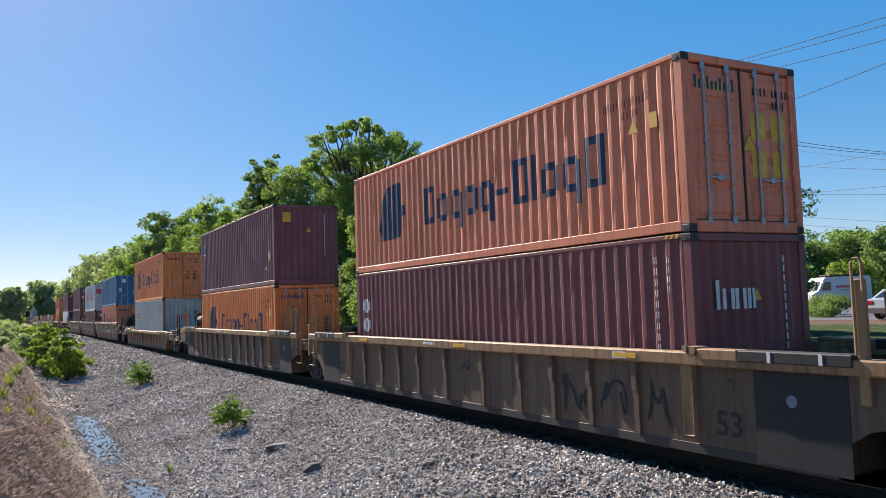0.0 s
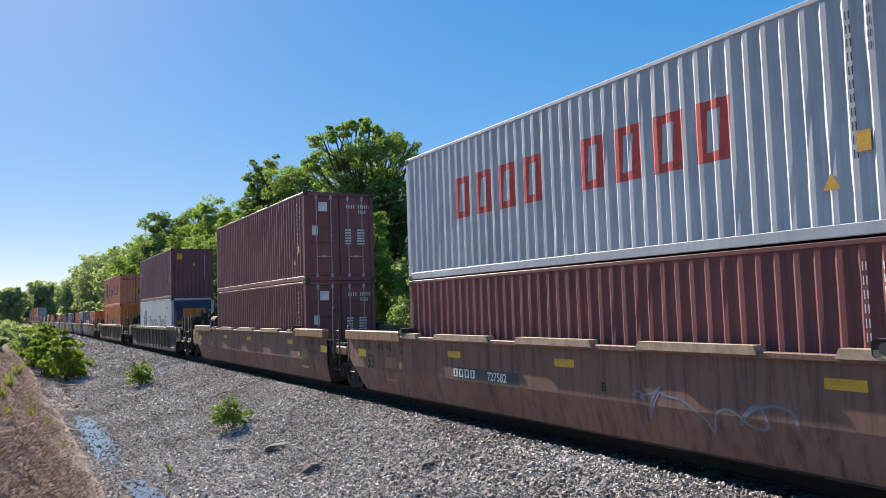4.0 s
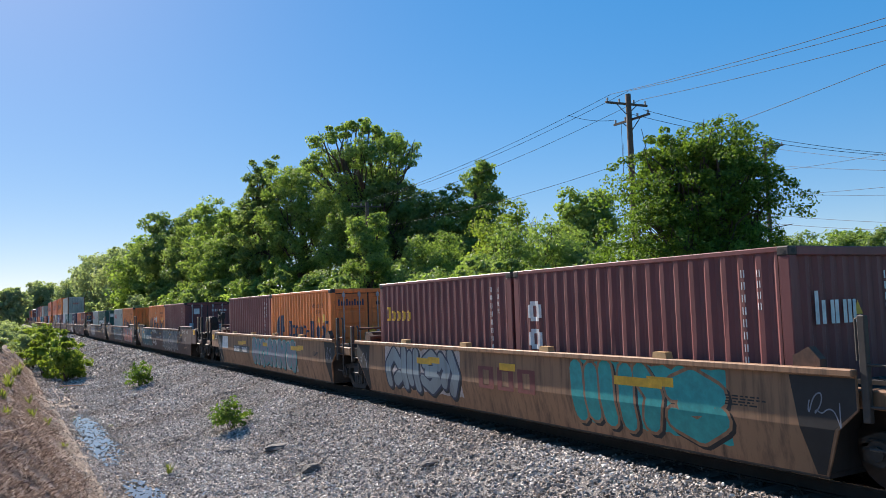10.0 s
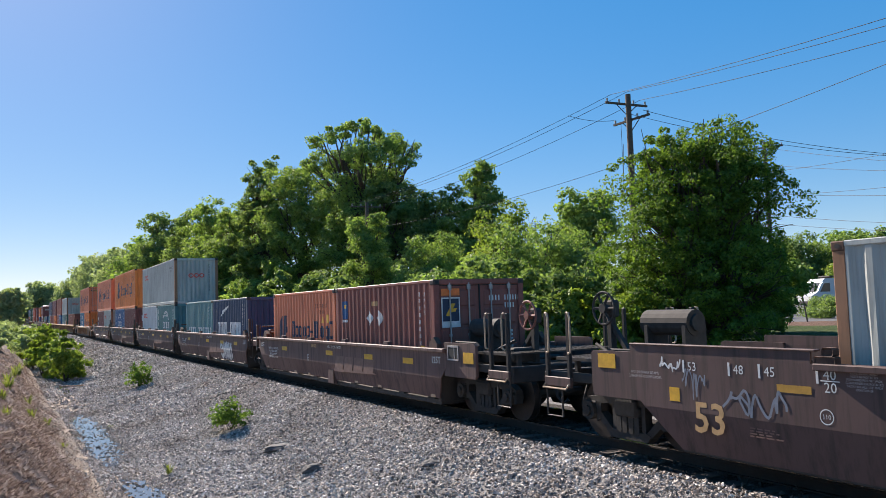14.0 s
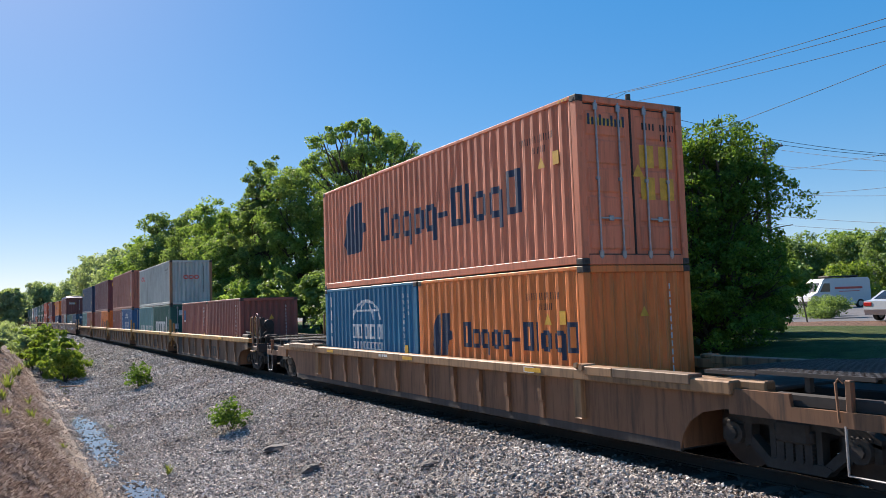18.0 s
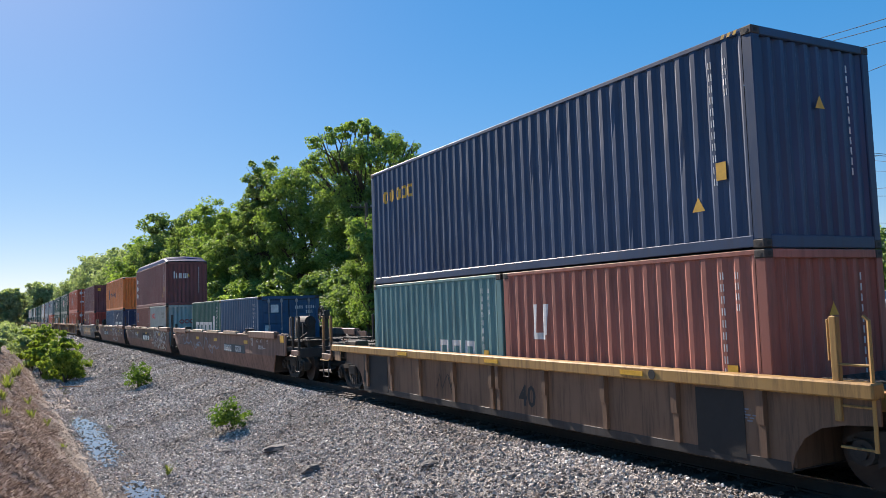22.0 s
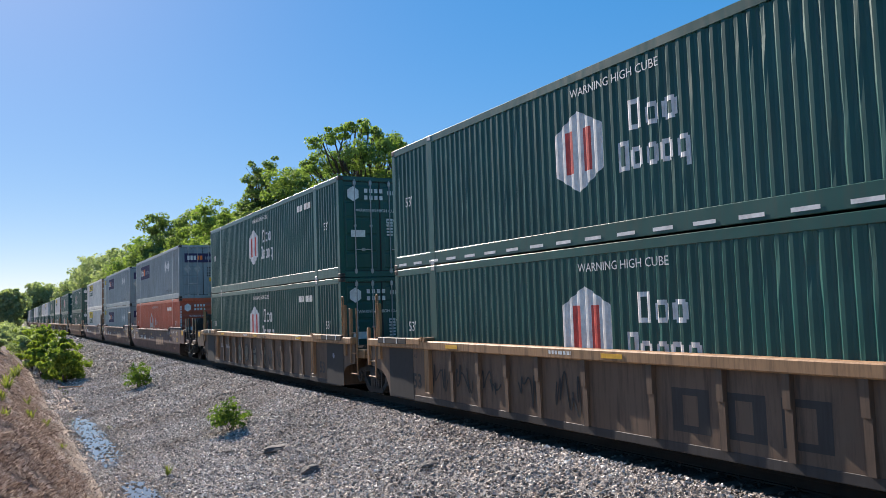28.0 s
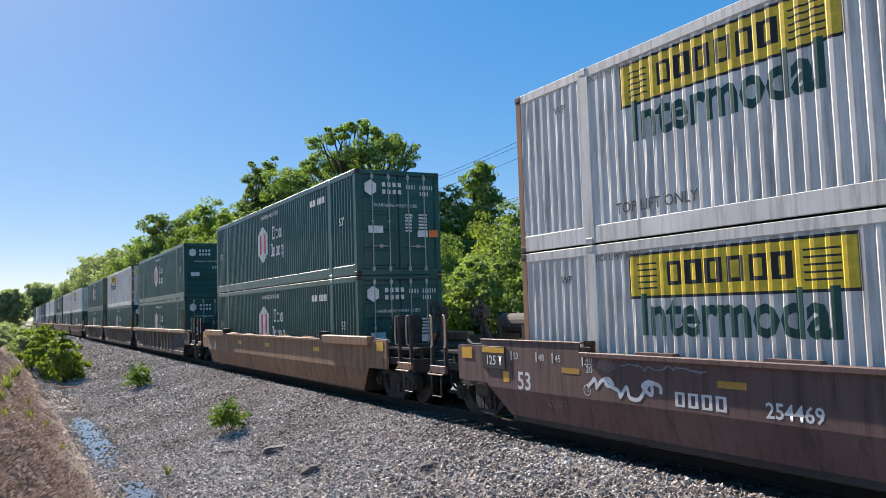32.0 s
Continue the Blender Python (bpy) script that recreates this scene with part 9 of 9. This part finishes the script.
        for x, w in ((-3.2, .7), (3.6, 1.0)):
            part("mark_patch", cached(("patch", w), "mark_patch", M["yellow_mark"], lambda b: b.box(-w / 2, w / 2, -.003, .001, 0, .13)), t, "yellow painted strip", at=(x, yy - .007, 1.0))
        lines_of_bars(t, 5.2, yy - .003, 1.0, 4, .7, "black_mark", i)
        reds = {11: (-1.0, .55, .5, .72), 12: (-.9, .66, .42, .68), 10: (-.3, .6, .45, .65)}
        if i in reds:
            x, q, h, w = reds[i]
            bars("TTT", x, q, h, w, "rust_mark", "dark red faded bars", yy, gap=.2)
        if i == 9:
            piece(t, 21, -5.6, -.75, .3, 1.38, "gray_mark", "white_mark", 4, label="grey bubble spray-painted piece", back="chalk_mark")
            number_panel(1.8, 4.2, .70, 1.0, "743867", yy)
            for x0, x1 in ((-4.28, -2.3), (-1.41, .91), (2.04, 4.04)):
                part("edge_guard", MB().prism([(x0, 1.40), (x1, 1.40), (x1 - .05, 1.50), (x0 + .05, 1.50)], -1.58, -1.40).mesh("edge_guard", M["guard"]), t, "tan steel edge plate")
            scrawl(t, 22, 1.94, 3.64, .45, .64, far_z, "chalk_mark", .022, 8, "pale spray-painted handwriting")
            scrawl(t, 23, 4.6, 6.0, .4, 1.2, z, "rust_mark", .02, 4, "thin tag")
        if i == 10:
            piece(t, 24, -5.75, -.5, .28, 1.40, "teal_mark", "chalk_mark", 4, label="teal piece with white and yellow edges", back="chalk_mark")
            scrawl(t, 25, -5.7, -.6, .3, 1.36, far_z, "yellow_mark", .03, 4, "yellow spray outline")
            word(t, "COWBOY", .17, "white_mark", 5.76, smooth_face(.5) - .025, .50)
            scrawl(t, 29, 5.62, 6.18, .9, 1.1, far_z, "navy_mark", .03, 5, "blue spray-painted tag")
            piece(t, 26, 2.0, 5.3, .25, 1.4, "navy_mark", "white_mark", 3, label="dark blue piece with white edge")
        if i == 11:
            piece(t, 27, -4.67, -1.57, .3, 1.38, "gray_mark", "white_mark", 4, label="grey bubble spray-painted piece", back="chalk_mark")
            piece(t, 28, 1.6, 5.6, .3, 1.36, "car_tan", "gray_mark", 4, label="faded outlined spray-painted piece")
        if i == 12:
            piece(t, 30, -5.28, -1.62, .3, 1.4, "fedex", "navy_mark", 4, label="pale grey and blue piece", back="chalk_mark")
            piece(t, 31, 2.07, 5.25, .28, 1.4, "teal_mark", "car_tan", 3, label="turquoise piece", back="teal_mark")
        if i == 13:
            number_panel(-4.3, -1.95, .70, .96, "743867", yy)
            piece(t, 32, -1.55, 3.6, .25, 1.36, "gray_mark", "teal_mark", 5, label="grey and teal piece", back="chalk_mark")
            part("mark_patch", MB().box(-6.4, -5.3, yy - .0004, yy + .0008, .8, 1.3).mesh("mark_patch", M["white_mark"]), t, "white painted patch")
    else:
        for s in (-1, 1):
            word(t, "125T", .2, "white_mark", s * 6.6, yy - .006, 1.05, True)
        bars("TTTT", .55, .62, .36, .68, "faint_mark", "faded slanted bars", yy, .3, .12, .5, swoosh(.5, .54))
        word(t, "ABBCDE"[i % 6], .26, "white_mark", -1.7, yy - .006, .75)
        word(t, "WELL LD LMT 124,800", .11, "white_mark", .5, yy - .006, 1.18)
        bars("TTTT", -1.4, 1.16, .1, .12, "tan_mark", "faint bars", yy)
        word(t, "2 INCH H F COMP SHOES\nNo. 24 BRAKE BEAMS\n38 INCH WHEELS\nSPRG 7 OC D-5 7 IC D-6", .1, "white_mark", -5.3, yy - .006, .98)
        if i == 18:
            piece(t, 34, 2.6, 4.6, .3, 1.1, "white_mark", "gray_mark", 4, label="white spray-painted patch", back="chalk_mark")


build_train()


def motions():
    """The train rolls past."""
    for ob, x, z in MOVING:
        walk(ob, [(t, pose(x + travelled(t), TRACK, z)) for t in TIMES])


motions()
